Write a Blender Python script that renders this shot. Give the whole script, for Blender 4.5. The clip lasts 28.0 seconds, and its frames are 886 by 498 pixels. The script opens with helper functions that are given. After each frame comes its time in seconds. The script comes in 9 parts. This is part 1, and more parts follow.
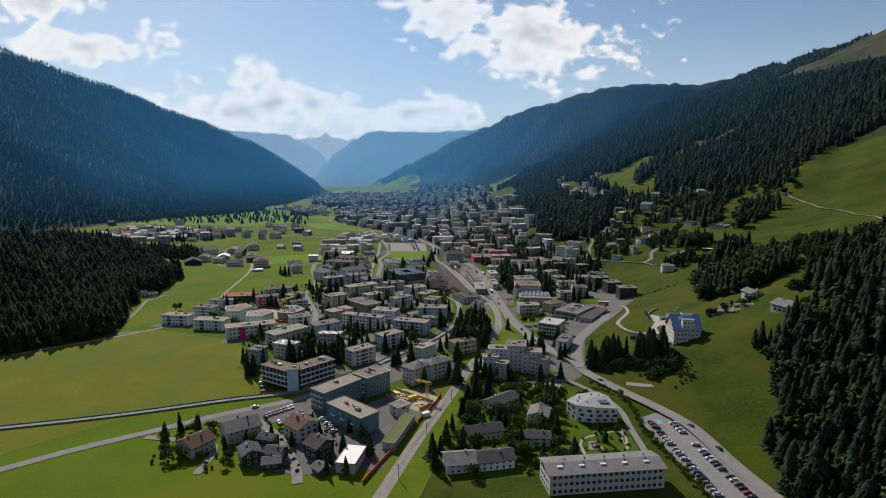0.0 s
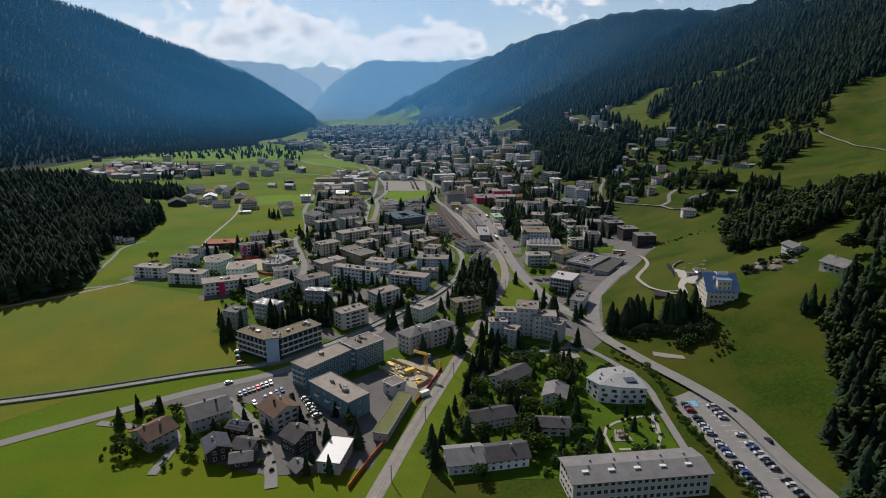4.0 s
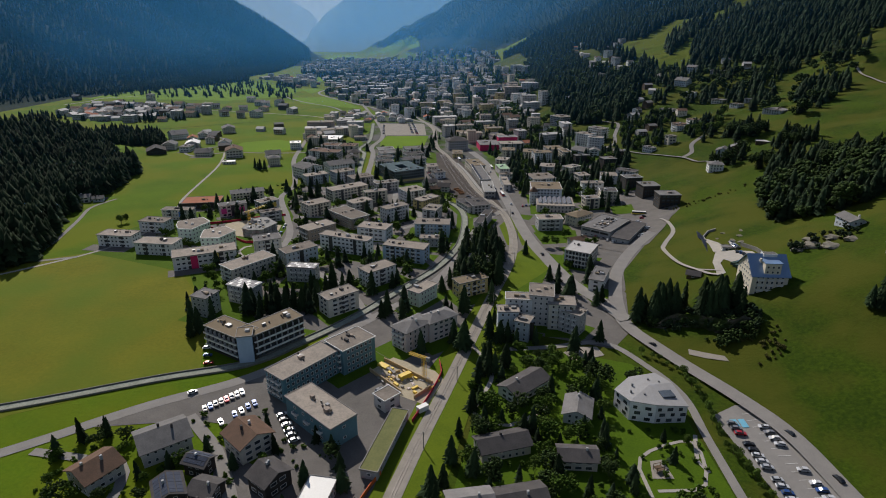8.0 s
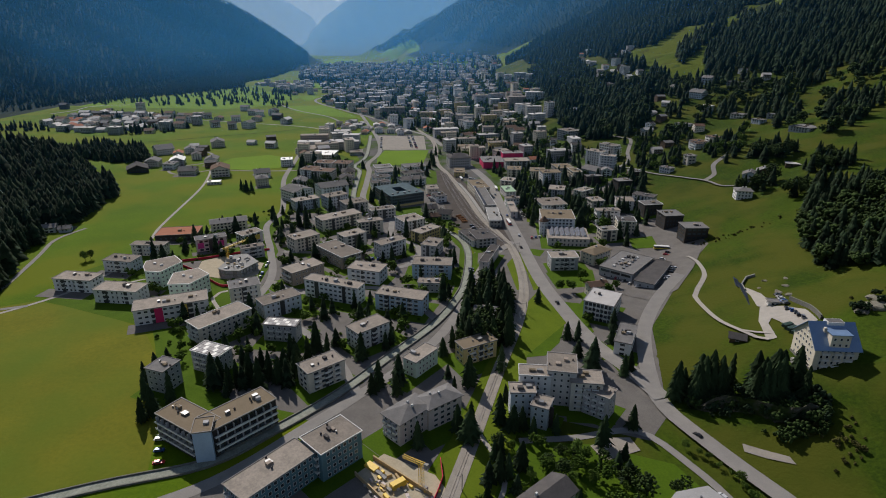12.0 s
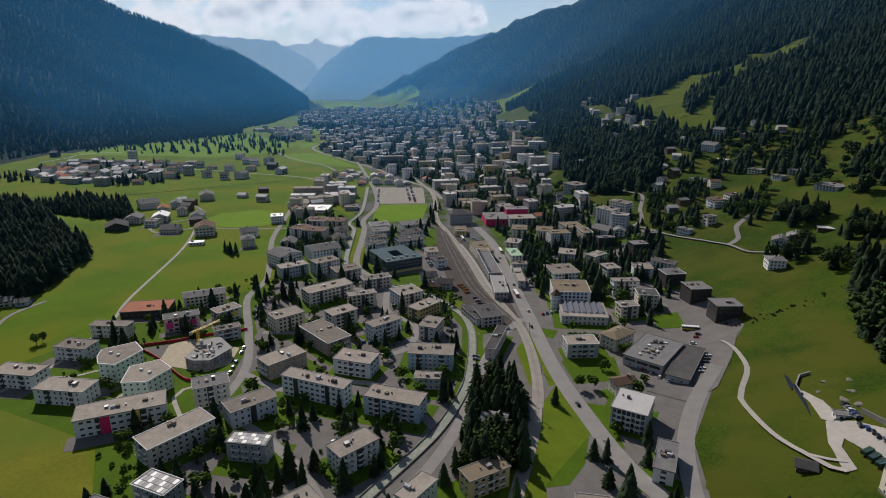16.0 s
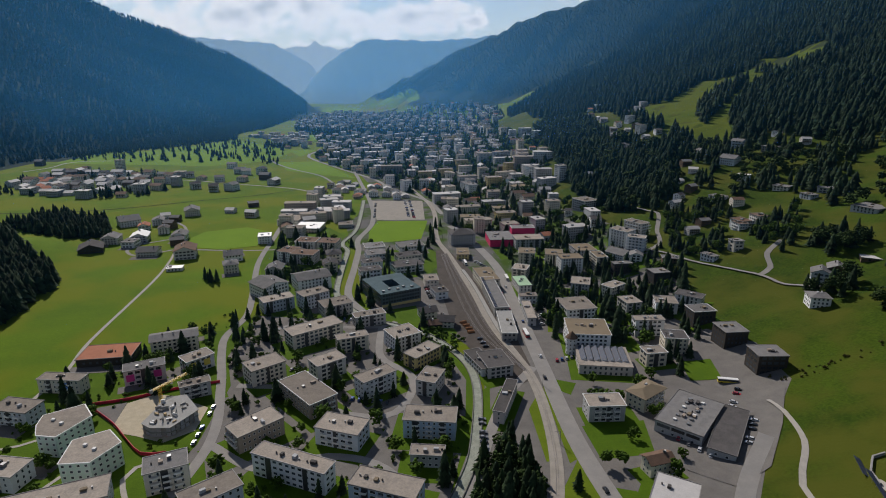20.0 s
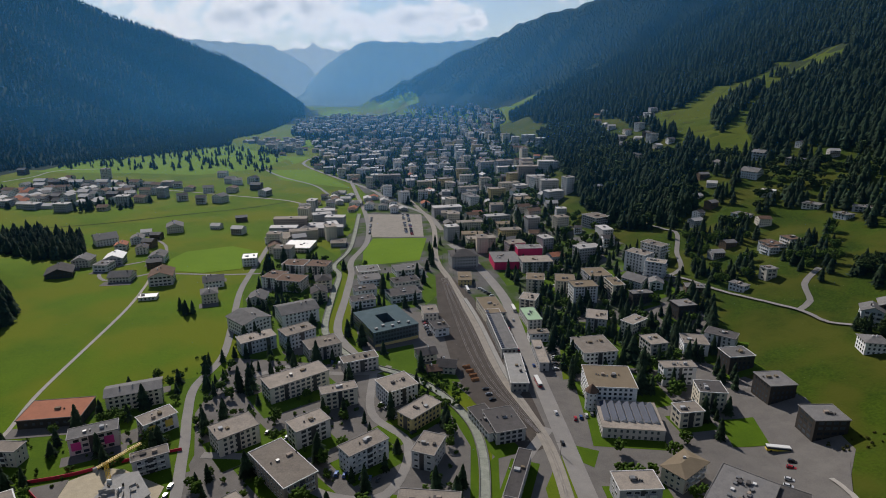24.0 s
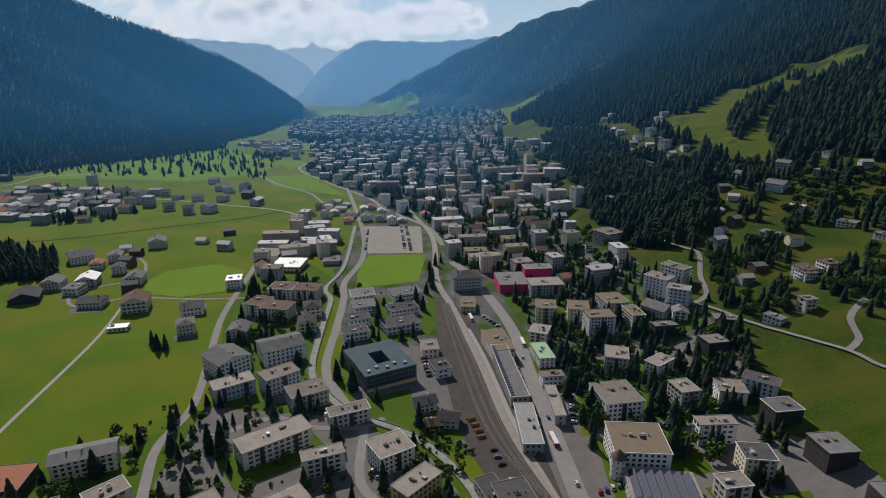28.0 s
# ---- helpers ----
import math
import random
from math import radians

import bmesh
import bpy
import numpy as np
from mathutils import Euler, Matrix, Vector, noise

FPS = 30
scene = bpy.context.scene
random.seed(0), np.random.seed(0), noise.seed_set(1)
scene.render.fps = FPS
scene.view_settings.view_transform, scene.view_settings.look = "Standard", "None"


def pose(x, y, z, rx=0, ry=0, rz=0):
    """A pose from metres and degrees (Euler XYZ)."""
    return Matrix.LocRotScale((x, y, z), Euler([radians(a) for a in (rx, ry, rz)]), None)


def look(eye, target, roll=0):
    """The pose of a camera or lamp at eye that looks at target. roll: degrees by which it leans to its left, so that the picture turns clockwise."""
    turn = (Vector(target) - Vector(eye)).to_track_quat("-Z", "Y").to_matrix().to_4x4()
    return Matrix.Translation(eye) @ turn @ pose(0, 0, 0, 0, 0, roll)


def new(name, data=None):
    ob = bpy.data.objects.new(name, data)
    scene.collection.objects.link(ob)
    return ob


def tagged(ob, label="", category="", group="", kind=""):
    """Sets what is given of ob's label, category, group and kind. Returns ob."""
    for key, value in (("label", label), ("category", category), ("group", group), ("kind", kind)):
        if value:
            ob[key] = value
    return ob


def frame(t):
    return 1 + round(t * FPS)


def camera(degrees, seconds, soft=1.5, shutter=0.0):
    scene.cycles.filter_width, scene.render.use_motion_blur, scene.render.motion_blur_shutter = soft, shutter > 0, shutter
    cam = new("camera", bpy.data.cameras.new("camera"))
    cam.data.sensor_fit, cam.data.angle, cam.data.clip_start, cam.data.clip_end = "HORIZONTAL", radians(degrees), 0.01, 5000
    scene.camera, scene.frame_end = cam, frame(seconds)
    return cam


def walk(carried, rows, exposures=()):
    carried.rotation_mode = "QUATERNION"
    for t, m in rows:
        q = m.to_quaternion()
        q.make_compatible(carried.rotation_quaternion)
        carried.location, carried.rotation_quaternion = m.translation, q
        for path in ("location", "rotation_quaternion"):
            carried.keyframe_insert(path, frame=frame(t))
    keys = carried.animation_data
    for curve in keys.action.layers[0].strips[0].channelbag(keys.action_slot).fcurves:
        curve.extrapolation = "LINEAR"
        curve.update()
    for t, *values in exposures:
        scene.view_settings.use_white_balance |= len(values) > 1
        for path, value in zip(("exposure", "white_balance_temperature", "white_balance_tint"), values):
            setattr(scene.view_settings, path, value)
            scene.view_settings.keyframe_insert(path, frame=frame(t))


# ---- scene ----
cam = camera(74.3, 28.0, 1.0)
METRES, EYE, TILT, LEAN, TURN = 400.0, 147.0, -8.55, 0.0, 0.0
ROWS = [
    (0.0, 0.0, 0.0, 0.0, 0.0, 0.0, -0.0),
    (0.5, -0.0002, 0.0161, 0.0026, 0.01, 0.08, -0.0),
    (1.0, -0.0004, 0.0327, 0.0054, 0.01, 0.17, -0.02),
    (1.5, -0.0008, 0.0496, 0.0077, 0.01, -0.47, -0.04),
    (2.0, -0.0008, 0.0671, 0.0104, 0.02, -2.0, -0.04),
    (2.5, -0.0008, 0.0846, 0.014, 0.03, -3.38, -0.04),
    (3.0, -0.001, 0.1024, 0.017, 0.04, -4.35, -0.06),
    (3.5, -0.0012, 0.1203, 0.02, 0.04, -5.39, -0.07),
    (5.5, -0.0018, 0.1907, 0.0346, 0.04, -9.74, -0.08),
    (6.0, -0.0018, 0.2086, 0.0395, 0.05, -10.92, -0.08),
    (6.5, -0.0018, 0.2264, 0.0457, 0.06, -12.08, -0.06),
    (7.0, -0.0019, 0.244, 0.0524, 0.07, -12.69, -0.04),
    (7.5, -0.0022, 0.2618, 0.0577, 0.08, -12.76, -0.05),
    (8.0, -0.0026, 0.2793, 0.0629, 0.08, -12.77, -0.04),
    (8.5, -0.0027, 0.297, 0.0681, 0.09, -12.75, -0.04),
    (9.0, -0.0028, 0.3144, 0.0735, 0.1, -12.74, -0.04),
    (9.5, -0.0031, 0.3319, 0.0788, 0.11, -12.72, -0.03),
    (10.0, -0.0032, 0.3492, 0.0843, 0.12, -12.71, -0.03),
    (10.5, -0.0033, 0.3667, 0.0896, 0.12, -12.69, -0.03),
    (11.0, -0.0036, 0.3844, 0.095, 0.12, -12.68, -0.03),
    (11.5, -0.0039, 0.4019, 0.1003, 0.12, -12.65, -0.04),
    (13.5, -0.0042, 0.4711, 0.1221, 0.13, -11.79, -0.05),
    (14.0, -0.0045, 0.4884, 0.1272, 0.13, -11.09, -0.04),
    (14.5, -0.0047, 0.5057, 0.1323, 0.12, -10.38, -0.05),
    (15.0, -0.0049, 0.5228, 0.1374, 0.12, -9.68, -0.05),
    (15.5, -0.0053, 0.5399, 0.1424, 0.1, -9.01, -0.06),
    (16.0, -0.006, 0.5569, 0.1472, 0.09, -8.73, -0.09),
    (16.5, -0.006, 0.5741, 0.1521, 0.09, -8.7, -0.11),
    (17.0, -0.0062, 0.5912, 0.1573, 0.1, -8.7, -0.11),
    (17.5, -0.0064, 0.6085, 0.1622, 0.1, -8.68, -0.12),
    (18.0, -0.0067, 0.6258, 0.167, 0.09, -8.67, -0.12),
    (18.5, -0.0067, 0.643, 0.1718, 0.11, -8.65, -0.11),
    (19.0, -0.0069, 0.6602, 0.1768, 0.11, -8.63, -0.1),
    (19.5, -0.0074, 0.6776, 0.1815, 0.1, -8.6, -0.1),
    (20.0, -0.0072, 0.6946, 0.1865, 0.11, -8.57, -0.07),
    (20.5, -0.0072, 0.7119, 0.1913, 0.12, -8.53, -0.05),
    (21.0, -0.0077, 0.7293, 0.1959, 0.11, -8.51, -0.05),
    (21.5, -0.0077, 0.7464, 0.2006, 0.1, -8.49, -0.02),
    (22.0, -0.0079, 0.7637, 0.2052, 0.1, -8.48, -0.01),
    (22.5, -0.008, 0.7809, 0.2099, 0.09, -8.46, -0.0),
    (24.5, -0.0078, 0.8501, 0.2278, 0.11, -8.46, -0.02),
    (25.0, -0.0078, 0.8672, 0.2327, 0.11, -8.49, -0.0),
    (25.5, -0.008, 0.8845, 0.2373, 0.12, -8.5, 0.0),
    (26.0, -0.0083, 0.9016, 0.2417, 0.11, -8.53, 0.01),
    (26.5, -0.0084, 0.9187, 0.2467, 0.11, -8.56, 0.03),
    (27.0, -0.0085, 0.9356, 0.2515, 0.12, -8.56, 0.03),
    (27.5, -0.0087, 0.9512, 0.2557, 0.14, -8.57, 0.02),
    (28.0, -0.0091, 0.9649, 0.2581, 0.16, -8.58, -0.0),
]
walk(cam, [(t, pose(0, 0, EYE, TILT, LEAN, TURN) @ pose(METRES * x, METRES * y, METRES * z, 90 + pitch, roll, yaw)) for t, x, y, z, yaw, pitch, roll in ROWS],
     exposures=[(0.0, -0.12, 6500, 12.0), (3.0, -0.13, 6500, 12.5), (6.0, -0.20, 6500, 13.0), (12.0, -0.21, 6500, 13.0), (28.0, -0.25, 6500, 13.5)])

# ---------------------------------------------------------------- world, sun
SUN_AZ, SUN_EL = math.atan2(-0.45, 0.9), radians(38)
world = bpy.data.worlds.new("sky")
scene.world = world
world.use_nodes = True


def graph(tree):
    """A short way to wire nodes: add(kind, inputs, **settings)."""
    def add(kind, ins=None, operation="", data_type="", interpolation_type=""):
        n = tree.nodes.new(kind)
        if operation:
            n.operation = operation
        if data_type:
            n.data_type = data_type
        if interpolation_type:
            n.interpolation_type = interpolation_type
        for k, v in (ins or {}).items():
            s = n.inputs[k]
            if isinstance(v, bpy.types.NodeSocket):
                tree.links.new(v, s)
            else:
                s.default_value = v
        return n
    return add


def build_sky():
    t = world.node_tree
    t.nodes.clear()
    add = graph(t)
    sky = add("ShaderNodeTexSky")
    sky.sky_type, sky.sun_disc, sky.sun_elevation, sky.sun_rotation = "NISHITA", False, SUN_EL, SUN_AZ
    sky.altitude, sky.air_density, sky.dust_density, sky.ozone_density = 400, 1.0, 0.6, 1.3
    geo = add("ShaderNodeTexCoord")
    sep = add("ShaderNodeSeparateXYZ", {0: geo.outputs["Generated"]})
    ahead = add("ShaderNodeMath", {0: sep.outputs[1], 1: 0.05}, operation="MAXIMUM").outputs[0]
    u = add("ShaderNodeMath", {0: sep.outputs[0], 1: ahead}, operation="DIVIDE").outputs[0]
    v = add("ShaderNodeMath", {0: sep.outputs[2], 1: ahead}, operation="DIVIDE").outputs[0]
    uv = add("ShaderNodeCombineXYZ", {0: u, 1: v}).outputs[0]
    # cumulus banks: soft ellipses over the valley, broken up by noise
    banks = [(0.15, 0.20, 0.20, 0.085), (0.02, 0.235, 0.12, 0.06), (-0.60, 0.185, 0.19, 0.045), (-0.66, 0.25, 0.12, 0.04),
             (-0.327, 0.14, 0.06, 0.04), (-0.30, 0.085, 0.27, 0.055), (-0.05, 0.08, 0.17, 0.042), (-0.225, 0.092, 0.05, 0.03),
             (0.40, 0.165, 0.02, 0.015), (0.05, 0.075, 0.05, 0.015)]
    total = None
    for a, b, ra, rb in banks:
        q = add("ShaderNodeVectorMath", {0: uv, 1: (a, b, 0)}, operation="SUBTRACT").outputs[0]
        q = add("ShaderNodeVectorMath", {0: q, 1: (1 / ra, 1 / rb, 0)}, operation="MULTIPLY").outputs[0]
        q = add("ShaderNodeVectorMath", {0: q}, operation="LENGTH").outputs[1]
        q = add("ShaderNodeMapRange", {0: q, 1: 1.7, 2: 0.0, 3: -0.35, 4: 1.0}).outputs[0]
        total = q if total is None else add("ShaderNodeMath", {0: total, 1: q}, operation="MAXIMUM").outputs[0]
    wide = add("ShaderNodeVectorMath", {0: uv, 1: (1.0, 1.5, 1)}, operation="MULTIPLY").outputs[0]
    n1 = add("ShaderNodeTexNoise", {"Vector": wide, "Scale": 10.0, "Detail": 8.0, "Roughness": 0.5, "Distortion": 0.2}).outputs[0]
    n2 = add("ShaderNodeTexNoise", {"Vector": wide, "Scale": 30.0, "Detail": 6.0, "Roughness": 0.52}).outputs[0]
    both = add("ShaderNodeMath", {0: n1, 1: n2, 2: 0.0}, operation="ADD").outputs[0]
    dens = add("ShaderNodeMath", {0: both, 1: 1.7, 2: total}, operation="MULTIPLY_ADD").outputs[0]
    mask = add("ShaderNodeMapRange", {0: dens, 1: 1.98, 2: 2.36, 3: 0.0, 4: 1.0}, interpolation_type="SMOOTHSTEP").outputs[0]
    thick = add("ShaderNodeMapRange", {0: dens, 1: 2.25, 2: 3.3, 3: 0.0, 4: 1.0}, interpolation_type="SMOOTHSTEP").outputs[0]
    lit = add("ShaderNodeMix", {0: thick, 6: (12.6, 12.3, 11.6, 1), 7: (7.0, 7.3, 7.6, 1)}, data_type="RGBA").outputs[2]
    low = add("ShaderNodeMapRange", {0: sep.outputs[2], 1: 0.22, 2: 0.02, 3: 0.0, 4: 0.48}, interpolation_type="SMOOTHSTEP").outputs[0]
    pale = add("ShaderNodeMix", {0: low, 6: sky.outputs[0], 7: (7.6, 8.8, 9.9, 1)}, data_type="RGBA").outputs[2]
    mix = add("ShaderNodeMix", {0: mask, 6: pale, 7: lit}, data_type="RGBA").outputs[2]
    # unseen bright clouds behind the view, added to fill the shaded walls
    n3 = add("ShaderNodeTexNoise", {"Vector": geo.outputs["Generated"], "Scale": 3.2, "Detail": 8.0, "Roughness": 0.6}).outputs[0]
    field = add("ShaderNodeMapRange", {0: n3, 1: 0.55, 2: 0.68}, interpolation_type="SMOOTHSTEP").outputs[0]
    behind = add("ShaderNodeMapRange", {0: sep.outputs[1], 1: 0.55, 2: 0.25}, interpolation_type="SMOOTHSTEP").outputs[0]
    above = add("ShaderNodeMapRange", {0: sep.outputs[2], 1: 0.0, 2: 0.1}).outputs[0]
    field = add("ShaderNodeMath", {0: field, 1: behind}, operation="MULTIPLY").outputs[0]
    field = add("ShaderNodeMath", {0: field, 1: above}, operation="MULTIPLY").outputs[0]
    mix = add("ShaderNodeMix", {0: field, 6: mix, 7: (8.2, 8.3, 8.4, 1)}, data_type="RGBA").outputs[2]
    bg = add("ShaderNodeBackground", {0: mix, 1: 0.085})
    out = add("ShaderNodeOutputWorld", {0: bg.outputs[0]})


build_sky()
sun = new("sun", bpy.data.lights.new("sun", "SUN"))
sun.data.energy, sun.data.angle, sun.data.color = 5.0, radians(0.6), (1.0, 0.95, 0.87)
sun.matrix_world = look((0, 0, 0), (-math.sin(SUN_AZ) * math.cos(SUN_EL), -math.cos(SUN_AZ) * math.cos(SUN_EL), -math.sin(SUN_EL)))

# ---------------------------------------------------------------- materials
MATS = {}


def mat(name, col, col2=None, rough=0.85, metal=0.0, scale=1.0, fine=12.0, bump=0.0, spread=0.5, vary=0.0, island=False, hue2=None, scale2=None):
    """A procedural surface: two colours mixed by noise at two scales in world metres, with fine relief."""
    if name in MATS:
        return MATS[name]
    m = bpy.data.materials.new(name)
    m.use_nodes = True
    t = m.node_tree
    t.nodes.clear()
    add = graph(t)
    col2 = col2 or tuple(c * 0.7 for c in col)
    geo = add("ShaderNodeNewGeometry")
    pos = geo.outputs["Position"]
    n1 = add("ShaderNodeTexNoise", {"Vector": pos, "Scale": scale, "Detail": 4.0, "Roughness": 0.6}).outputs[0]
    n2 = add("ShaderNodeTexNoise", {"Vector": pos, "Scale": fine, "Detail": 3.0, "Roughness": 0.65}).outputs[0]
    both = add("ShaderNodeMath", {0: n1, 1: n2}, operation="ADD").outputs[0]
    f = add("ShaderNodeMapRange", {0: both, 1: 1.0 - spread / 2, 2: 1.0 + spread / 2}).outputs[0]
    c = add("ShaderNodeMix", {0: f, 6: (*col, 1), 7: (*col2, 1)}, data_type="RGBA").outputs[2]
    if hue2:
        n3 = add("ShaderNodeTexNoise", {"Vector": pos, "Scale": scale2, "Detail": 3.0}).outputs[0]
        f3 = add("ShaderNodeMapRange", {0: n3, 1: 0.42, 2: 0.60}).outputs[0]
        c = add("ShaderNodeMix", {0: f3, 6: c, 7: (*hue2, 1)}, data_type="RGBA").outputs[2]
    if vary:
        r = geo.outputs["Random Per Island"] if island else add("ShaderNodeObjectInfo").outputs["Random"]
        v = add("ShaderNodeMapRange", {0: r, 3: 1 - vary, 4: 1 + vary}).outputs[0]
        c = add("ShaderNodeVectorMath", {0: c, 3: v}, operation="SCALE").outputs[0]
    b = add("ShaderNodeBsdfPrincipled", {"Base Color": c, "Roughness": rough, "Metallic": metal, "Specular IOR Level": 0.5 if rough < 0.65 else 0.25 if rough < 0.84 else 0.06})
    if bump:
        bp = add("ShaderNodeBump", {"Height": n2, "Strength": 0.6, "Distance": bump})
        t.links.new(bp.outputs[0], b.inputs["Normal"])
    add("ShaderNodeOutputMaterial", {0: b.outputs[0]})
    MATS[name] = m
    return m


GRASS = mat("meadow_grass", (0.086, 0.142, 0.0045), (0.058, 0.105, 0.004), 0.95, scale=0.02, fine=0.6, bump=0.3, spread=0.5, hue2=(0.105, 0.130, 0.006), scale2=0.015)
FIELD = mat("mown_field", (0.150, 0.146, 0.014), (0.105, 0.114, 0.011), 0.95, scale=0.03, fine=0.5, bump=0.2, spread=0.5, hue2=(0.09, 0.126, 0.0126), scale2=0.012)
LAWN = mat("lawn", (0.072, 0.122, 0.007), (0.042, 0.082, 0.006), 0.95, scale=0.08, fine=1.2, bump=0.08, spread=0.7)
VERGE = mat("rail_verge_grass", (0.110, 0.148, 0.010), (0.072, 0.108, 0.008), 0.95, scale=0.08, fine=1.2, bump=0.08, spread=0.7)
# darker than GRASS: the slope's cloud shade and edge darkening are in the colour
PASTURE = mat("hill_pasture_shade_tone", (0.046, 0.074, 0.0050), (0.021, 0.040, 0.004), 0.95, scale=0.02, fine=0.6, bump=0.5, spread=0.45, hue2=(0.058, 0.066, 0.008), scale2=0.03)
VIVID = mat("bright_meadow", (0.13, 0.21, 0.012), (0.09, 0.16, 0.010), 0.95, scale=0.02, fine=0.5, bump=0.1, spread=0.8)
YARDS = mat("yards_and_gardens", (0.125, 0.12, 0.115), (0.085, 0.082, 0.078), 0.95, scale=0.12, fine=1.5, spread=0.7, hue2=(0.040, 0.072, 0.009), scale2=0.035)
ALP = mat("sunny_alp_grass", (0.0855, 0.1035, 0.009), (0.0558, 0.0765, 0.0063), 0.95, scale=0.02, fine=0.3, bump=0.2, spread=0.9, hue2=(0.054, 0.081, 0.0063), scale2=0.012)
HIGHALP = mat("high_stony_alp", (0.040, 0.050, 0.016), (0.022, 0.032, 0.012), 0.95, scale=0.02, fine=0.15, bump=0.5, spread=0.6, hue2=(0.065, 0.060, 0.030), scale2=0.012)
BALLAST = mat("dark_ballast", (0.095, 0.080, 0.069), (0.055, 0.048, 0.042), 0.95, scale=0.15, fine=2.0, spread=0.7)
FORESTFLOOR = mat("forest_floor", (0.035, 0.05, 0.015), (0.02, 0.03, 0.012), 0.95, scale=0.05, fine=0.8)
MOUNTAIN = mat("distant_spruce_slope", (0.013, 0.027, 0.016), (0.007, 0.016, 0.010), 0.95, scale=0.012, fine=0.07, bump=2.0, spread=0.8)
ASPHALT = mat("asphalt", (0.165, 0.152, 0.138), (0.105, 0.098, 0.091), 0.9, scale=0.12, fine=2.0, spread=0.7)
ROAD = mat("road_asphalt", (0.25, 0.235, 0.215), (0.19, 0.18, 0.168), 0.9, scale=0.15, fine=2.5, spread=0.6)
GRAVEL = mat("gravel", (0.30, 0.27, 0.23), (0.22, 0.20, 0.17), 0.95, scale=0.2, fine=2.5, bump=0.03)
CONCRETE = mat("concrete", (0.31, 0.30, 0.28), (0.24, 0.235, 0.22), 0.9, scale=0.3, fine=2.0)
STONEWALL = mat("weathered_stone_wall", (0.19, 0.185, 0.165), (0.12, 0.12, 0.105), 0.95, scale=0.3, fine=2.0)
PATH = mat("path_gravel", (0.36, 0.33, 0.29), (0.29, 0.27, 0.24), 0.95, scale=0.3, fine=2.0)
STREAM = mat("river_bed_stone", (0.30, 0.31, 0.26), (0.17, 0.185, 0.15), 0.88, scale=0.25, fine=1.5)
WHITE = mat("white_render", (0.69, 0.685, 0.675), (0.60, 0.595, 0.585), 0.9, scale=0.15, fine=1.5, vary=0.14)
WARMWHITE = mat("warm_white_render", (0.60, 0.555, 0.475), (0.52, 0.48, 0.41), 0.9, scale=0.15, fine=1.5, vary=0.12)
COOLWHITE = mat("cool_white_render", (0.50, 0.535, 0.565), (0.43, 0.46, 0.49), 0.9, scale=0.15, fine=1.5, vary=0.12)
DULLWHITE = mat("weathered_white_render", (0.53, 0.50, 0.475), (0.44, 0.415, 0.395), 0.9, scale=0.15, fine=1.5, vary=0.12)
CREAM = mat("cream_render", (0.62, 0.56, 0.45), (0.54, 0.49, 0.39), 0.9, scale=0.15, fine=1.5, vary=0.08)
YELLOW = mat("ochre_render", (0.55, 0.44, 0.20), (0.48, 0.38, 0.17), 0.9, scale=0.15, fine=1.5)
PINK = mat("pale_pink_render", (0.60, 0.52, 0.48), (0.53, 0.46, 0.43), 0.9, scale=0.15, fine=1.5)
GREYWALL = mat("grey_render", (0.40, 0.40, 0.40), (0.33, 0.33, 0.33), 0.9, scale=0.15, fine=1.5, vary=0.08)
BROWNWALL = mat("brown_render", (0.34, 0.28, 0.23), (0.28, 0.23, 0.19), 0.9, scale=0.15, fine=1.5)
BLUEWALL = mat("pale_blue_panel", (0.38, 0.48, 0.58), (0.33, 0.42, 0.52), 0.8, scale=0.15, fine=1.5)
TEALWALL = mat("grey_teal_panel", (0.115, 0.225, 0.26), (0.09, 0.185, 0.215), 0.8, scale=0.15, fine=1.5)
PALEBLUE = mat("pale_blue_glass_panel", (0.30, 0.40, 0.44), (0.25, 0.34, 0.38), 0.4, scale=0.15, fine=1.5)
GREENWALL = mat("pale_green_render", (0.50, 0.60, 0.52), (0.44, 0.54, 0.46), 0.85, scale=0.15, fine=1.5)
DARKWOOD = mat("dark_timber", (0.05, 0.042, 0.036), (0.035, 0.03, 0.026), 0.8, scale=0.3, fine=3.0)
TIMBER = mat("brown_timber", (0.13, 0.085, 0.05), (0.09, 0.06, 0.035), 0.8, scale=0.3, fine=3.0)
REDWALL = mat("crimson_panel", (0.60, 0.03, 0.12), (0.50, 0.025, 0.10), 0.7, scale=0.2, fine=1.5)
ROOFGRAVEL = mat("roof_gravel", (0.29, 0.25, 0.208), (0.19, 0.167, 0.142), 0.95, scale=0.2, fine=1.0, spread=0.5, vary=0.28)
ROOFBROWN = mat("planted_brown_roof", (0.216, 0.171, 0.117), (0.162, 0.1305, 0.09), 0.95, scale=0.2, fine=1.5, spread=0.7)
ROOFDARK = mat("dark_roof_tiles", (0.10, 0.092, 0.088), (0.065, 0.061, 0.06), 0.9, scale=0.25, fine=2.5, vary=0.15)
ROOFRUST = mat("brown_roof_tiles", (0.16, 0.10, 0.07), (0.11, 0.075, 0.055), 0.85, scale=0.25, fine=2.5)
ROOFGREY = mat("grey_roof_slates", (0.195, 0.186, 0.178), (0.13, 0.126, 0.122), 0.88, scale=0.25, fine=2.5, vary=0.2)
ROOFPALE = mat("pale_grey_sheet_roof", (0.42, 0.40, 0.38), (0.33, 0.315, 0.30), 0.8, scale=0.2, fine=1.5, vary=0.25)
ROOFWHITE = mat("white_roof_sheet", (0.75, 0.73, 0.68), (0.68, 0.66, 0.61), 0.6, scale=0.2, fine=1.5)
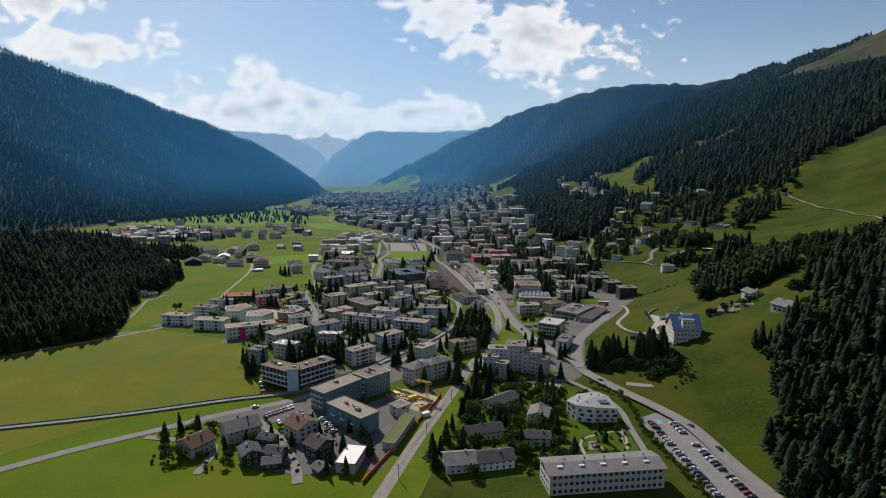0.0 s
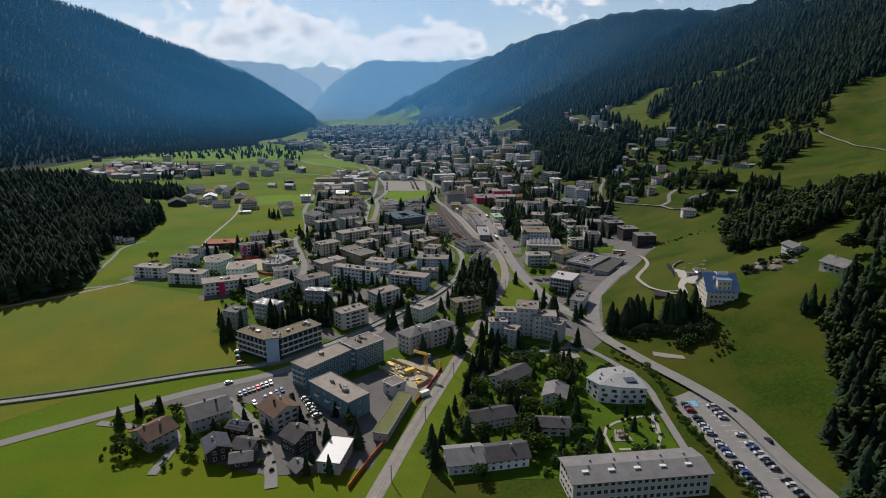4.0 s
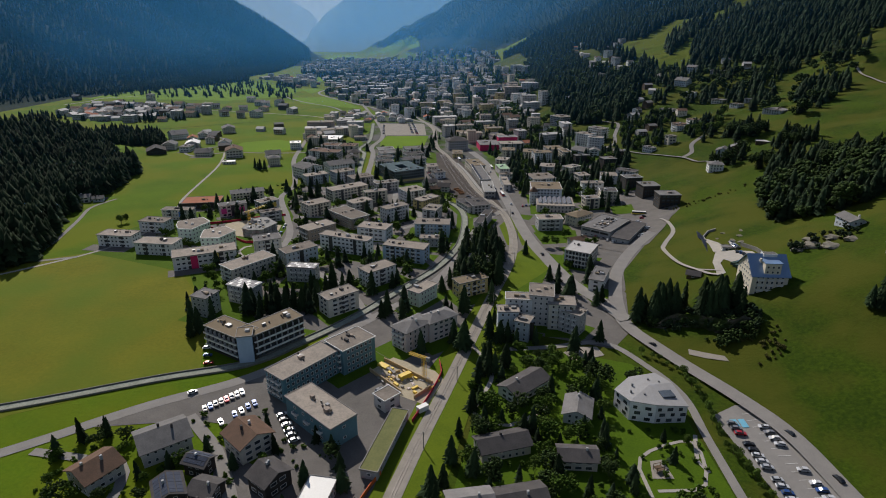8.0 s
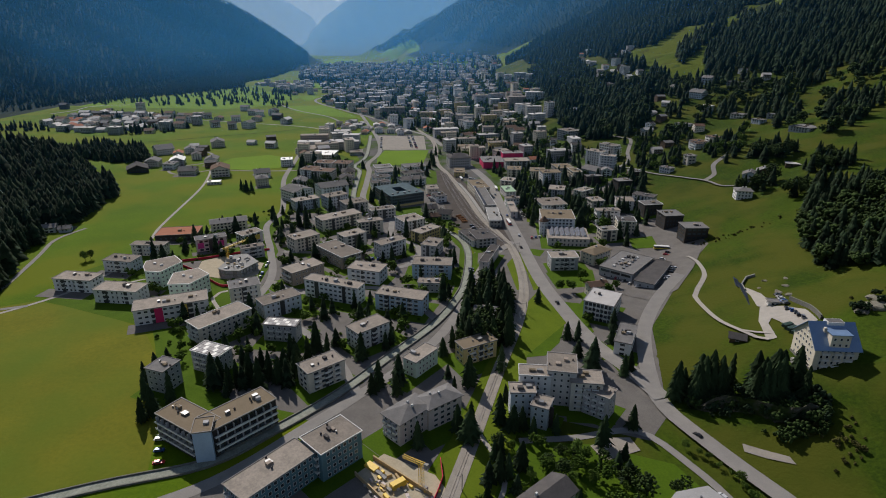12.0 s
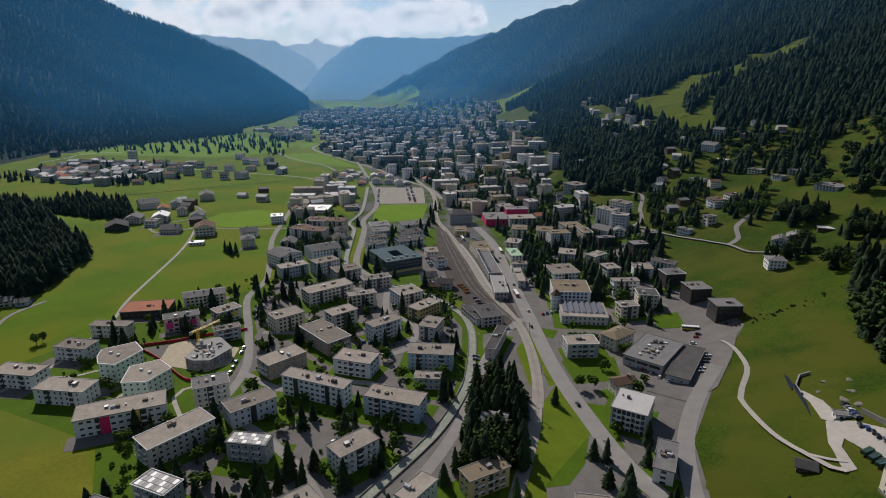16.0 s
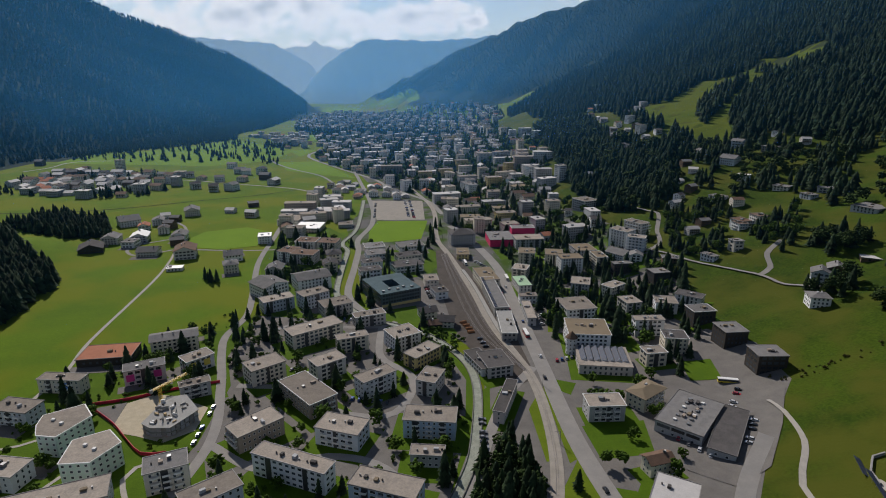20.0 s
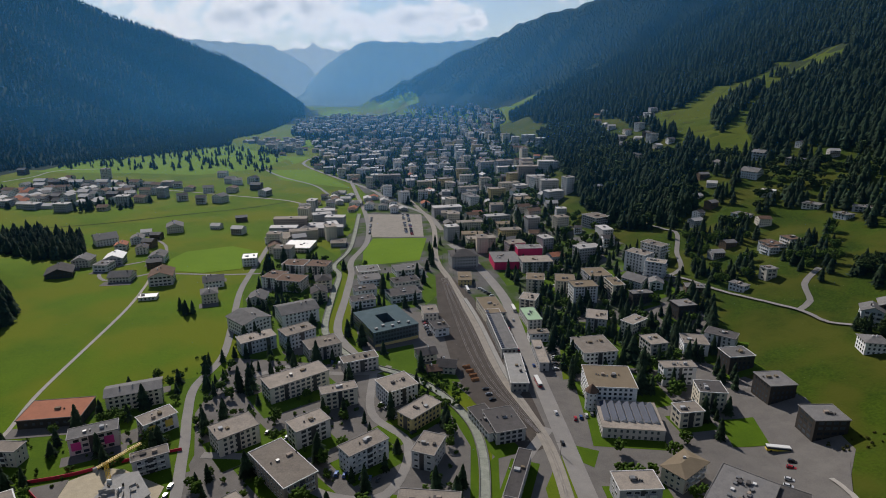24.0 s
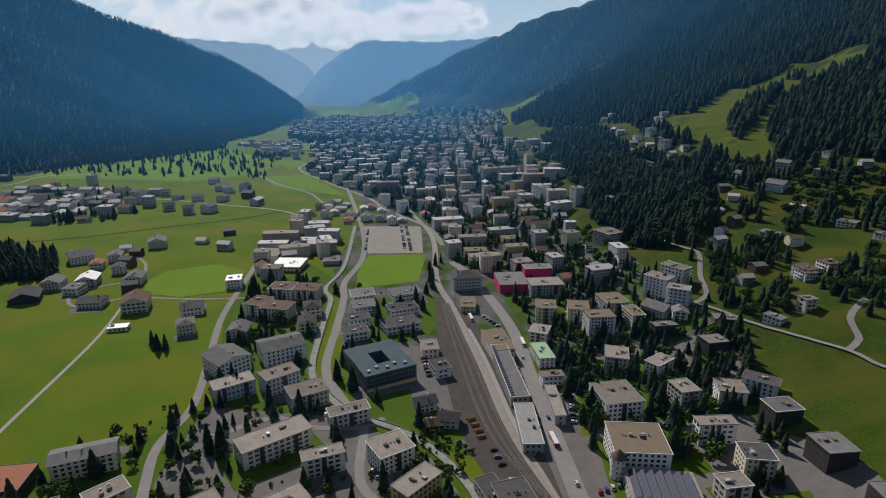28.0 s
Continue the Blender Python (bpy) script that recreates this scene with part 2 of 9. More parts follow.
ROOFGREEN = mat("mossy_green_roof", (0.17, 0.17, 0.07), (0.12, 0.13, 0.055), 0.95, scale=0.3, fine=2.0)
TERRACOTTA = mat("terracotta_roof", (0.36, 0.15, 0.09), (0.28, 0.12, 0.075), 0.9, scale=0.2, fine=2.0)
BLUEROOF = mat("blue_metal_roof", (0.22, 0.32, 0.48), (0.18, 0.27, 0.42), 0.35, metal=0.3, scale=0.2, fine=2.0)
MINTROOF = mat("pale_green_roof", (0.33, 0.46, 0.30), (0.28, 0.40, 0.26), 0.9, scale=0.2, fine=2.0)
RIM = mat("zinc_roof_rim", (0.25, 0.235, 0.22), (0.19, 0.18, 0.17), 0.7, scale=0.4, fine=2.0, vary=0.45)
TRIM = mat("pale_trim", (0.66, 0.65, 0.62), (0.58, 0.57, 0.55), 0.7, scale=0.4, fine=2.0)
METAL = mat("grey_metal", (0.22, 0.22, 0.22), (0.16, 0.16, 0.16), 0.5, metal=0.4, scale=0.5, fine=3.0)
RAIL = mat("rail_steel", (0.30, 0.27, 0.25), (0.22, 0.19, 0.17), 0.4, metal=0.8, scale=0.4, fine=3.0)
GLASS = mat("window_glass", (0.060, 0.070, 0.080), (0.035, 0.042, 0.050), 0.15, scale=0.1, fine=1.0, vary=0.6)
LOGGIASHADE = mat("loggia_shade_tone", (0.045, 0.048, 0.052), (0.03, 0.032, 0.036), 0.35, scale=0.3, fine=1.0)
SOLAR = mat("solar_glass", (0.035, 0.048, 0.080), (0.022, 0.03, 0.052), 0.66, scale=0.3, fine=2.0)
SPRUCE = mat("spruce_needles", (0.030, 0.049, 0.020), (0.015, 0.028, 0.012), 0.9, scale=0.4, fine=2.0, spread=0.8, vary=0.4)
SPRUCEFAR = mat("spruce_forest", (0.027, 0.043, 0.020), (0.012, 0.023, 0.012), 0.9, scale=0.06, fine=1.0, spread=0.8, vary=0.5, island=True)
LEAF = mat("broad_leaves", (0.085, 0.13, 0.022), (0.05, 0.085, 0.015), 0.85, scale=0.4, fine=2.0, spread=0.8, vary=0.3)
BARK = mat("bark", (0.10, 0.075, 0.055), (0.07, 0.05, 0.04), 0.95, scale=1.0, fine=6.0)
DARKGREEN = mat("dark_green_steel", (0.02, 0.05, 0.04), (0.015, 0.04, 0.03), 0.6)
ROCK = mat("grey_rock", (0.24, 0.22, 0.18), (0.14, 0.13, 0.10), 0.95, scale=0.2, fine=1.2, bump=0.4, spread=0.8)
TYRE = mat("tyre_rubber", (0.02, 0.02, 0.02), None, 0.9)
ORANGE = mat("orange_fence", (0.65, 0.14, 0.03), (0.5, 0.11, 0.03), 0.7)
REDFENCE = mat("red_hoarding", (0.5, 0.02, 0.05), (0.42, 0.02, 0.04), 0.7)
BAYBLUE = mat("light_blue_road_paint", (0.16, 0.42, 0.55), (0.12, 0.34, 0.46), 0.8, scale=0.4, fine=3)
PAINT = mat("white_road_paint", (0.7, 0.7, 0.68), (0.55, 0.55, 0.53), 0.8, scale=0.4, fine=3)
CARS = [mat("car_paint_" + n, c, tuple(x * 0.9 for x in c), 0.3, metal=0.2) for n, c in
        (("white", (0.60, 0.60, 0.60)), ("black", (0.02, 0.02, 0.022)), ("grey", (0.18, 0.18, 0.19)), ("silver", (0.45, 0.46, 0.47)),
         ("blue", (0.03, 0.08, 0.25)), ("red", (0.40, 0.02, 0.03)))]

# ---------------------------------------------------------------- terrain
FOOT = ((0, 260), (200, 190), (300, 140), (380, 108), (440, 112), (520, 140), (600, 168), (720, 170), (800, 150), (1000, 105), (1200, 55), (1500, 0), (2000, -20), (2600, 200))
GRADE = ((0, .3), (400, .36), (700, .28), (900, .26), (1150, .33), (1450, .37), (2000, .37), (2400, .2))
RIDGES = {  # crest lines (x, y, height) with the fall of their flanks
    "left_mountain": (0.75, ((-1900, -600, 600), (-1900, 1200, 620), (-1677, 2300, 563), (-1544, 2600, 498), (-1128, 3100, 302), (-969, 3450, 181), (-790, 3800, -20))),
    "valley_spur": (0.6, ((-458, 4200, 20), (207, 3900, 342), (577, 3700, 495), (1036, 3500, 591), (1379, 3300, 566), (2000, 3400, 680))),
    "right_mountain": (0.47, ((420, 2900, 120), (800, 2750, 282), (1113, 2600, 449), (1320, 2300, 529), (1450, 2000, 575), (1650, 1200, 640), (1750, 200, 640), (1750, -700, 600))),
    "wooded_knoll": (0.36, ((-640, -100, 60), (-570, 300, 70), (-560, 600, 65), (-500, 850, 22))),
}


def table(tab, v):
    return np.interp(v, [a for a, b in tab], [b for a, b in tab])


def ridge(crest, fall, x, y):
    best = np.full(np.shape(x), -1e3)
    for (ax, ay, az), (bx, by, bz) in zip(crest, crest[1:]):
        dx, dy = bx - ax, by - ay
        s = np.clip(((x - ax) * dx + (y - ay) * dy) / (dx * dx + dy * dy), 0, 1)
        best = np.maximum(best, az + s * (bz - az) - fall * np.hypot(x - ax - s * dx, y - ay - s * dy))
    return best


def wave(x, y, k, p):
    return np.sin(x * k + p) * np.cos(y * k * 1.13 + 1.7 * p) + 0.5 * np.sin(x * k * 2.3 - y * k * 1.9 + p)


def ground_z(x, y):
    """The height of the land at a place: the valley floor, the sunny terrace, the knoll and the mountains."""
    x, y = np.asarray(x, float), np.asarray(y, float)
    z = -0.026 * np.maximum(0, np.minimum(y, 1300) - 430) - 0.01 * np.maximum(0, np.minimum(y, 3000) - 1300)
    d, s = x - table(FOOT, y), table(GRADE, y)
    low = np.maximum(s * ((np.sqrt(d * d + 225) + d) / 2 - 1), 0)
    low = np.where(low > 180, 180 + (low - 180) * 0.3, low)
    top = z + low + np.clip((d - 30) / 120, 0, 1) * (1.6 * wave(x, y, 0.021, 0.4) + 0.9 * wave(x, y, 0.055, 2.1) + 0.45 * wave(x, y, 0.12, 0.7))
    for name, (fall, crest) in RIDGES.items():
        r = ridge(crest, fall, x, y)
        rough = np.clip((r - z) / 120, 0, 1)
        r = r + rough * (9 * wave(x, y, 0.011, 1.0) + 5 * wave(x, y, 0.03, 2.0)) * (0.35 if name == "wooded_knoll" else 1)
        k = 14.0  # soft join
        top = np.where(np.abs(top - r) < k, (top + r) / 2 + (top - r) ** 2 / (4 * k) + k / 4, np.maximum(top, r))
    return top


def gz(x, y):
    return float(ground_z(x, y))


def link(name, verts, faces, mats, parent=None, smooth=False, index=None):
    me = bpy.data.meshes.new(name)
    me.from_pydata([tuple(map(float, v)) for v in verts], [], faces)
    for m in (mats if isinstance(mats, (list, tuple)) else [mats]):
        me.materials.append(m)
    if index is not None:
        me.polygons.foreach_set("material_index", np.asarray(index, np.int32))
    if smooth:
        me.polygons.foreach_set("use_smooth", np.ones(len(me.polygons), bool))
    me.update()
    ob = new(name, me)
    if parent:
        ob.parent = parent
    return ob


def lines(lo, hi, a, b, fine, coarse):
    mid = np.arange(a, b + 0.1, fine)
    def out(start, end, sign):
        r, v, st = [], start, fine
        while abs(v - start) < abs(end - start):
            st = min(st * 1.12, coarse)
            v += sign * st
            r.append(v)
        return r
    return np.array(out(a, lo, -1)[::-1] + list(mid) + out(b, hi, 1))


def build_ground():
    xs, ys = lines(-2700, 2700, -400, 480, 8, 40), lines(-900, 4950, 180, 1300, 8, 40)
    X, Y = np.meshgrid(xs, ys)
    Z = ground_z(X, Y)
    n, m = len(xs), len(ys)
    i = np.arange(n * m).reshape(m, n)
    f = np.stack([i[:-1, :-1], i[:-1, 1:], i[1:, 1:], i[1:, :-1]], -1).reshape(-1, 4)
    cx, cy = X.ravel()[f].mean(1), Y.ravel()[f].mean(1)
    kind = np.zeros(len(f), int)
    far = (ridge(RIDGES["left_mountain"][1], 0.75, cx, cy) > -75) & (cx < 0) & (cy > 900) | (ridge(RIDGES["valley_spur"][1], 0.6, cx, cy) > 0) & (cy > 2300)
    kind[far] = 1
    kind[(ridge(RIDGES["wooded_knoll"][1], 0.36, cx, cy) > 1) & (cx < 0)] = 2
    high = (ridge(RIDGES["right_mountain"][1], 0.47, cx, cy) > 190) & (cx > 0)
    kind[high & (kind == 0)] = 2
    slope = (cx > np.interp(cy, (-900, -100, 130, 254, 344, 422, 490, 541, 640), (-110, -85, -62, -24, 2, 25, 45, 50, 40))) & (cy < 2400)
    kind[slope & (kind == 0)] = 3
    top = Z.ravel()[f].mean(1)
    kind[high & (top > 405) & (cx > 1100) & (cy < 2000)] = 4
    ob = link("ground", np.stack([X.ravel(), Y.ravel(), Z.ravel()], 1), f.tolist(), [GRASS, MOUNTAIN, FORESTFLOOR, PASTURE, HIGHALP], smooth=True, index=kind)
    tagged(ob, "green valley floor rising to wooded mountain flanks", "ground", kind="structure")


build_ground()


def patch(name, corners, material, lift=0.12, step=10.0, label="", category="", kind="structure", noise_edge=0.0):
    """A sheet laid on the land over a polygon, cut fine enough to follow it."""
    bm = bmesh.new()
    f = bm.faces.new([bm.verts.new((x, y, 0)) for x, y in corners])
    xs, ys = [c[0] for c in corners], [c[1] for c in corners]
    for axis, lo, hi in ((0, min(xs), max(xs)), (1, min(ys), max(ys))):
        k = math.floor(lo / step) + 1
        while k * step < hi:
            no = (1, 0, 0) if axis == 0 else (0, 1, 0)
            co = (k * step, 0, 0) if axis == 0 else (0, k * step, 0)
            bmesh.ops.bisect_plane(bm, geom=bm.verts[:] + bm.edges[:] + bm.faces[:], plane_co=co, plane_no=no)
            k += 1
    P = np.array([v.co[:] for v in bm.verts])
    Z = ground_z(P[:, 0], P[:, 1]) + lift
    for v, z in zip(bm.verts, Z):
        v.co.z = z
    bmesh.ops.recalc_face_normals(bm, faces=bm.faces)
    if bm.faces and sum(f.normal.z for f in bm.faces) < 0:
        bmesh.ops.reverse_faces(bm, faces=bm.faces)
    me = bpy.data.meshes.new(name)
    bm.to_mesh(me)
    bm.free()
    me.materials.append(material)
    ob = new(name, me)
    return tagged(ob, label, category or name.split("_")[-1], kind=kind)


def spline(points, step=6.0):
    p = [Vector((x, y, 0)) for x, y in points]
    p = [p[0] * 2 - p[1]] + p + [p[-1] * 2 - p[-2]]
    out = []
    for a, b, c, d in zip(p, p[1:], p[2:], p[3:]):
        n = max(1, int((c - b).length / step))
        for i in range(n):
            t = i / n
            out.append(0.5 * (2 * b + (c - a) * t + (2 * a - 5 * b + 4 * c - d) * t * t + (3 * b - a - 3 * c + d) * t ** 3))
    out.append(p[-2].copy())
    return out


LINES = []


def strip(name, points, width, material, lift=0.2, offset=0.0, label="", category="road", thick=0.0, kind="structure", parent=None, dashes=None):
    """A ribbon along a smooth line on the land: roads, paths, rails, walls."""
    line = spline(points)
    if width > 2:
        LINES.extend((p.x, p.y) for p in line)
    V, F = [], []
    w = width / 2
    for i, p in enumerate(line):
        t = (line[min(i + 1, len(line) - 1)] - line[max(i - 1, 0)]).normalized()
        n = Vector((t.y, -t.x, 0))
        c = p + n * offset
        z = max(gz(c.x, c.y), gz(c.x + n.x * w, c.y + n.y * w), gz(c.x - n.x * w, c.y - n.y * w)) if width < 14 else None
        for s in (-w, w):
            q = c + n * s
            V.append((q.x, q.y, (gz(q.x, q.y) if z is None else z) + lift))
        if thick:
            for s in (w, -w):
                q = c + n * s
                V.append((q.x, q.y, V[-1][2] if False else (gz(q.x, q.y) if z is None else z) + lift - thick))
    k = 4 if thick else 2
    for i in range(len(line) - 1):
        if dashes and i % dashes[0] >= dashes[1]:
            continue
        a, b = i * k, (i + 1) * k
        for j in range(k if thick else 1):
            F.append((a + j, a + (j + 1) % k, b + (j + 1) % k, b + j))
    ob = link(name, V, F, material, parent)
    return tagged(ob, label, category, kind=kind) if not parent else ob


def far_range(name, crest, foot, depth, label):
    """A far mountain beyond the valley's end: a crest line with a flank falling towards the valley."""
    V, F = [], []
    n = 60
    xs = np.linspace(crest[0][0], crest[-1][0], n)
    hs = np.interp(xs, [c[0] for c in crest], [c[1] for c in crest]) + 5 * np.sin(xs * 0.05) + 3 * np.sin(xs * 0.13 + 1)
    rows = 8
    for r in range(rows + 1):
        k = r / rows
        for x, h in zip(xs, hs):
            V.append((x, foot - depth + depth * k + 25 * math.sin(x * 0.02 + 3 * k), -60 + (h + 60) * k ** 0.8 + (6 * math.sin(x * 0.04 + 9 * k) if 0 < r < rows else 0)))
    for r in range(rows):
        for i in range(n - 1):
            a = r * n + i
            F.append((a, a + 1, a + n + 1, a + n))
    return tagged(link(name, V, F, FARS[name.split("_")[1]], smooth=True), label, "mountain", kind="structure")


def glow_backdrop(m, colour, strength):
    """Paints the haze before a far range as an even glow of its material."""
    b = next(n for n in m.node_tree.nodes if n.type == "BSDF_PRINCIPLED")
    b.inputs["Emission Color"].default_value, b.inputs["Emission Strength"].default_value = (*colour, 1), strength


# dark rock under a pale glow that imitates the haze, one tone per range
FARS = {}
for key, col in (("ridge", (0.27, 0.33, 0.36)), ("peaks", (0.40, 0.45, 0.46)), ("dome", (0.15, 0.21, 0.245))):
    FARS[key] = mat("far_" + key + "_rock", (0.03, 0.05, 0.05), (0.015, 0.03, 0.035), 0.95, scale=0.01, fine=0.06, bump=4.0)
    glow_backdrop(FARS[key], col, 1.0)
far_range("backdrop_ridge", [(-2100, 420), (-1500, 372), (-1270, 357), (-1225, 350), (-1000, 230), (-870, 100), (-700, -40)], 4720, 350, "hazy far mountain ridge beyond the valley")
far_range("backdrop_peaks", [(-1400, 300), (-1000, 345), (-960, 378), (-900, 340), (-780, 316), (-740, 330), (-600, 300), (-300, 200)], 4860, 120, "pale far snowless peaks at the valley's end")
far_range("backdrop_dome", [(-1050, 0), (-960, 100), (-790, 248), (-640, 340), (-540, 378), (-350, 374), (-100, 366), (200, 385), (500, 420)], 4640, 420, "rounded mountain closing the valley, glowing for haze")


def build_haze_sheets():
    """Translucent blue sheets across the valley stand in for haze, starting softly above the land and thinning upwards.
    """
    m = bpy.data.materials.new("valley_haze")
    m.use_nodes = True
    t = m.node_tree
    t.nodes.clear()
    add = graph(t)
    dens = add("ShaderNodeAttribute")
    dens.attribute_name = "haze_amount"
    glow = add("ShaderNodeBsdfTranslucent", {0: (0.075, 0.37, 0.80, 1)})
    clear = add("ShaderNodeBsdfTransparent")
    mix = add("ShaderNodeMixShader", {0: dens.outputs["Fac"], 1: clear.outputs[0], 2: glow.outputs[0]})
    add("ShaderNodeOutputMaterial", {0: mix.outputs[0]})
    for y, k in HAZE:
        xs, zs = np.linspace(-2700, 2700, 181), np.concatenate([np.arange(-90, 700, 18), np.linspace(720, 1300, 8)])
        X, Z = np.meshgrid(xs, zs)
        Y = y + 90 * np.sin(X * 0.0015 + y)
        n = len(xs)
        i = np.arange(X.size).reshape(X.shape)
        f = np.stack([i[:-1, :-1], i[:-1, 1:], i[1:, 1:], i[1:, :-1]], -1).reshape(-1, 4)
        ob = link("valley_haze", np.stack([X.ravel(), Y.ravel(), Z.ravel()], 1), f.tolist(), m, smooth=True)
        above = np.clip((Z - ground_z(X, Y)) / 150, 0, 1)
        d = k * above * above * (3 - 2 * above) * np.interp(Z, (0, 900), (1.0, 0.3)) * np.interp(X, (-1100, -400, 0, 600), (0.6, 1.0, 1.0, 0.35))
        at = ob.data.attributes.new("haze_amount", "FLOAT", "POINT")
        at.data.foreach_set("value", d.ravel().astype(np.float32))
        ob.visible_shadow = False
        tagged(ob, "translucent blue sheet added in place of valley haze", "haze", kind="structure")


# where each added sheet stands, and how much haze it imitates
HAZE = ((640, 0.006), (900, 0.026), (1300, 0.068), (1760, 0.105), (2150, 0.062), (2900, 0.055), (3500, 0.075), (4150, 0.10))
build_haze_sheets()
# ---------------------------------------------------------------- roads, rails, fields
def build_land():
    patch("town_pavement", [(-12, 345), (12, 400), (60, 382), (85, 372), (98, 388), (118, 470), (165, 545), (200, 590), (205, 640), (175, 700), (200, 760), (205, 800),
          (-82, 800), (-80, 790), (-60, 720), (-30, 705), (-5, 690), (18, 650), (22, 600), (12, 545), (-5, 480), (-40, 420), (-65, 388)],
          ASPHALT, 0.10, 16, "grey paved yards and streets between the houses", "pavement")
    patch("town_gardens", [(205, 800.2), (205, 850), (190, 950), (140, 1080), (120, 1400), (160, 1800), (120, 2200), (-260, 2200), (-280, 1800), (-180, 1480), (-125, 1300), (-125, 1080), (-128, 1010), (-110, 930), (-95, 900), (-90, 850), (-82, 800.2)],
          YARDS, 0.10, 20, "paved yards and small gardens between the houses", "pavement")
    patch("quarter_lawn", [(-60, 385), (-30, 425), (0, 478), (12, 545), (15, 610), (0, 660), (-60, 705), (-95, 750), (-100, 850), (-112, 950), (-150, 1010), (-200, 1000), (-200, 880), (-140, 700), (-205, 660), (-268, 548), (-255, 507), (-170, 470), (-128, 392)],
          LAWN, 0.08, 16, "lawns between the apartment blocks", "lawn")
    patch("quarter_yards", [(-60, 388), (-30, 428), (-4, 480), (8, 545), (11, 608), (-4, 655), (-60, 700), (-150, 712), (-148, 640), (-132, 600), (-128, 540), (-140, 470), (-124, 420), (-100, 400)],
          ASPHALT, 0.11, 16, "paved courts and parking between the apartment blocks", "pavement")
    patch("mown_field", [(-185, 318), (-117, 352), (-128, 388), (-140, 420), (-175, 470), (-215, 492), (-262, 508), (-330, 470), (-360, 380), (-300, 300), (-230, 270)], FIELD, 0.06, 16,
          "large yellowish mown hay field", "field")
    patch("station_lot", [(-118, 1190), (-94, 1053), (-29, 1056), (-37, 1190)], GRAVEL, 0.2, 16, "wide bare gravel parking lot", "parking lot")
    patch("pitch_lawn", [(-92, 1046), (-96, 985), (-90, 930), (-30, 952), (-25, 1050)], VIVID, 0.22, 16, "bright green lawn beside the parking lot", "lawn")
    patch("car_park", [(112, 318), (115, 285), (118, 250), (122, 200), (152, 200), (146, 262), (134, 322), (124, 324)], ROAD, 0.14, 8, "asphalt car park beside the main road", "parking lot")
    patch("school_yard", [(-150, 310), (-92, 346), (-50, 372), (-15, 365), (-2, 345), (-25, 262), (-60, 262), (-75, 310), (-105, 315)], ASPHALT, 0.14, 8, "asphalt yard round the school", "yard")
    patch("market_yard", [(112, 520), (130, 506), (150, 517), (172, 548), (192, 582), (200, 615), (184, 645), (162, 634), (140, 600), (118, 560)], ASPHALT, 0.4, 4, "asphalt yard round the supermarket", "yard")
    patch("rail_verge", [(-118, -850), (-88, -850), (-72, -100), (-50, 130), (-10, 240), (10, 320), (36, 395), (42, 440), (72, 480), (66, 535), (48, 500), (20, 430), (-8, 345), (-36, 240), (-72, 130), (-97, -100)], VERGE, 0.16, 8, "grassy strip beside the railway line", "verge")
    patch("yard_sidings", [(24, 830), (48, 690), (55, 610), (40, 600), (14, 655), (4, 690), (-8, 790), (-12, 900), (-2, 915)], BALLAST, 0.2, 10, "wide gravel bed of the railway yard", "railway yard")

    for corners, label in (
            ([(45, 574), (52, 590), (55, 556), (54, 529), (47, 526)], "grassy triangle beside the railway crossing"),
            ([(57, 600), (60, 600), (63, 529), (58, 525)], "grassy strip between railway and road"),
            ([(56, 512), (64.5, 508), (66, 489), (68.5, 474), (62, 454), (52, 440), (41, 438), (31, 424), (38, 454), (49, 490)], "broad lawn between railway and road"),
            ([(73, 508), (84, 505), (84, 466), (77, 463)], "lawn before the glass office"),
            ([(79, 458), (91, 453), (87, 441), (93, 415), (88, 415)], "narrow lawn between the two roads"),
            ([(71, 557), (106, 563), (102, 533), (74, 528)], "garden lawn round the grey house"),
            ([(152, 632), (172, 632), (168, 606), (149, 606)], "lawn beside the dark apartment cubes"),
            ([(92, 800), (99, 801), (82, 682), (74, 681)], "long grass strip along the station lane")):
        patch("verge_lawn", corners, VERGE if "strip" in label or "triangle" in label else LAWN, 0.55 if "cubes" in label else 0.15, 8, label, "lawn")
    for corners, label in (
            ([(66, 609), (78, 604), (72, 590), (66, 595)], "small lawn at the road junction"),
            ([(16, 590), (25, 601), (22, 552), (16, 550)], "lawn between stream and railway"),
            ([(-20, 910), (-10, 893), (-9, 841), (-19, 815), (-24, 850)], "green embankment beside the railway yard"),
            ([(51, 907), (69, 917), (67, 872), (57, 866)], "lawn below the crimson building"),
            ([(-58, 720), (-26, 735), (-20, 700), (-8, 690), (10, 664), (-20, 672), (-48, 698)], "rough grass and scrub beside the railway yard"),
            ([(0, 1086), (12, 1088), (16, 1029), (3, 1040)], "lawn at the road bend"),
            ([(-60, 800), (-28, 810), (-30, 905), (-85, 905), (-84, 850)], "lawns round the white apartment rows"),
            ([(100, 640), (135, 650), (132, 690), (104, 690)], "garden lawns between the apartment houses"),
            ([(110, 700), (160, 690), (175, 760), (120, 790)], "garden lawns between the apartment houses"),
            ([(70, 810), (100, 820), (110, 900), (80, 900)], "garden lawns between the apartment houses"),
            ([(140, 800), (200, 810), (190, 900), (150, 890)], "garden lawns between the apartment houses")):
        patch("verge_lawn", corners, VERGE if "strip" in label or "triangle" in label else LAWN, 0.15, 8, label, "lawn")
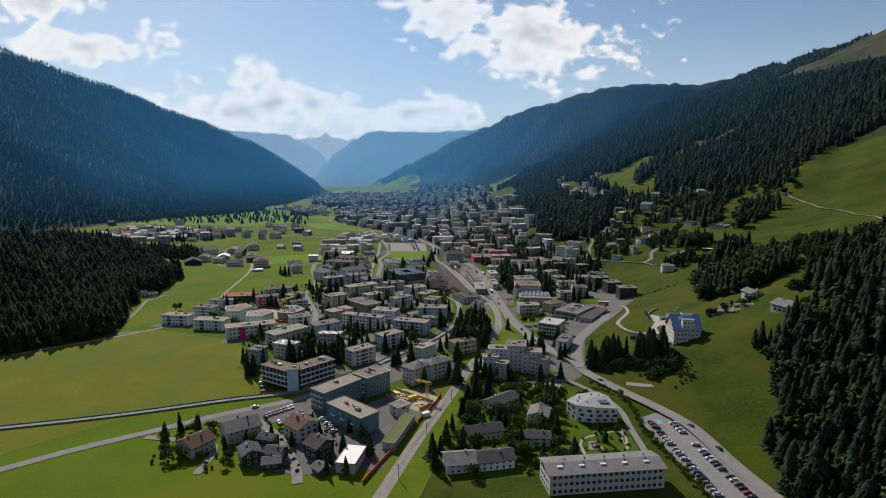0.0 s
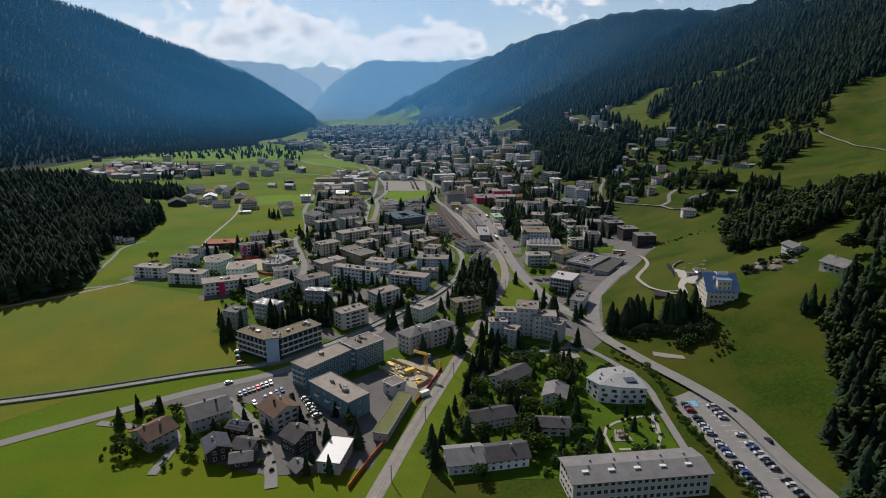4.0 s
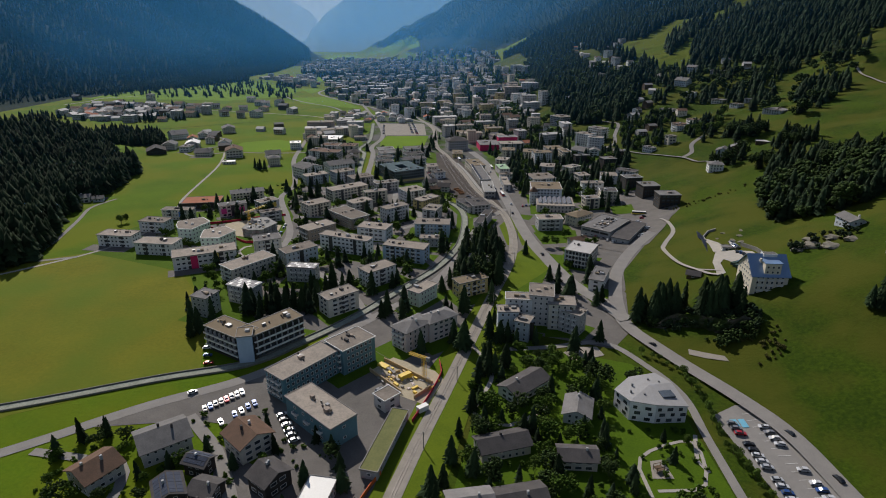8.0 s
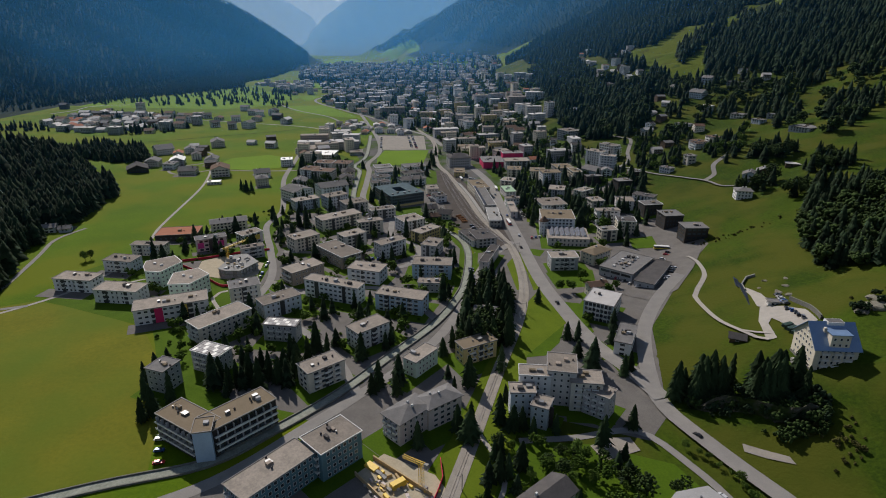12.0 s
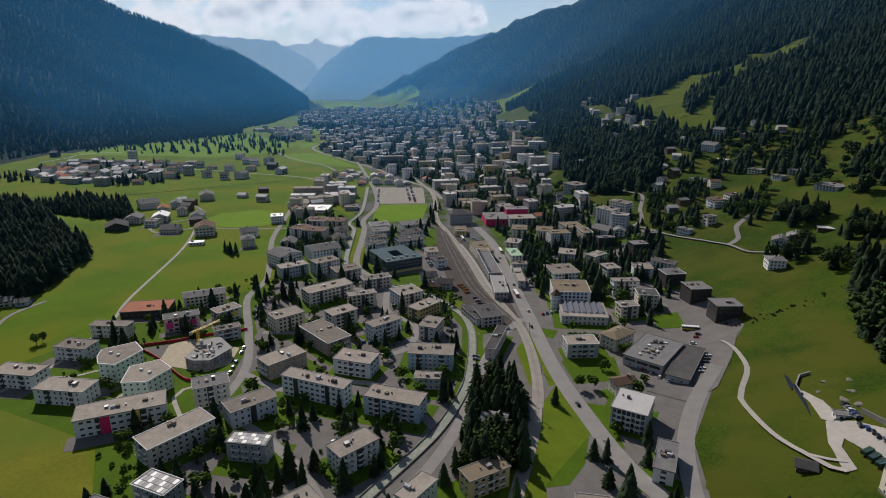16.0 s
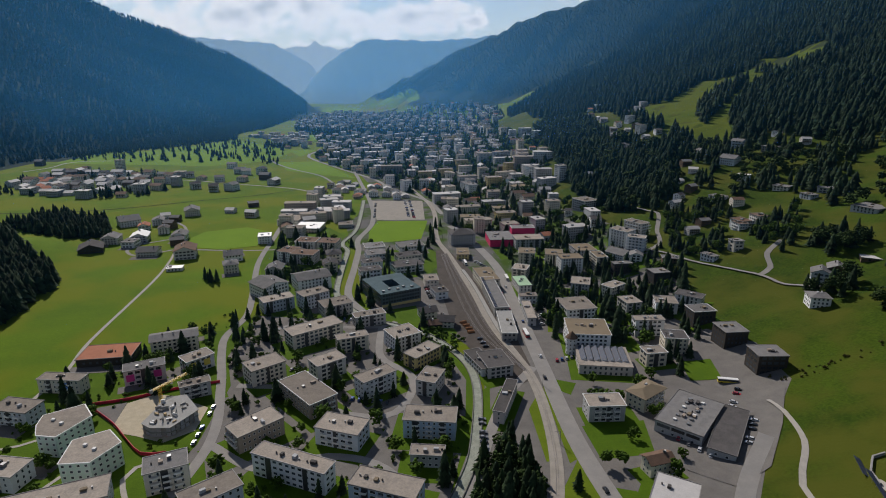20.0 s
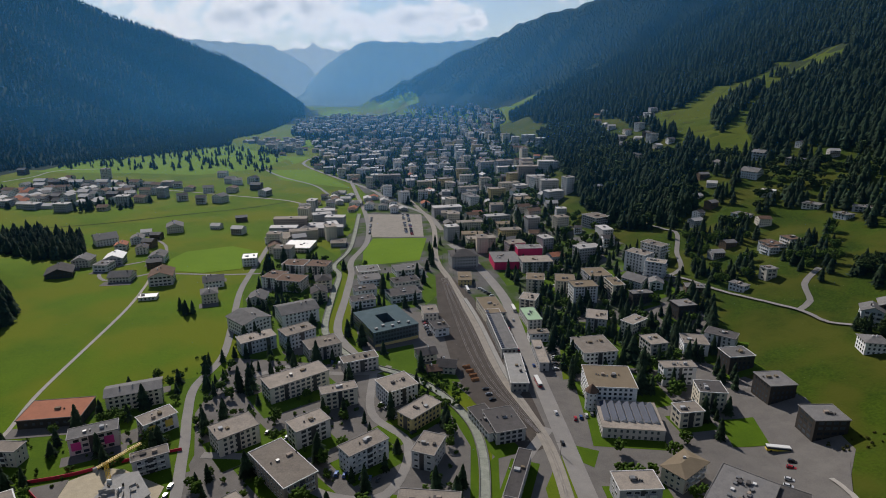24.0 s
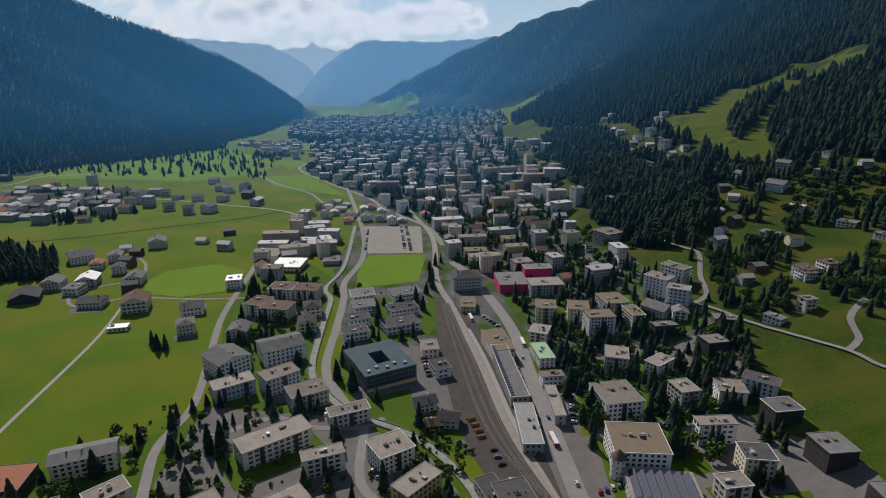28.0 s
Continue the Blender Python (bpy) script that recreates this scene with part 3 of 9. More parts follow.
    for corners, label in (
            ([(-888, 1715), (-763, 1855), (-634, 2090), (-480, 1930), (-396, 1810), (-412, 1646), (-520, 1560), (-637, 1580), (-886, 1600)], "bright green golf meadow below the mountain"),
            ([(-355, 1720), (-395, 1800), (-440, 1870), (-345, 1850)], "bright green meadow beside the valley road"),
            ([(-495, 2224), (-390, 2300), (-349, 2088), (-445, 2057)], "far green meadow behind the town"),
            ([(-640, 3900), (-700, 3501), (-555, 3351), (-442, 3351), (-480, 3700)], "far sunlit meadow on the valley floor"),
            ([(-489, 4100), (-149, 3595), (-128, 3384), (-320, 3560)], "far sunlit meadow on the valley floor"),
            ([(-330, 1500), (-385, 1625), (-300, 1640), (-215, 1490), (-170, 1405)], "bright green meadow between the two valley roads")):
        patch("bright_meadow", corners, VIVID, 0.3 if corners[0][1] < 2000 else 1.5, 20, label, "meadow")

    patch("garden_lawn", [(-2, 255), (101, 258), (101, 300), (100, 335), (90, 358), (60, 370), (24, 372), (12, 320)], LAWN, 0.07, 10, "green lawns of the railway gardens", "lawn")

    rail = [(-108, -880), (-97, -500), (-85, -100), (-62, 130), (-41, 190), (-24, 254), (-12, 298), (2, 344), (25, 422), (45, 490), (53, 541), (53, 601), (45, 645), (34, 690), (22, 775), (2, 886), (-12, 960), (-20, 1131), (-60, 1300)]
    strip("railway_bed", rail, 6.4, GRAVEL, 0.32, label="gravel bed of the single railway track", category="railway")
    for o in (-0.55, 0.55):
        strip("railway_rail", rail, 0.14, RAIL, 0.5, o, "long steel running rail", "rail", thick=0.15)
    strip("station_platform", [(40, 662), (33, 695), (22, 775), (12, 830)], 3.2, CONCRETE, 1.0, 3.6, "long pale concrete station platform", "platform", thick=0.8)
    for k in (4.5, 9.0, 13.5):
        strip("siding_bed", [(49, 620), (35 - k, 687), (19 - k, 790), (1 - k * 0.5, 890)], 3.0, BALLAST, 0.36, label="gravel bed of a station siding", category="railway")
        for o in (-0.55, 0.55):
            strip("railway_rail", [(49, 620), (35 - k, 687), (19 - k, 790), (1 - k * 0.5, 890)], 0.14, RAIL, 0.52, o, "long steel running rail", "rail", thick=0.15)
    strip("road_main", [(150, -880), (156, -400), (152, 0), (150, 150), (148, 220), (142, 262), (137, 301), (127, 328), (111, 361), (99, 392), (100, 420), (112, 465), (133, 505), (160, 540)], 8.0, ROAD, 0.24, label="grey asphalt main road")
    strip("road_centre", [(100, 400), (92, 425), (81, 452), (73, 491), (65, 547), (61, 630), (56, 730), (50, 841), (25, 960), (5, 1020)], 9.5, ROAD, 0.26, label="grey asphalt town road")
    strip("road_west", [(-420, 130), (-330, 185), (-230, 250), (-190, 282), (-160, 303), (-129, 325), (-90, 348), (-60, 382), (-42, 404), (-16, 438), (5, 485), (20, 545), (35, 590), (55, 625)], 6.0, ROAD, 0.22, label="narrow asphalt road along the stream")
    strip("road_back", [(-128, 470), (-122, 540), (-138, 600), (-152, 639), (-161, 672), (-159, 713), (-173, 774), (-194, 859), (-207, 967), (-221, 1076)], 5.5, ROAD, 0.22, label="residential asphalt street")
    strip("road_stream", [(-65, 715), (-86, 760), (-92, 835), (-97, 900), (-104, 950), (-98, 1040), (-120, 1190), (-190, 1500)], 6.5, ROAD, 0.22, label="asphalt road beside the stream")
    strip("road_far", [(-5, 1090), (-30, 1190), (-95, 1300), (-139, 1401), (-230, 1540), (-334, 1721), (-330, 1850), (-290, 1990)], 7.0, ROAD, 0.3, label="valley road beyond the parking lot")
    stream = [(-300, 292), (-200, 320), (-134, 345), (-96, 358), (-75, 378), (-51, 406), (-30, 439), (-7, 477), (6, 510), (13, 540), (17, 601), (8, 640), (-20, 680), (-60, 705), (-84, 735), (-97, 765), (-104, 835), (-109, 900), (-120, 932), (-114, 1006), (-130, 1194)]
    strip("stream_water", stream, 4.5, STREAM, 0.30, label="shallow pale stream in a walled channel", category="stream")
    strip("stream_wall", stream, 0.5, STONEWALL, 0.9, 2.6, "low concrete wall of the stream", "wall", thick=1.2)
    strip("stream_wall", stream, 0.5, STONEWALL, 0.9, -2.6, "low concrete wall of the stream", "wall", thick=1.2)
    strip("path_west", [(-330, 430), (-250, 520), (-242, 605), (-255, 666), (-273, 796), (-287, 861), (-300, 905)], 2.6, PATH, 0.22, label="pale gravel farm path", category="path")

    strip("road_lane", [(-42, 404), (-60, 440), (-85, 470), (-120, 500)], 5.0, ROAD, 0.24, label="asphalt street between the blocks")
    strip("road_lane", [(-5, 480), (-30, 520), (-60, 530), (-90, 520), (-122, 540)], 5.0, ROAD, 0.24, label="asphalt street between the blocks")
    strip("road_lane", [(-128, 600), (-90, 595), (-60, 570), (-30, 570), (-22, 610), (-45, 640), (-50, 690)], 5.0, ROAD, 0.24, label="asphalt street between the blocks")
    strip("road_lane", [(-135, 680), (-105, 700), (-85, 690), (-50, 690), (-40, 700)], 4.5, ROAD, 0.24, label="asphalt street between the blocks")
    strip("path_blocks", [(-138.5, 492), (-151, 512), (-149.4, 521), (-145, 524)], 2.4, PATH, 0.26, label="pale footpath between the apartment houses", category="path")
    strip("path_blocks", [(-185, 500), (-180, 530), (-205, 545), (-225, 535), (-262, 540)], 2.0, PATH, 0.22, label="pale footpath between white houses", category="path")
    strip("road_terrace", [(160, 862), (197, 847), (210, 834), (222, 808), (238, 776), (257, 740), (264, 716), (285, 690)], 4.0, ROAD, 0.3, label="narrow lane across the sunny slope")


build_land()
strip("road_drive", [(257, 740), (270, 749), (279, 773), (294, 787), (301, 792)], 4.5, ROAD, 0.3, label="curving lane up to the slope houses")
strip("road_up", [(199, 846), (215, 853), (225, 890), (242, 937), (236, 959), (203, 1058)], 4.5, ROAD, 0.3, label="lane climbing between the slope houses")
patch("far_meadow", [(-629, 3150), (-360, 2850), (-268, 3450), (-142, 3450), (-300, 3700), (-560, 3600)], FIELD, 1.2, 60, "bright far meadow at the valley's end", "meadow")
strip("road_meadow", [(-430, 1668), (-402, 1650), (-388, 1615), (-330, 1530), (-250, 1440), (-205, 1350)], 5.0, ROAD, 0.35, label="pale lane across the valley meadow")
strip("path_valley", [(-540, 1391), (-477, 1381), (-385, 1345), (-311, 1319), (-259, 1294), (-213, 1249)], 4.0, PATH, 0.35, label="pale farm track past the outlying chalets", category="path")
strip("path_valley", [(-870, 1480), (-851, 1540), (-857, 1600), (-833, 1635), (-777, 1643)], 4.5, PATH, 0.35, label="pale track along the foot of the mountain", category="path")
strip("meadow_ditch", [(-640, 1090), (-560, 1096), (-474, 1130), (-389, 1187), (-311, 1237), (-258, 1290)], 2.5, FORESTFLOOR, 0.3, label="dark overgrown ditch across the meadows", category="ditch")
patch("round_lawn", [(-300, 985), (-255, 1010), (-215, 985), (-215, 920), (-250, 905), (-290, 915), (-305, 950)], VIVID, 0.3, 16, "bright round lawn beside the hamlet", "lawn")

# ---------------------------------------------------------------- buildings
BOXES = {}


def box_mesh(name, w, d, h, material, z=0.0):
    key = (name, round(w, 2), round(d, 2), round(h, 2), round(z, 2), material.name)
    if key not in BOXES:
        x, y = w / 2, d / 2
        V = [(-x, -y, z), (x, -y, z), (x, y, z), (-x, y, z), (-x, -y, z + h), (x, -y, z + h), (x, y, z + h), (-x, y, z + h)]
        me = bpy.data.meshes.new(name)
        me.from_pydata(V, [], [(3, 2, 1, 0), (4, 5, 6, 7), (0, 1, 5, 4), (1, 2, 6, 5), (2, 3, 7, 6), (3, 0, 4, 7)])
        me.materials.append(material)
        BOXES[key] = me
    return BOXES[key]


def box(name, parent, x, y, z, w, d, h, material, label="", turn=0.0):
    ob = new(name, box_mesh(name, w, d, h, material))
    ob.parent = parent
    ob.location = (x, y, z)
    ob.rotation_euler = (0, 0, radians(turn))
    if label:
        ob["label"] = label
    return ob


def window_mesh(w, h, frame_mat):
    """A window: a pale frame standing proud with a dark pane set back in it."""
    key = ("window", w, h, frame_mat.name)
    if key not in BOXES:
        a, b, e, o, i = w / 2, h / 2, 0.14, -0.07, -0.015
        V = [(-a, o, -b), (a, o, -b), (a, o, b), (-a, o, b), (-a + e, o, -b + e), (a - e, o, -b + e), (a - e, o, b - e), (-a + e, o, b - e),
             (-a + e, i, -b + e), (a - e, i, -b + e), (a - e, i, b - e), (-a + e, i, b - e), (-a, 0.02, -b), (a, 0.02, -b), (a, 0.02, b), (-a, 0.02, b)]
        F = [(0, 1, 5, 4), (1, 2, 6, 5), (2, 3, 7, 6), (3, 0, 4, 7), (4, 5, 9, 8), (5, 6, 10, 9), (6, 7, 11, 10), (7, 4, 8, 11),
             (12, 13, 1, 0), (13, 14, 2, 1), (14, 15, 3, 2), (15, 12, 0, 3), (8, 9, 10, 11)]
        me = bpy.data.meshes.new("window")
        me.from_pydata(V, [], F)
        me.materials.append(frame_mat)
        me.materials.append(GLASS)
        me.polygons.foreach_set("material_index", [0] * 12 + [1])
        BOXES[key] = me
    return BOXES[key]


def row_mesh(n, pitch, w, h):
    key = ("row", n, round(pitch, 2), w, h)
    if key not in BOXES:
        V, F = [], []
        for k in range(n):
            cx = (k - (n - 1) / 2) * pitch
            b = len(V)
            for y in (-0.05, 0.02):
                V += [(cx - w / 2, y, -h / 2), (cx + w / 2, y, -h / 2), (cx + w / 2, y, h / 2), (cx - w / 2, y, h / 2)]
            F += [(b, b + 1, b + 2, b + 3), (b + 4, b + 5, b + 1, b), (b + 5, b + 6, b + 2, b + 1), (b + 6, b + 7, b + 3, b + 2), (b + 7, b + 4, b, b + 3)]
        me = bpy.data.meshes.new("glazing")
        me.from_pydata(V, [], F)
        me.materials.append(GLASS)
        BOXES[key] = me
    return BOXES[key]


def gable_mesh(w, d, rise, over, thick, material):
    """A pitched roof whose ridge runs along x, with overhanging eaves and real thickness."""
    key = ("gable", round(w, 1), round(d, 1), round(rise, 1), over, material.name)
    if key not in BOXES:
        x, y = w / 2 + over, d / 2 + over
        drop = rise * over / (d / 2)
        prof = [(-y, -drop), (0, rise), (y, -drop), (y, -drop - thick), (0, rise - thick), (-y, -drop - thick)]
        V = [(sx, py, pz) for sx in (-x, x) for py, pz in prof]
        F = [(0, 6, 7, 1), (1, 7, 8, 2), (2, 8, 9, 3), (3, 9, 10, 4), (4, 10, 11, 5), (5, 11, 6, 0), (0, 1, 4, 5), (1, 2, 3, 4), (7, 6, 11, 10), (8, 7, 10, 9)]
        F = [tuple(reversed(f)) for f in F]
        me = bpy.data.meshes.new("roof")
        me.from_pydata(V, [], F)
        me.materials.append(material)
        BOXES[key] = me
    return BOXES[key]


def gable_wall(w, d, rise, material):
    key = ("gablewall", round(w, 1), round(d, 1), round(rise, 1), material.name)
    if key not in BOXES:
        x, y = w / 2, d / 2
        V = [(-x, -y, 0), (-x, y, 0), (-x, 0, rise), (x, -y, 0), (x, y, 0), (x, 0, rise)]
        me = bpy.data.meshes.new("gable")
        me.from_pydata(V, [], [(0, 2, 1), (3, 4, 5), (0, 3, 5, 2), (1, 2, 5, 4)])
        me.materials.append(material)
        BOXES[key] = me
    return BOXES[key]


def edge_mesh(w, d, material):
    """The upstand round a flat roof: a closed rim."""
    key = ("edge", round(w, 1), round(d, 1), material.name)
    if key not in BOXES:
        V, F = [], []
        for x, y, z in ((w / 2 + .03, d / 2 + .03, 0), (w / 2 + .03, d / 2 + .03, .45), (w / 2 - .27, d / 2 - .27, .45), (w / 2 - .27, d / 2 - .27, 0)):
            V += [(-x, -y, z), (x, -y, z), (x, y, z), (-x, y, z)]
        for r in range(4):
            a, b = r * 4, (r + 1) % 4 * 4
            F += [(a + k, a + (k + 1) % 4, b + (k + 1) % 4, b + k) for k in range(4)]
        me = bpy.data.meshes.new("roof_edge")
        me.from_pydata(V, [], F)
        me.materials.append(material)
        BOXES[key] = me
    return BOXES[key]


def band_mesh(w, d):
    """A balcony wrapping the front and both sides of a storey: a slab with an upstand."""
    key = ("band", round(w, 1), round(d, 1))
    if key not in BOXES:
        bm = bmesh.new()
        for cx, cy, cz, sx, sy, sz in ((0, -d / 2 - .7, 0, w + 2.8, 1.4, .2), (0, -d / 2 - 1.36, .5, w + 2.8, .08, .9), (-w / 2 - .7, 1, 0, 1.4, d * .6, .2), (-w / 2 - 1.36, 1, .5, .08, d * .6, .9), (w / 2 + .7, 1, 0, 1.4, d * .6, .2), (w / 2 + 1.36, 1, .5, .08, d * .6, .9)):
            bmesh.ops.create_cube(bm, size=1, matrix=Matrix.Translation((cx, cy, cz)) @ Matrix.Diagonal((sx, sy, sz, 1)))
        me = bpy.data.meshes.new("balcony")
        bm.to_mesh(me)
        bm.free()
        me.materials.append(WHITE)
        BOXES[key] = me
    return BOXES[key]


def lawn(x, y, w, d, rot, material=None):
    """A sheet of lawn round a house, following the land."""
    n = 5
    m = pose(x, y, 0, 0, 0, rot)
    V = []
    for j in range(n):
        for i in range(n):
            p = m @ Vector(((i / (n - 1) - 0.5) * w, (j / (n - 1) - 0.5) * d, 0))
            V.append((p.x, p.y, gz(p.x, p.y) + 0.13 + 0.0015 * (len(FOOTPRINTS) % 40)))
    F = [(j * n + i, j * n + i + 1, (j + 1) * n + i + 1, (j + 1) * n + i) for j in range(n - 1) for i in range(n - 1)]
    return tagged(link("lawn", V, F, material or LAWN), "mown green lawn round the houses", "lawn", kind="structure")


def saw_mesh(w, d):
    key = ("saw", round(w, 1), round(d, 1))
    if key not in BOXES:
        x, y = w / 2, d / 2
        V = [(-x, -y, 0), (x, -y, 0), (x, y, 0), (-x, y, 0), (x * 0.6, -y, 1.7), (x * 0.6, y, 1.7)]
        me = bpy.data.meshes.new("roof_light")
        me.from_pydata(V, [], [(0, 1, 4), (2, 3, 5), (3, 0, 4, 5), (1, 2, 5, 4)])
        me.materials.append(TRIM)
        me.materials.append(SOLAR)
        me.polygons.foreach_set("material_index", [0, 0, 1, 0])
        BOXES[key] = me
    return BOXES[key]


def hip_mesh(w, d, rise, over, material):
    key = ("hip", round(w, 1), round(d, 1), round(rise, 1), material.name)
    if key not in BOXES:
        x, y = w / 2 + over, d / 2 + over
        r = max(x - y, 0.3)
        V = [(-x, -y, 0), (x, -y, 0), (x, y, 0), (-x, y, 0), (-r, 0, rise), (r, 0, rise), (-x, -y, -0.3), (x, -y, -0.3), (x, y, -0.3), (-x, y, -0.3)]
        F = [(0, 1, 5, 4), (1, 2, 5), (2, 3, 4, 5), (3, 0, 4), (6, 7, 1, 0), (7, 8, 2, 1), (8, 9, 3, 2), (9, 6, 0, 3), (9, 8, 7, 6)]
        me = bpy.data.meshes.new("roof")
        me.from_pydata(V, [], F)
        me.materials.append(material)
        BOXES[key] = me
    return BOXES[key]


FOOTPRINTS = []


def facade(parent, side, w, d, h, storeys, near, pitch, ww, wh, frame_mat, base=0.0, skip=0, balcony=None):
    """Windows over one side of a block (0 front, 1 right, 2 back, 3 left), storey by storey."""
    length = w if side in (0, 2) else d
    off = d / 2 if side in (0, 2) else w / 2
    n = max(1, int((length - 1.2) / pitch))
    turn = (0, 90, 180, 270)[side]
    c, s = math.cos(radians(turn)), math.sin(radians(turn))
    sh = h / storeys
    for k in range(skip, storeys):
        z = base + (k + 0.55) * sh
        if near:
            for j in range(n):
                a = (j - (n - 1) / 2) * pitch
                ob = new("window", window_mesh(ww, wh, frame_mat))
                ob.parent = parent
                ob.location = (a * c + off * s, a * s - off * c, z)
                ob.rotation_euler = (0, 0, radians(turn))
        else:
            ob = tagged(new("glazing", row_mesh(n, pitch, ww, wh)), kind="stuff")
            ob.parent = parent
            ob.location = (off * s, -off * c, z)
            ob.rotation_euler = (0, 0, radians(turn))
        if balcony and k > 0:
            m = min(balcony, n)
            for j in range(m):
                a = (j - (m - 1) / 2) * length / m * 0.8
                bl = new("balcony", balcony_mesh(min(3.2, length / m * 0.6)))
                bl.parent = parent
                bl.location = (a * c + off * s, a * s - off * c, base + k * sh + 0.1)
                bl.rotation_euler = (0, 0, radians(turn))


def balcony_mesh(w):
    key = ("balcony", round(w, 1))
    if key not in BOXES:
        me = bpy.data.meshes.new("balcony")
        bm = bmesh.new()
        for cx, cy, cz, sx, sy, sz in ((0, -0.65, 0, w, 1.4, 0.16), (0, -1.3, 0.5, w, 0.08, 0.9), (-w / 2, -0.65, 0.5, 0.08, 1.4, 0.9), (w / 2, -0.65, 0.5, 0.08, 1.4, 0.9)):
            bmesh.ops.create_cube(bm, size=1, matrix=Matrix.Translation((cx, cy, cz)) @ Matrix.Diagonal((sx, sy, sz, 1)))
        bm.to_mesh(me)
        bm.free()
        me.materials.append(TRIM)
        BOXES[key] = me
    return BOXES[key]


def block(x, y, w, d, h, rot, wall, roof, label, category="apartment building", name="apartment_block", style="flat", storeys=None, near=None, group="", pitch=3.0,
          ww=1.5, wh=1.5, balcony=None, boxes=2, rise=2.5, frame_mat=None, base=None, along="x", sides=(0, 1, 3), seed=None, garden=None):
    """One house: walls sunk into the land, windows, a flat, pitched or hipped roof with its chimneys and boxes."""
    g = min(gz(x + a, y + b) for a in (-w / 3, w / 3) for b in (-d / 3, d / 3)) if base is None else base
    e = new(name)
    e.matrix_world = pose(x, y, g, 0, 0, rot)
    near = (y < 600 and abs(x) < 260) if near is None else near
    storeys = storeys or max(1, round(h / 2.9))
    frame_mat = frame_mat or TRIM
    banded = "tower on the slope" in label or "balcony house" in label
    rnd = random.Random(seed if seed is not None else int(x * 13 + y * 7))
    if wall is WHITE:
        wall = rnd.choice((WHITE, WHITE, WARMWHITE, COOLWHITE, DULLWHITE))
    box("wall", e, 0, 0, -4, w, d, h + 4, wall)
    if pitch == 3.0 and ww == 1.5:
        pitch, ww, wh = rnd.choice(((2.7, 1.2, 1.5), (3.0, 1.6, 1.5), (3.4, 2.2, 1.5), (3.2, 1.3, 1.7), (3.8, 2.6, 1.6)))
    for s in sides:
        facade(e, s, w, d, h, storeys, near, pitch, ww, wh, frame_mat, balcony=(balcony or (3 if near and h > 8 and rnd.random() < 0.75 else None)) if s == 0 else None)
    if banded:
        for k in range(1, storeys):
            o = new("balcony", band_mesh(w, d))
            o.parent, o.location = e, (0, 0, k * h / storeys)
    if style == "flat":
        box("roof", e, 0, 0, h, w + 0.9, d + 0.9, 0.32, roof)
        o = new("roof_edge", edge_mesh(w + 0.9, d + 0.9, TRIM if rnd.random() < 0.15 else RIM))
        o.parent, o.location = e, (0, 0, h + 0.1)
        for k in range(boxes):
            bx, by = rnd.uniform(-0.32, 0.32) * w, rnd.uniform(-0.15, 0.15) * d
            box("roof_box", e, bx, by, h + 0.32, rnd.uniform(1.4, 3.0), rnd.uniform(1.2, 2.2), rnd.uniform(0.8, 1.5), rnd.choice((METAL, ROOFDARK, GREYWALL, ROOFBROWN, BROWNWALL)))
            box("roof_vent", e, bx + rnd.uniform(2, 4) * rnd.choice((-1, 1)), by + rnd.uniform(-1, 1), h + 0.32, 0.6, 0.6, 0.9, rnd.choice((METAL, ROOFDARK)))
        if h > 8 and y < 960 and 10 < w < 45 and not banded and wall is not DARKWOOD and name == "apartment_block" and "stepped" not in label:
            # dark strips on the wall stand for the shade inside stacked loggias
            for k in range(1 if w < 24 else 2):
                a = (0 if w < 24 else (k - 0.5) * w * 0.5) + rnd.uniform(-0.8, 0.8)
                box("loggia", e, a, -d / 2 - 0.1, 0.4, rnd.choice((1.8, 2.4, 3.0)), 0.24, h - 0.7, LOGGIASHADE, "dark strip painted for the shade of stacked loggias")
    elif style == "saw":
        box("roof", e, 0, 0, h, w + 0.6, d + 0.6, 0.3, roof)
        n = 7
        for k in range(n):
            sx = (k - (n - 1) / 2) * w * 0.92 / n
            o = new("roof_light", saw_mesh(w * 0.80 / n, d * 0.7))
            o.parent, o.location = e, (sx, d * 0.08, h + 0.3)
    else:
        if along == "x":
            rw, rd, tr = w, d, 0
        else:
            rw, rd, tr = d, w, 90
        if style == "gable":
            r = new("roof", gable_mesh(rw, rd, rise, 0.9, 0.3, roof))
            gw = new("gable", gable_wall(rw - 0.02, rd - 0.02, rise - 0.32, wall))
            gw.parent, gw.location, gw.rotation_euler = e, (0, 0, h - 0.02), (0, 0, radians(tr))
        else:
            r = new("roof", hip_mesh(rw, rd, rise, 0.8, roof))
        r.parent, r.location, r.rotation_euler = e, (0, 0, h + (0.02 if style == "gable" else 0.3)), (0, 0, radians(tr))
        for k in range(boxes):
            a = rnd.uniform(-0.35, 0.35) * rw
            px, py = (a, rnd.uniform(-0.15, 0.15) * rd) if tr == 0 else (rnd.uniform(-0.15, 0.15) * rd, a)
            box("chimney", e, px, py, h + rise * 0.4, 0.8, 0.8, rise * 0.6 + 0.9, rnd.choice((TRIM, GREYWALL, ROOFDARK)))
    FOOTPRINTS.append((x, y, w, d, rot))
    if garden is None:
        garden = 340 < y < 960 and gz(x, y) < 0.5 and "station" not in name and rnd.random() < 0.8
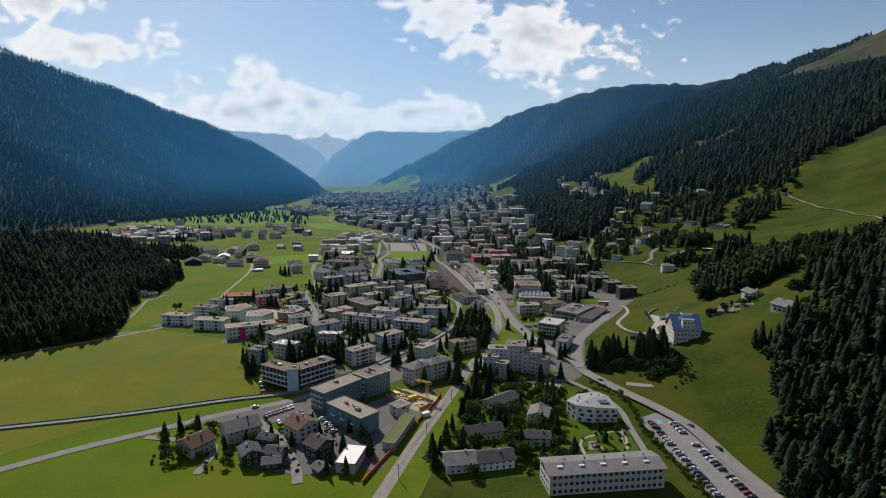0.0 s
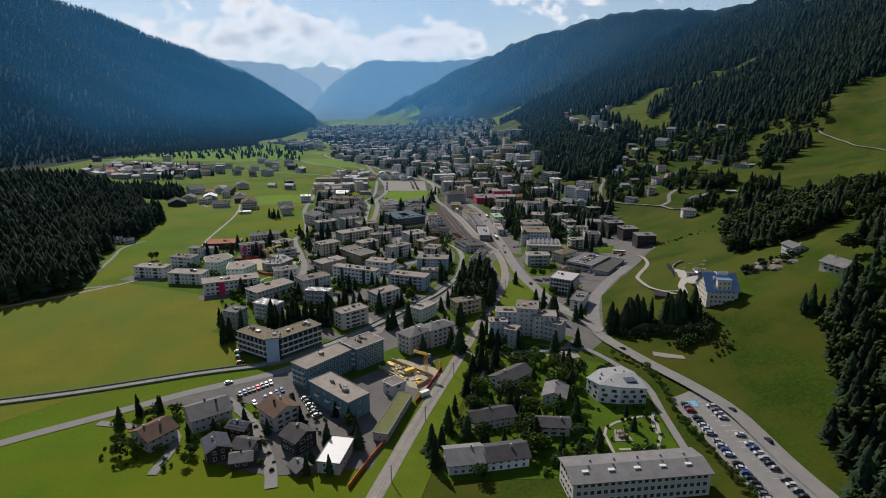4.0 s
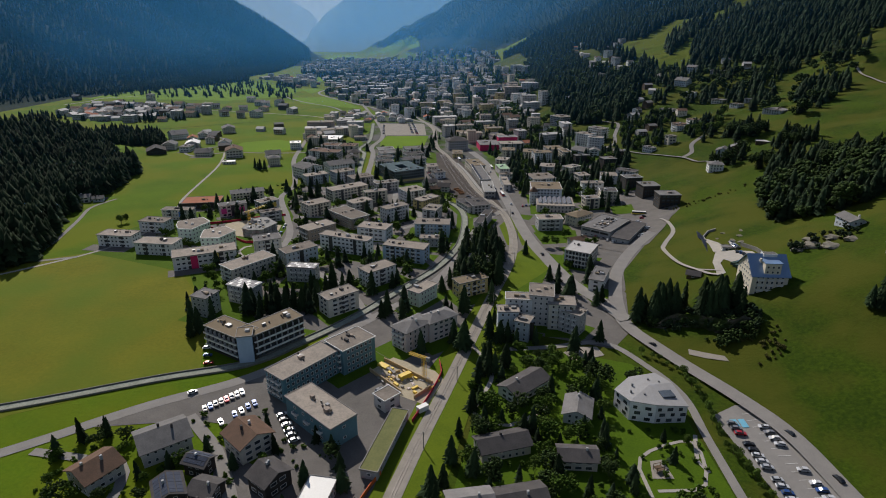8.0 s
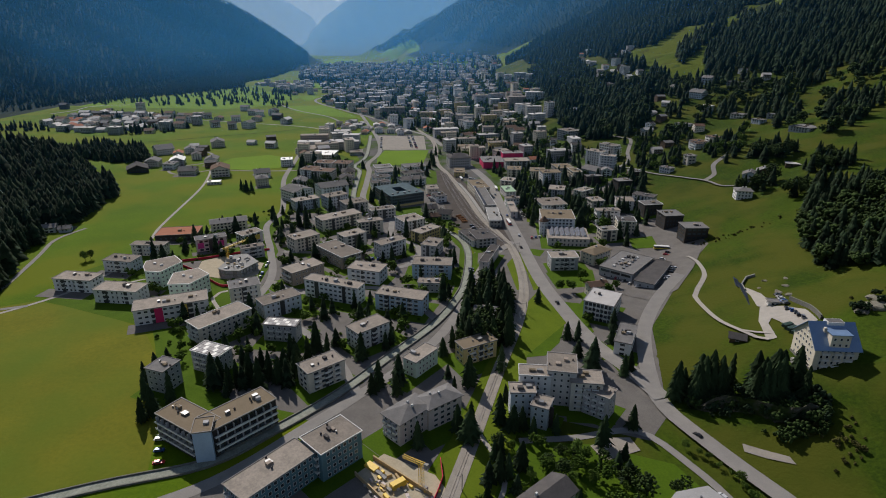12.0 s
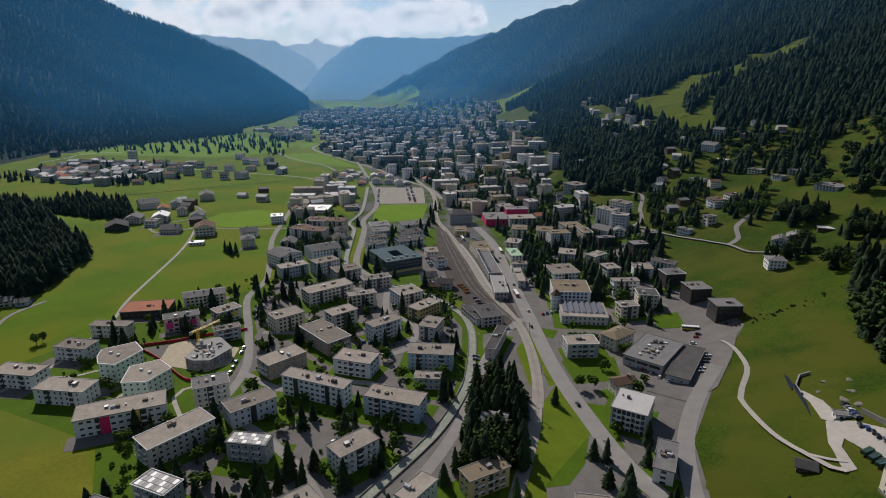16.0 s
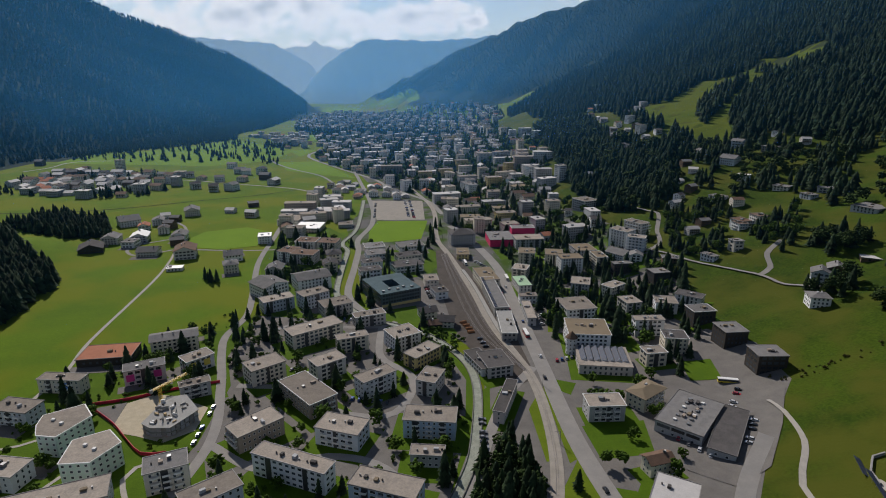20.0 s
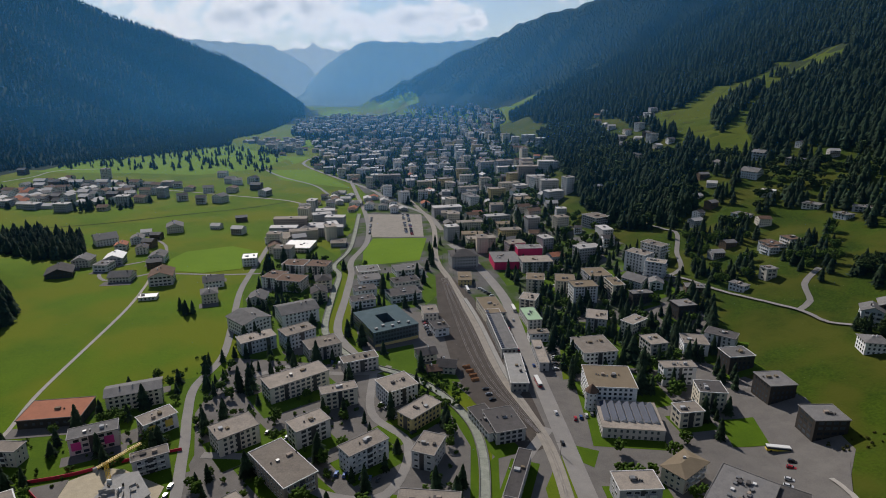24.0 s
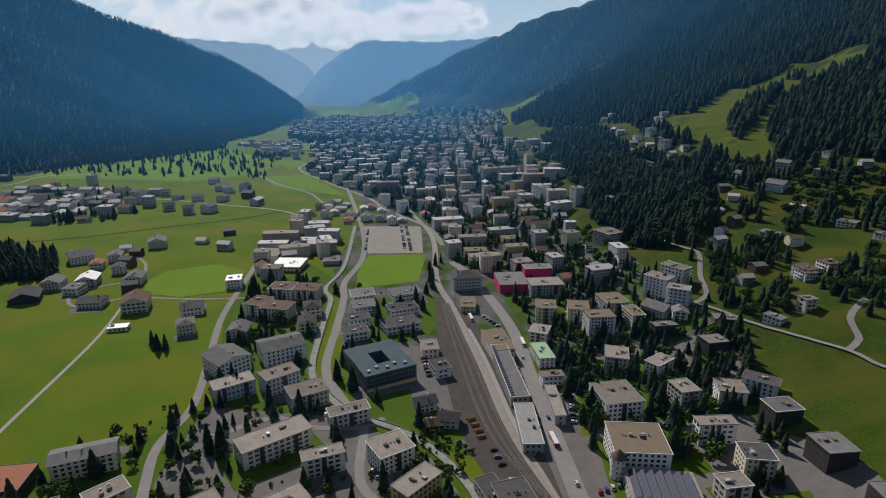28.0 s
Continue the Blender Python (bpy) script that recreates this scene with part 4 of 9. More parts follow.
    if garden and x > 22:
        s = rnd.choice((-1, 1))
        m = pose(x, y, 0, 0, 0, rot) @ Vector((s * rnd.uniform(0, 4), rnd.uniform(-4, 1), 0))
        lawn(m.x, m.y, w + rnd.uniform(6, 13), d + rnd.uniform(5, 12), rot)
    elif garden:
        s = rnd.choice((-1, 1))
        courts = x > -150 and y < 705
        m = pose(x, y, 0, 0, 0, rot) @ Vector((s * rnd.uniform(0, 3), rnd.uniform(-5, 0) if courts else s * (d / 2 + 4), 0))
        o = lawn(m.x, m.y, w + rnd.uniform(7, 15), d + rnd.uniform(13, 22), rot) if courts else lawn(m.x, m.y, w + rnd.uniform(-2, 9), rnd.uniform(8, 13), rot, ASPHALT)
        if not courts:
            o.name = "yard"
            tagged(o, "paved yard and parking beside the houses", "yard")
    return tagged(e, label, category, group)
# ---------------------------------------------------------------- houses that are seen close
block(-126.9, 282.0, 13.2, 13.4, 6, -32, WHITE, ROOFRUST, "white chalet with a brown tiled gable roof", name="chalet", category="house", style="gable", rise=3.0, along="y")
block(-109.6, 298.3, 17.5, 15.2, 7, 36, WHITE, ROOFGREY, "white chalet with a wide pale grey gable roof", name="chalet", category="house", style="gable", rise=3.2)
block(-76.4, 298.1, 13.5, 13.5, 8, -43, WHITE, ROOFRUST, "white house with a weathered brown gable roof", name="house", category="house", style="gable", rise=3.0)
block(-62.7, 277.9, 9.8, 11.1, 7, -37, DARKWOOD, ROOFDARK, "dark timber house with a dark pitched roof", name="house", category="house", style="gable", rise=2.6)
block(-44.9, 268.0, 9.5, 18.1, 5, -10, GREYWALL, ROOFWHITE, "low hall with a bright white flat roof", name="hall", category="hall", boxes=0, wh=1.0)
block(-64.9, 342.4, 12.4, 30.9, 12, -39, TEALWALL, ROOFGRAVEL, "long grey-teal school building with a flat gravel roof", name="school_building", category="school", pitch=2.6, wh=1.7)
block(-45.9, 359.8, 13.7, 19.0, 13, -44, TEALWALL, ROOFGRAVEL, "taller end of the grey-teal school with roof lights", name="school_building", category="school", boxes=3, pitch=2.6, wh=1.7)
block(-51.1, 312.0, 30.8, 12.7, 10, -43, TEALWALL, ROOFGRAVEL, "bulky school gymnasium with a large flat gravel roof", name="gymnasium", category="school", boxes=4, pitch=6.0, storeys=2, wh=1.2)
block(-25.5, 325.6, 7.4, 8.3, 6, -45, WHITE, ROOFGRAVEL, "small white cube with a flat dark-rimmed roof", name="office_cube", category="building", boxes=0, storeys=2)
block(-23.6, 299.3, 6.5, 36.5, 4, -14.2, GREYWALL, ROOFGREEN, "long low shed with a mossy planted roof", name="shed", category="shed", boxes=0, storeys=1, pitch=4.0, wh=1.2)
block(-17.0, 378.9, 10.9, 18.8, 11, -44, PINK, ROOFGREY, "pale pink apartment house with a grey hipped roof", style="hip", rise=2.2)
block(-4.0, 387.6, 17.7, 10.2, 11, 37, PINK, ROOFGREY, "pale pink apartment wing with a grey hipped roof", style="hip", rise=2.2)
block(-135.6, 411.6, 10.4, 10.8, 12, -20, GREYWALL, ROOFGREY, "grey stepped apartment house with a flat roof")
block(-118.5, 427.2, 17.1, 9.9, 11, -23, GREYWALL, ROOFGREY, "grey apartment house with a pale panelled roof", boxes=0, name="panelled_house")
block(-91.4, 459.0, 18.9, 8.1, 10, -8, GREYWALL, ROOFGREY, "grey apartment house with a pale panelled roof", boxes=0, name="panelled_house")
block(-165.6, 487.9, 40.6, 15.2, 10, 23, WHITE, ROOFGRAVEL, "long white apartment block with red and yellow panels", boxes=4)
block(-128.6, 466.4, 14.0, 31.9, 11, -40, WHITE, ROOFGRAVEL, "white apartment block with dark square windows", near=True)
block(-102.5, 493.5, 23.7, 12.4, 10, 40, WHITE, ROOFGRAVEL, "white apartment block with a flat gravel roof")
block(-128.7, 509.8, 18.0, 12.5, 12, 25, WHITE, ROOFGREY, "pale apartment block with a curved grey roof")
block(-245.6, 528.1, 27.1, 12.5, 9, -8, WHITE, ROOFGRAVEL, "white cube apartment house beside the hay field", group="white cube houses")
block(-207.9, 510.4, 29.1, 12.7, 9, -7, WHITE, ROOFGRAVEL, "white cube apartment house beside the hay field", group="white cube houses")
block(-233.7, 562.4, 21.9, 12.5, 9, -9, WHITE, ROOFGRAVEL, "white cube apartment house beside the hay field", group="white cube houses")
block(-229.1, 594.5, 25.9, 8.2, 9, -3, WHITE, ROOFGRAVEL, "white apartment house with a blue painted panel")
block(-187.3, 608.2, 22.8, 10.3, 10, 26, PINK, ROOFGREY, "pale pink apartment house with magenta window panels")
block(-188.1, 651.8, 29.4, 13.7, 11, 23, CREAM, ROOFGREY, "beige apartment block with a grey pitched roof", style="gable", rise=1.8)
block(-161.5, 623.7, 11.4, 17.7, 9, -44, WHITE, ROOFGRAVEL, "white apartment house with yellow window panels")
block(-148.4, 588.8, 16.5, 7.3, 9, 30, GREYWALL, ROOFGRAVEL, "grey-blue apartment house with a flat roof")
block(-224.5, 635.4, 33.0, 20.4, 6, 9, DARKWOOD, TERRACOTTA, "low dark gymnasium with a terracotta flat roof", name="gymnasium", category="hall", boxes=1, storeys=1, pitch=4)
block(-95.6, 667.3, 38.1, 15.3, 11, 37, WHITE, ROOFGRAVEL, "white apartment block with a flat gravel roof")
block(-89.3, 717.8, 23.0, 16.6, 10, 30, WHITE, ROOFGRAVEL, "white apartment block with a flat gravel roof")
block(-138.7, 727.3, 24.9, 13.2, 10, 34, WHITE, ROOFGRAVEL, "white apartment block with a flat gravel roof")
block(-111.2, 736.0, 22.8, 14.6, 12, 39, WHITE, ROOFGRAVEL, "white apartment block with a flat gravel roof")
block(-154.9, 761.4, 24.9, 23.2, 12, -42, WHITE, ROOFGREY, "large white house with a grey pitched roof", style="gable", rise=3.0)
block(-122.6, 781.6, 29.7, 23.0, 12, 30, WHITE, ROOFGREY, "large white house with a grey pitched roof", style="gable", rise=3.0)
block(-59.9, 695.9, 23.6, 9.7, 9, 24, WHITE, ROOFGRAVEL, "white apartment block with a flat gravel roof")
block(-65.9, 650.8, 21.0, 8.6, 11, 22, CREAM, ROOFGRAVEL, "cream apartment block with a flat gravel roof")
block(-31.9, 658.0, 19.7, 17.3, 11, 33, WHITE, ROOFGRAVEL, "white apartment block with a flat gravel roof")
block(-17.0, 632.7, 11.5, 23.3, 9, -42, YELLOW, ROOFGRAVEL, "ochre apartment block with a flat gravel roof")
block(-114.1, 610.3, 21.5, 15.0, 11, 40, WHITE, ROOFGRAVEL, "white apartment block with a flat gravel roof")
block(-76.0, 615.4, 19.6, 12.4, 11, 39, WHITE, ROOFGRAVEL, "white apartment block with a flat gravel roof")
block(-80.7, 581.0, 17.2, 34.8, 10, 43, BROWNWALL, ROOFGRAVEL, "brown apartment block with dark balcony recesses", balcony=5)
block(-43.3, 593.9, 22.7, 10.5, 12, 40, WHITE, ROOFGRAVEL, "white apartment block with a flat gravel roof")
block(-10.8, 596.3, 11.7, 17.2, 10, -20, WHITE, ROOFGRAVEL, "white apartment block with a flat gravel roof")
block(-99.6, 545.4, 14.0, 25.1, 10, -45, BROWNWALL, ROOFGRAVEL, "brown apartment block with a flat gravel roof", balcony=4)
block(-54.6, 543.9, 23.6, 14.2, 10, -17, WHITE, ROOFGRAVEL, "white apartment block with a flat gravel roof")
block(-71.9, 512.9, 39.2, 9.1, 12, -22, WHITE, ROOFGRAVEL, "long white apartment block with three roof boxes", boxes=3)
block(-9.8, 551.7, 26.9, 14.1, 11, -5, BLUEWALL, ROOFGRAVEL, "pale blue apartment block with roof boxes", boxes=3)
block(-10.6, 525.6, 16.0, 7.8, 7, -4, GREYWALL, ROOFGRAVEL, "low grey house with a roof terrace", boxes=3)
block(-27.5, 497.1, 30.5, 12.5, 11, -18, BLUEWALL, ROOFGRAVEL, "pale blue and white apartment block", boxes=2)
block(-43.3, 455.2, 20.6, 11.7, 11, 42, WHITE, ROOFGRAVEL, "white apartment block with a flat gravel roof")
block(-61.0, 415.5, 19.7, 11.0, 11, 40, WHITE, ROOFGRAVEL, "white apartment block with a flat gravel roof")
block(-13.4, 427.5, 8.2, 17.3, 9, -37, GREENWALL, ROOFGRAVEL, "pale green apartment house with a red roof box")
block(15.1, 438.2, 19.8, 8.9, 10, 29, YELLOW, ROOFBROWN, "ochre apartment tower with a brown roof", boxes=1)
block(22.9, 481.5, 12.0, 12.5, 7, -13, WHITE, ROOFGREY, "white chalet with a pale grey gable roof", name="chalet", category="house", style="gable", rise=2.6)
block(40.9, 384.0, 7.4, 8.5, 11, -25, WHITE, ROOFGRAVEL, "white stepped apartment tower with dark recesses", boxes=2, ww=1.2, group="stepped white towers")
block(33.1, 391.4, 10.9, 7.5, 13, 0, WHITE, ROOFGRAVEL, "white stepped apartment tower with dark recesses", boxes=2, ww=1.2, group="stepped white towers")
block(39.9, 400.6, 14.1, 8.4, 16, -6, WHITE, ROOFGRAVEL, "white stepped apartment tower with dark recesses", boxes=2, ww=1.2, group="stepped white towers")
block(52.7, 404.1, 12.9, 15.5, 18, -10, WHITE, ROOFGRAVEL, "white stepped apartment tower with dark recesses", boxes=2, ww=1.2, group="stepped white towers")
block(62.5, 397.2, 13.8, 10.7, 15, -7, WHITE, ROOFGRAVEL, "white stepped apartment tower with dark recesses", boxes=2, ww=1.2, group="stepped white towers")
block(67.6, 391.6, 11.9, 8.5, 12, -37, WHITE, ROOFGRAVEL, "white stepped apartment tower with dark recesses", boxes=2, ww=1.2, group="stepped white towers")
block(93.8, 489.0, 17.3, 20.4, 12, -29, PALEBLUE, ROOFPALE, "glass-fronted office cube with a pale roof terrace", name="office_building", category="office", pitch=2.3, ww=2.1, wh=2.5, storeys=4, boxes=1)
block(96.6, 449.9, 8.5, 22.2, 8, -25, WHITE, ROOFGREY, "white house with a grey flat roof", name="house", category="house", boxes=3)
block(119.4, 826.5, 21.4, 15.6, 16, 6, WHITE, ROOFBROWN, "white apartment tower with dark window bands", pitch=2.6)
block(148.9, 833.1, 10.5, 20.6, 14, 7, CREAM, ROOFBROWN, "cream apartment house with a brown planted roof")
block(61.5, 936, 28, 36, 9, 5, REDWALL, ROOFGREY, "crimson red office building with a grey flat roof", name="office_building", category="office", boxes=4, garden=False, sides=())
block(90, 958, 27, 14, 14, 5, REDWALL, ROOFGREY, "taller bright red wing of the office building", name="office_wing", category="office", boxes=2, garden=False, sides=())
block(184.3, 879.5, 15.2, 20.9, 18, 42, WHITE, ROOFGRAVEL, "white balcony tower on the slope", pitch=3.4, balcony=2, group="white towers")
block(202.7, 891.3, 12.9, 22.2, 18, 37, WHITE, ROOFGRAVEL, "white balcony tower on the slope", pitch=3.4, balcony=2, group="white towers")
block(190.4, 850.0, 16.9, 11.7, 18, -28, WHITE, ROOFGRAVEL, "white balcony tower on the slope", pitch=3.4, balcony=2, group="white towers")
block(187.7, 688.1, 17.1, 13.3, 12.5, 8, DARKWOOD, ROOFGREY, "dark timber-clad apartment cube with a grey roof", boxes=2, group="dark timber cubes", frame_mat=DARKWOOD)
block(191.6, 649.5, 16.0, 16.2, 12.5, 6, DARKWOOD, ROOFGREY, "dark timber-clad apartment cube with a grey roof", boxes=2, group="dark timber cubes", frame_mat=DARKWOOD)
block(195.5, 610.1, 17.9, 14.6, 12.5, 1, DARKWOOD, ROOFGREY, "dark timber-clad apartment cube with a grey roof", boxes=2, group="dark timber cubes", frame_mat=DARKWOOD)
block(164.2, 807.5, 17.6, 7.5, 12, 9, DARKWOOD, ROOFGREY, "dark timber-clad apartment cube with a grey roof", boxes=2, group="dark timber cubes", frame_mat=DARKWOOD)
block(186.0, 772.7, 15.3, 12.7, 12, 12, DARKWOOD, ROOFGREY, "dark timber-clad apartment cube with a grey roof", boxes=2, group="dark timber cubes", frame_mat=DARKWOOD)
block(145.6, 677.2, 21.1, 8.4, 13, 3, WHITE, ROOFGRAVEL, "white apartment block with a flat gravel roof")
block(133.7, 630.5, 13.8, 9.9, 10, 9, CREAM, ROOFGRAVEL, "cream apartment house with a flat roof")
block(96.9, 659.6, 28.0, 26.2, 14, -4, WHITE, ROOFBROWN, "large white hotel with a brown flat roof", name="hotel", category="hotel", boxes=4)
block(85.0, 567.5, 19.7, 12.4, 10, 3, GREYWALL, ROOFGRAVEL, "grey office block with a flat gravel roof", boxes=3)
block(112.5, 581.0, 20.0, 12.0, 9, 38, CREAM, ROOFBROWN, "cream house with a mossy brown roof", style="hip", rise=2, garden=False)
block(129.5, 560.5, 38.0, 24.0, 7, 51, GREYWALL, ROOFGREY, "wide grey supermarket with a flat roof full of vents", name="supermarket", category="supermarket", boxes=6, pitch=5, storeys=2, garden=False)
block(144.5, 547.0, 46.0, 13.0, 5, 56.6, GREYWALL, ROOFDARK, "long low wing of the supermarket with a dark roof", name="market_wing", category="supermarket", boxes=0, pitch=5, storeys=1, garden=False)
block(39.1, 747.0, 11.1, 70.1, 9, 6, CONCRETE, ROOFGREY, "long low station hall with a grey flat roof", name="station_hall", category="station", boxes=0, storeys=2)
block(35.6, 791.1, 16.3, 34.5, 10, 11, CREAM, ROOFBROWN, "cream station head building with a flat roof", name="station_building", category="station")
block(-164.1, 868.1, 17.4, 20.7, 11, -17, WHITE, ROOFRUST, "white row apartments with a brown flat roof", boxes=2, group="brown-roofed row apartments")
block(-145.7, 858.0, 24.7, 18.3, 11, -11, WHITE, ROOFRUST, "white row apartments with a brown flat roof", boxes=2, group="brown-roofed row apartments")
block(-154.0, 907.8, 22.9, 19.2, 11, -7, WHITE, ROOFRUST, "white row apartments with a brown flat roof", boxes=2, group="brown-roofed row apartments")
block(-129.7, 904.6, 21.1, 19.1, 11, -8, WHITE, ROOFRUST, "white row apartments with a brown flat roof", boxes=2, group="brown-roofed row apartments")
block(73.0, 251.2, 53.8, 15.4, 10, 7, WHITE, ROOFGREY, "long white apartment house with deep dark loggias", boxes=0, pitch=2.6, ww=1.9, wh=1.9, name="long_house", style="gable", rise=1.6)
block(35.0, 336.7, 21.6, 11.0, 5, 41, WHITE, ROOFDARK, "white terraced house with a dark gable roof", "house", "house", style="gable", rise=2.4, boxes=1, group="garden terraced houses")
block(55.4, 318.9, 10.7, 13.2, 5, -17, WHITE, ROOFGREY, "white terraced house with a grey gable roof", "house", "house", style="gable", rise=2.3, along="y", boxes=1, group="garden terraced houses")
block(49.1, 290.3, 13.9, 8.3, 5, -4, WHITE, ROOFDARK, "white terraced house with a dark gable roof", "house", "house", style="gable", rise=1.8, boxes=1, group="garden terraced houses")
block(21.6, 297.3, 19.7, 10.0, 5, 16, WHITE, ROOFDARK, "white terraced house with a dark gable roof", "house", "house", style="gable", rise=2.2, boxes=1, group="garden terraced houses")
block(8.0, 265.7, 14.8, 13.0, 5, 9, WHITE, ROOFGREY, "white terraced house with a grey slate roof", "house", "house", style="gable", rise=2.8, boxes=1, group="garden terraced houses")
block(24.9, 268.2, 17.5, 11.8, 5, 12, WHITE, ROOFDARK, "white terraced house with a dark gable roof", "house", "house", style="gable", rise=2.5, boxes=1, group="garden terraced houses")
block(-95.8, 271.7, 9.2, 11.0, 6, 30, DARKWOOD, ROOFDARK, "dark timber house with a solar panel roof", "house", "solar_farmhouse", style="gable", rise=2.0, along="y", boxes=1)
block(-90.7, 285.6, 8.8, 6.2, 6, -17, DARKWOOD, ROOFDARK, "dark timber house with a solar panel roof", "house", "solar_farmhouse", style="gable", rise=1.4, boxes=1)
block(-83.5, 273.2, 8.8, 8.6, 5, -15, DARKWOOD, ROOFDARK, "dark timber barn with a dark roof", "house", "farmhouse", style="gable", rise=1.9, boxes=1)
block(-83.2, 265.6, 8.1, 7.1, 4, 13, DARKWOOD, ROOFGREY, "dark timber barn with a grey roof", "house", "farmhouse", style="gable", rise=1.6, boxes=1)
block(-58.4, 261.0, 6.2, 6.2, 3, -45, TIMBER, ROOFGREY, "small timber garden shed", "shed", "shed", style="gable", rise=1.4, boxes=1)
block(100.3, 710.1, 23.9, 24.5, 12, 10, WHITE, ROOFGRAVEL, "white rounded apartment house with stacked terraces", "apartment building", "apartment_block")
block(144.5, 717.8, 12.9, 15.0, 12, 13, WHITE, ROOFGRAVEL, "white apartment house with blue balconies", "apartment building", "apartment_block")
block(172.6, 717.1, 16.3, 15.7, 11, -10, WHITE, ROOFGRAVEL, "white apartment house at the foot of the slope", "apartment building", "apartment_block")
block(192.6, 719.7, 20.0, 11.7, 11, -37, WHITE, ROOFDARK, "white apartment house with a dark flat roof", "apartment building", "apartment_block")
block(140.0, 748.9, 17.6, 10.4, 14, 38, CREAM, ROOFGRAVEL, "cream apartment house with a flat roof", "apartment building", "apartment_block")
block(154.3, 649.8, 15.2, 13.4, 12, -6, CREAM, ROOFDARK, "cream apartment house with roof terraces", "apartment building", "apartment_block")
block(100.3, 628.0, 32.9, 27.4, 7, -6, WHITE, ROOFGRAVEL, "white factory hall with rows of saw-tooth roof lights", "factory", "factory_hall", style="saw")
block(97.8, 519.5, 12.4, 7.7, 8, 17, CREAM, ROOFRUST, "cream house with a brown gable roof", "house", "house", style="gable", rise=1.7)
block(32.1, 576.4, 6.2, 35.5, 8, -18, PINK, ROOFDARK, "pale pink railway house with a dark roof", "house", "house")
block(29.6, 621.8, 16.6, 22.1, 8, 16, GREYWALL, ROOFDARK, "grey railway workshop with a dark flat roof", "workshop", "workshop")
block(20.6, 625.9, 10.7, 26.8, 6, 23, WHITE, ROOFDARK, "low white workshop with a dark flat roof", "workshop", "workshop")
block(43.7, 684.8, 10.8, 39.2, 7, 1, CONCRETE, CONCRETE, "low station hall with a pale flat roof", "station", "station_hall")
block(66.5, 776.4, 11.4, 25.0, 8, 8, WHITE, MINTROOF, "white shop building with a pale green roof", "house", "house")
block(67.4, 742.8, 14.4, 7.8, 7, 6, WHITE, ROOFGRAVEL, "white shop building with a pale flat roof", "shop", "shop")
block(63.5, 709.8, 6.3, 34.3, 7, 1, GREYWALL, ROOFGRAVEL, "long grey shop building beside the station road", "shop", "shop")
block(80.9, 850.6, 15.9, 18.5, 15, -8, CREAM, ROOFBROWN, "tan apartment block with a planted roof", "apartment building", "apartment_block")
block(109.2, 855.1, 17.3, 20.0, 12, -9, CREAM, ROOFBROWN, "tan apartment block with a brown roof", "apartment building", "apartment_block")
block(69.6, 807.9, 13.4, 15.6, 11, -21, CREAM, ROOFGRAVEL, "tan house with a flat gravel roof", "apartment building", "apartment_block")
block(91.3, 917.3, 31.5, 21.1, 12, 6, GREYWALL, ROOFGRAVEL, "long grey apartment block behind the red offices", "apartment building", "apartment_block")
block(141.4, 868.1, 20.6, 23.8, 12, 9, GREYWALL, ROOFBROWN, "grey terraced apartment block", "apartment building", "apartment_block")
block(173.0, 846.4, 17.4, 20.2, 8, 40, WHITE, ROOFGREY, "white chalet with a wide grey roof", "house", "chalet", style="gable", rise=3.6, along="y")
block(184.7, 830.2, 11.4, 12.1, 8, -16, WHITE, ROOFGREY, "white chalet with a wide grey roof", "house", "chalet", style="gable", rise=2.4, along="y")
block(209.9, 808.4, 15.8, 10.7, 6, -10, TIMBER, ROOFGREY, "low timber house on the slope", "house", "house")
block(239.2, 793.7, 7.9, 13.2, 6, 32, WHITE, ROOFGREY, "low white house on the slope", "house", "house")
block(264.5, 799.5, 9.9, 8.7, 10, 12, WHITE, ROOFGREY, "white cube house on the meadow", "house", "house")
block(290.2, 847.2, 9.7, 13.2, 8, 7, WHITE, ROOFRUST, "white balcony house on the slope", "apartment building", "apartment_block")
block(310.0, 851.0, 11.6, 13.4, 8, 9, WHITE, ROOFRUST, "white balcony house on the slope", "apartment building", "apartment_block")
block(116.2, 764.9, 15.5, 18.0, 12, -15, GREYWALL, ROOFGRAVEL, "grey terraced house between dark spruces", "apartment building", "apartment_block")
block(-277.1, 877.7, 21.0, 24.3, 10, 18, WHITE, ROOFRUST, "large chalet with a brown gable roof", "house", "chalet", style="gable", rise=4.4, along="y")
block(-320.0, 885.0, 20.2, 17.9, 6, 8, WHITE, ROOFGREY, "white house with a grey gable roof", "house", "house", style="gable", rise=3.7, boxes=1)
block(-389.5, 897.7, 23.5, 24.8, 6, 26, DARKWOOD, ROOFDARK, "dark timber chalet with a dark roof", "house", "chalet", style="gable", rise=4.9, along="y", boxes=1)
block(-386.1, 932.7, 17.8, 18.3, 8, 11, WHITE, ROOFGREY, "white house with a grey gable roof", "house", "house", style="gable", rise=3.7, along="y")
block(-356.5, 918.3, 14.6, 16.9, 7, 0, WHITE, ROOFGREY, "white house with a pale flat roof", "house", "house")
block(-358.0, 943.0, 17.8, 20.6, 8, 16, GREYWALL, ROOFWHITE, "grey house with a bright metal roof", "house", "house", style="gable", rise=3.7, along="y")
block(-412.5, 1021.5, 24.1, 23.8, 9, 39, WHITE, ROOFGREY, "white house with a grey gable roof", "house", "house", style="gable", rise=4.9)
block(-380.1, 996.8, 12.6, 14.6, 7, 18, WHITE, TERRACOTTA, "white house with a terracotta roof", "house", "house", style="gable", rise=2.7, along="y")
block(-375.5, 1025.5, 13.8, 16.0, 8, 18, WHITE, ROOFGREY, "white house with a grey gable roof", "house", "house", style="gable", rise=2.9, along="y")
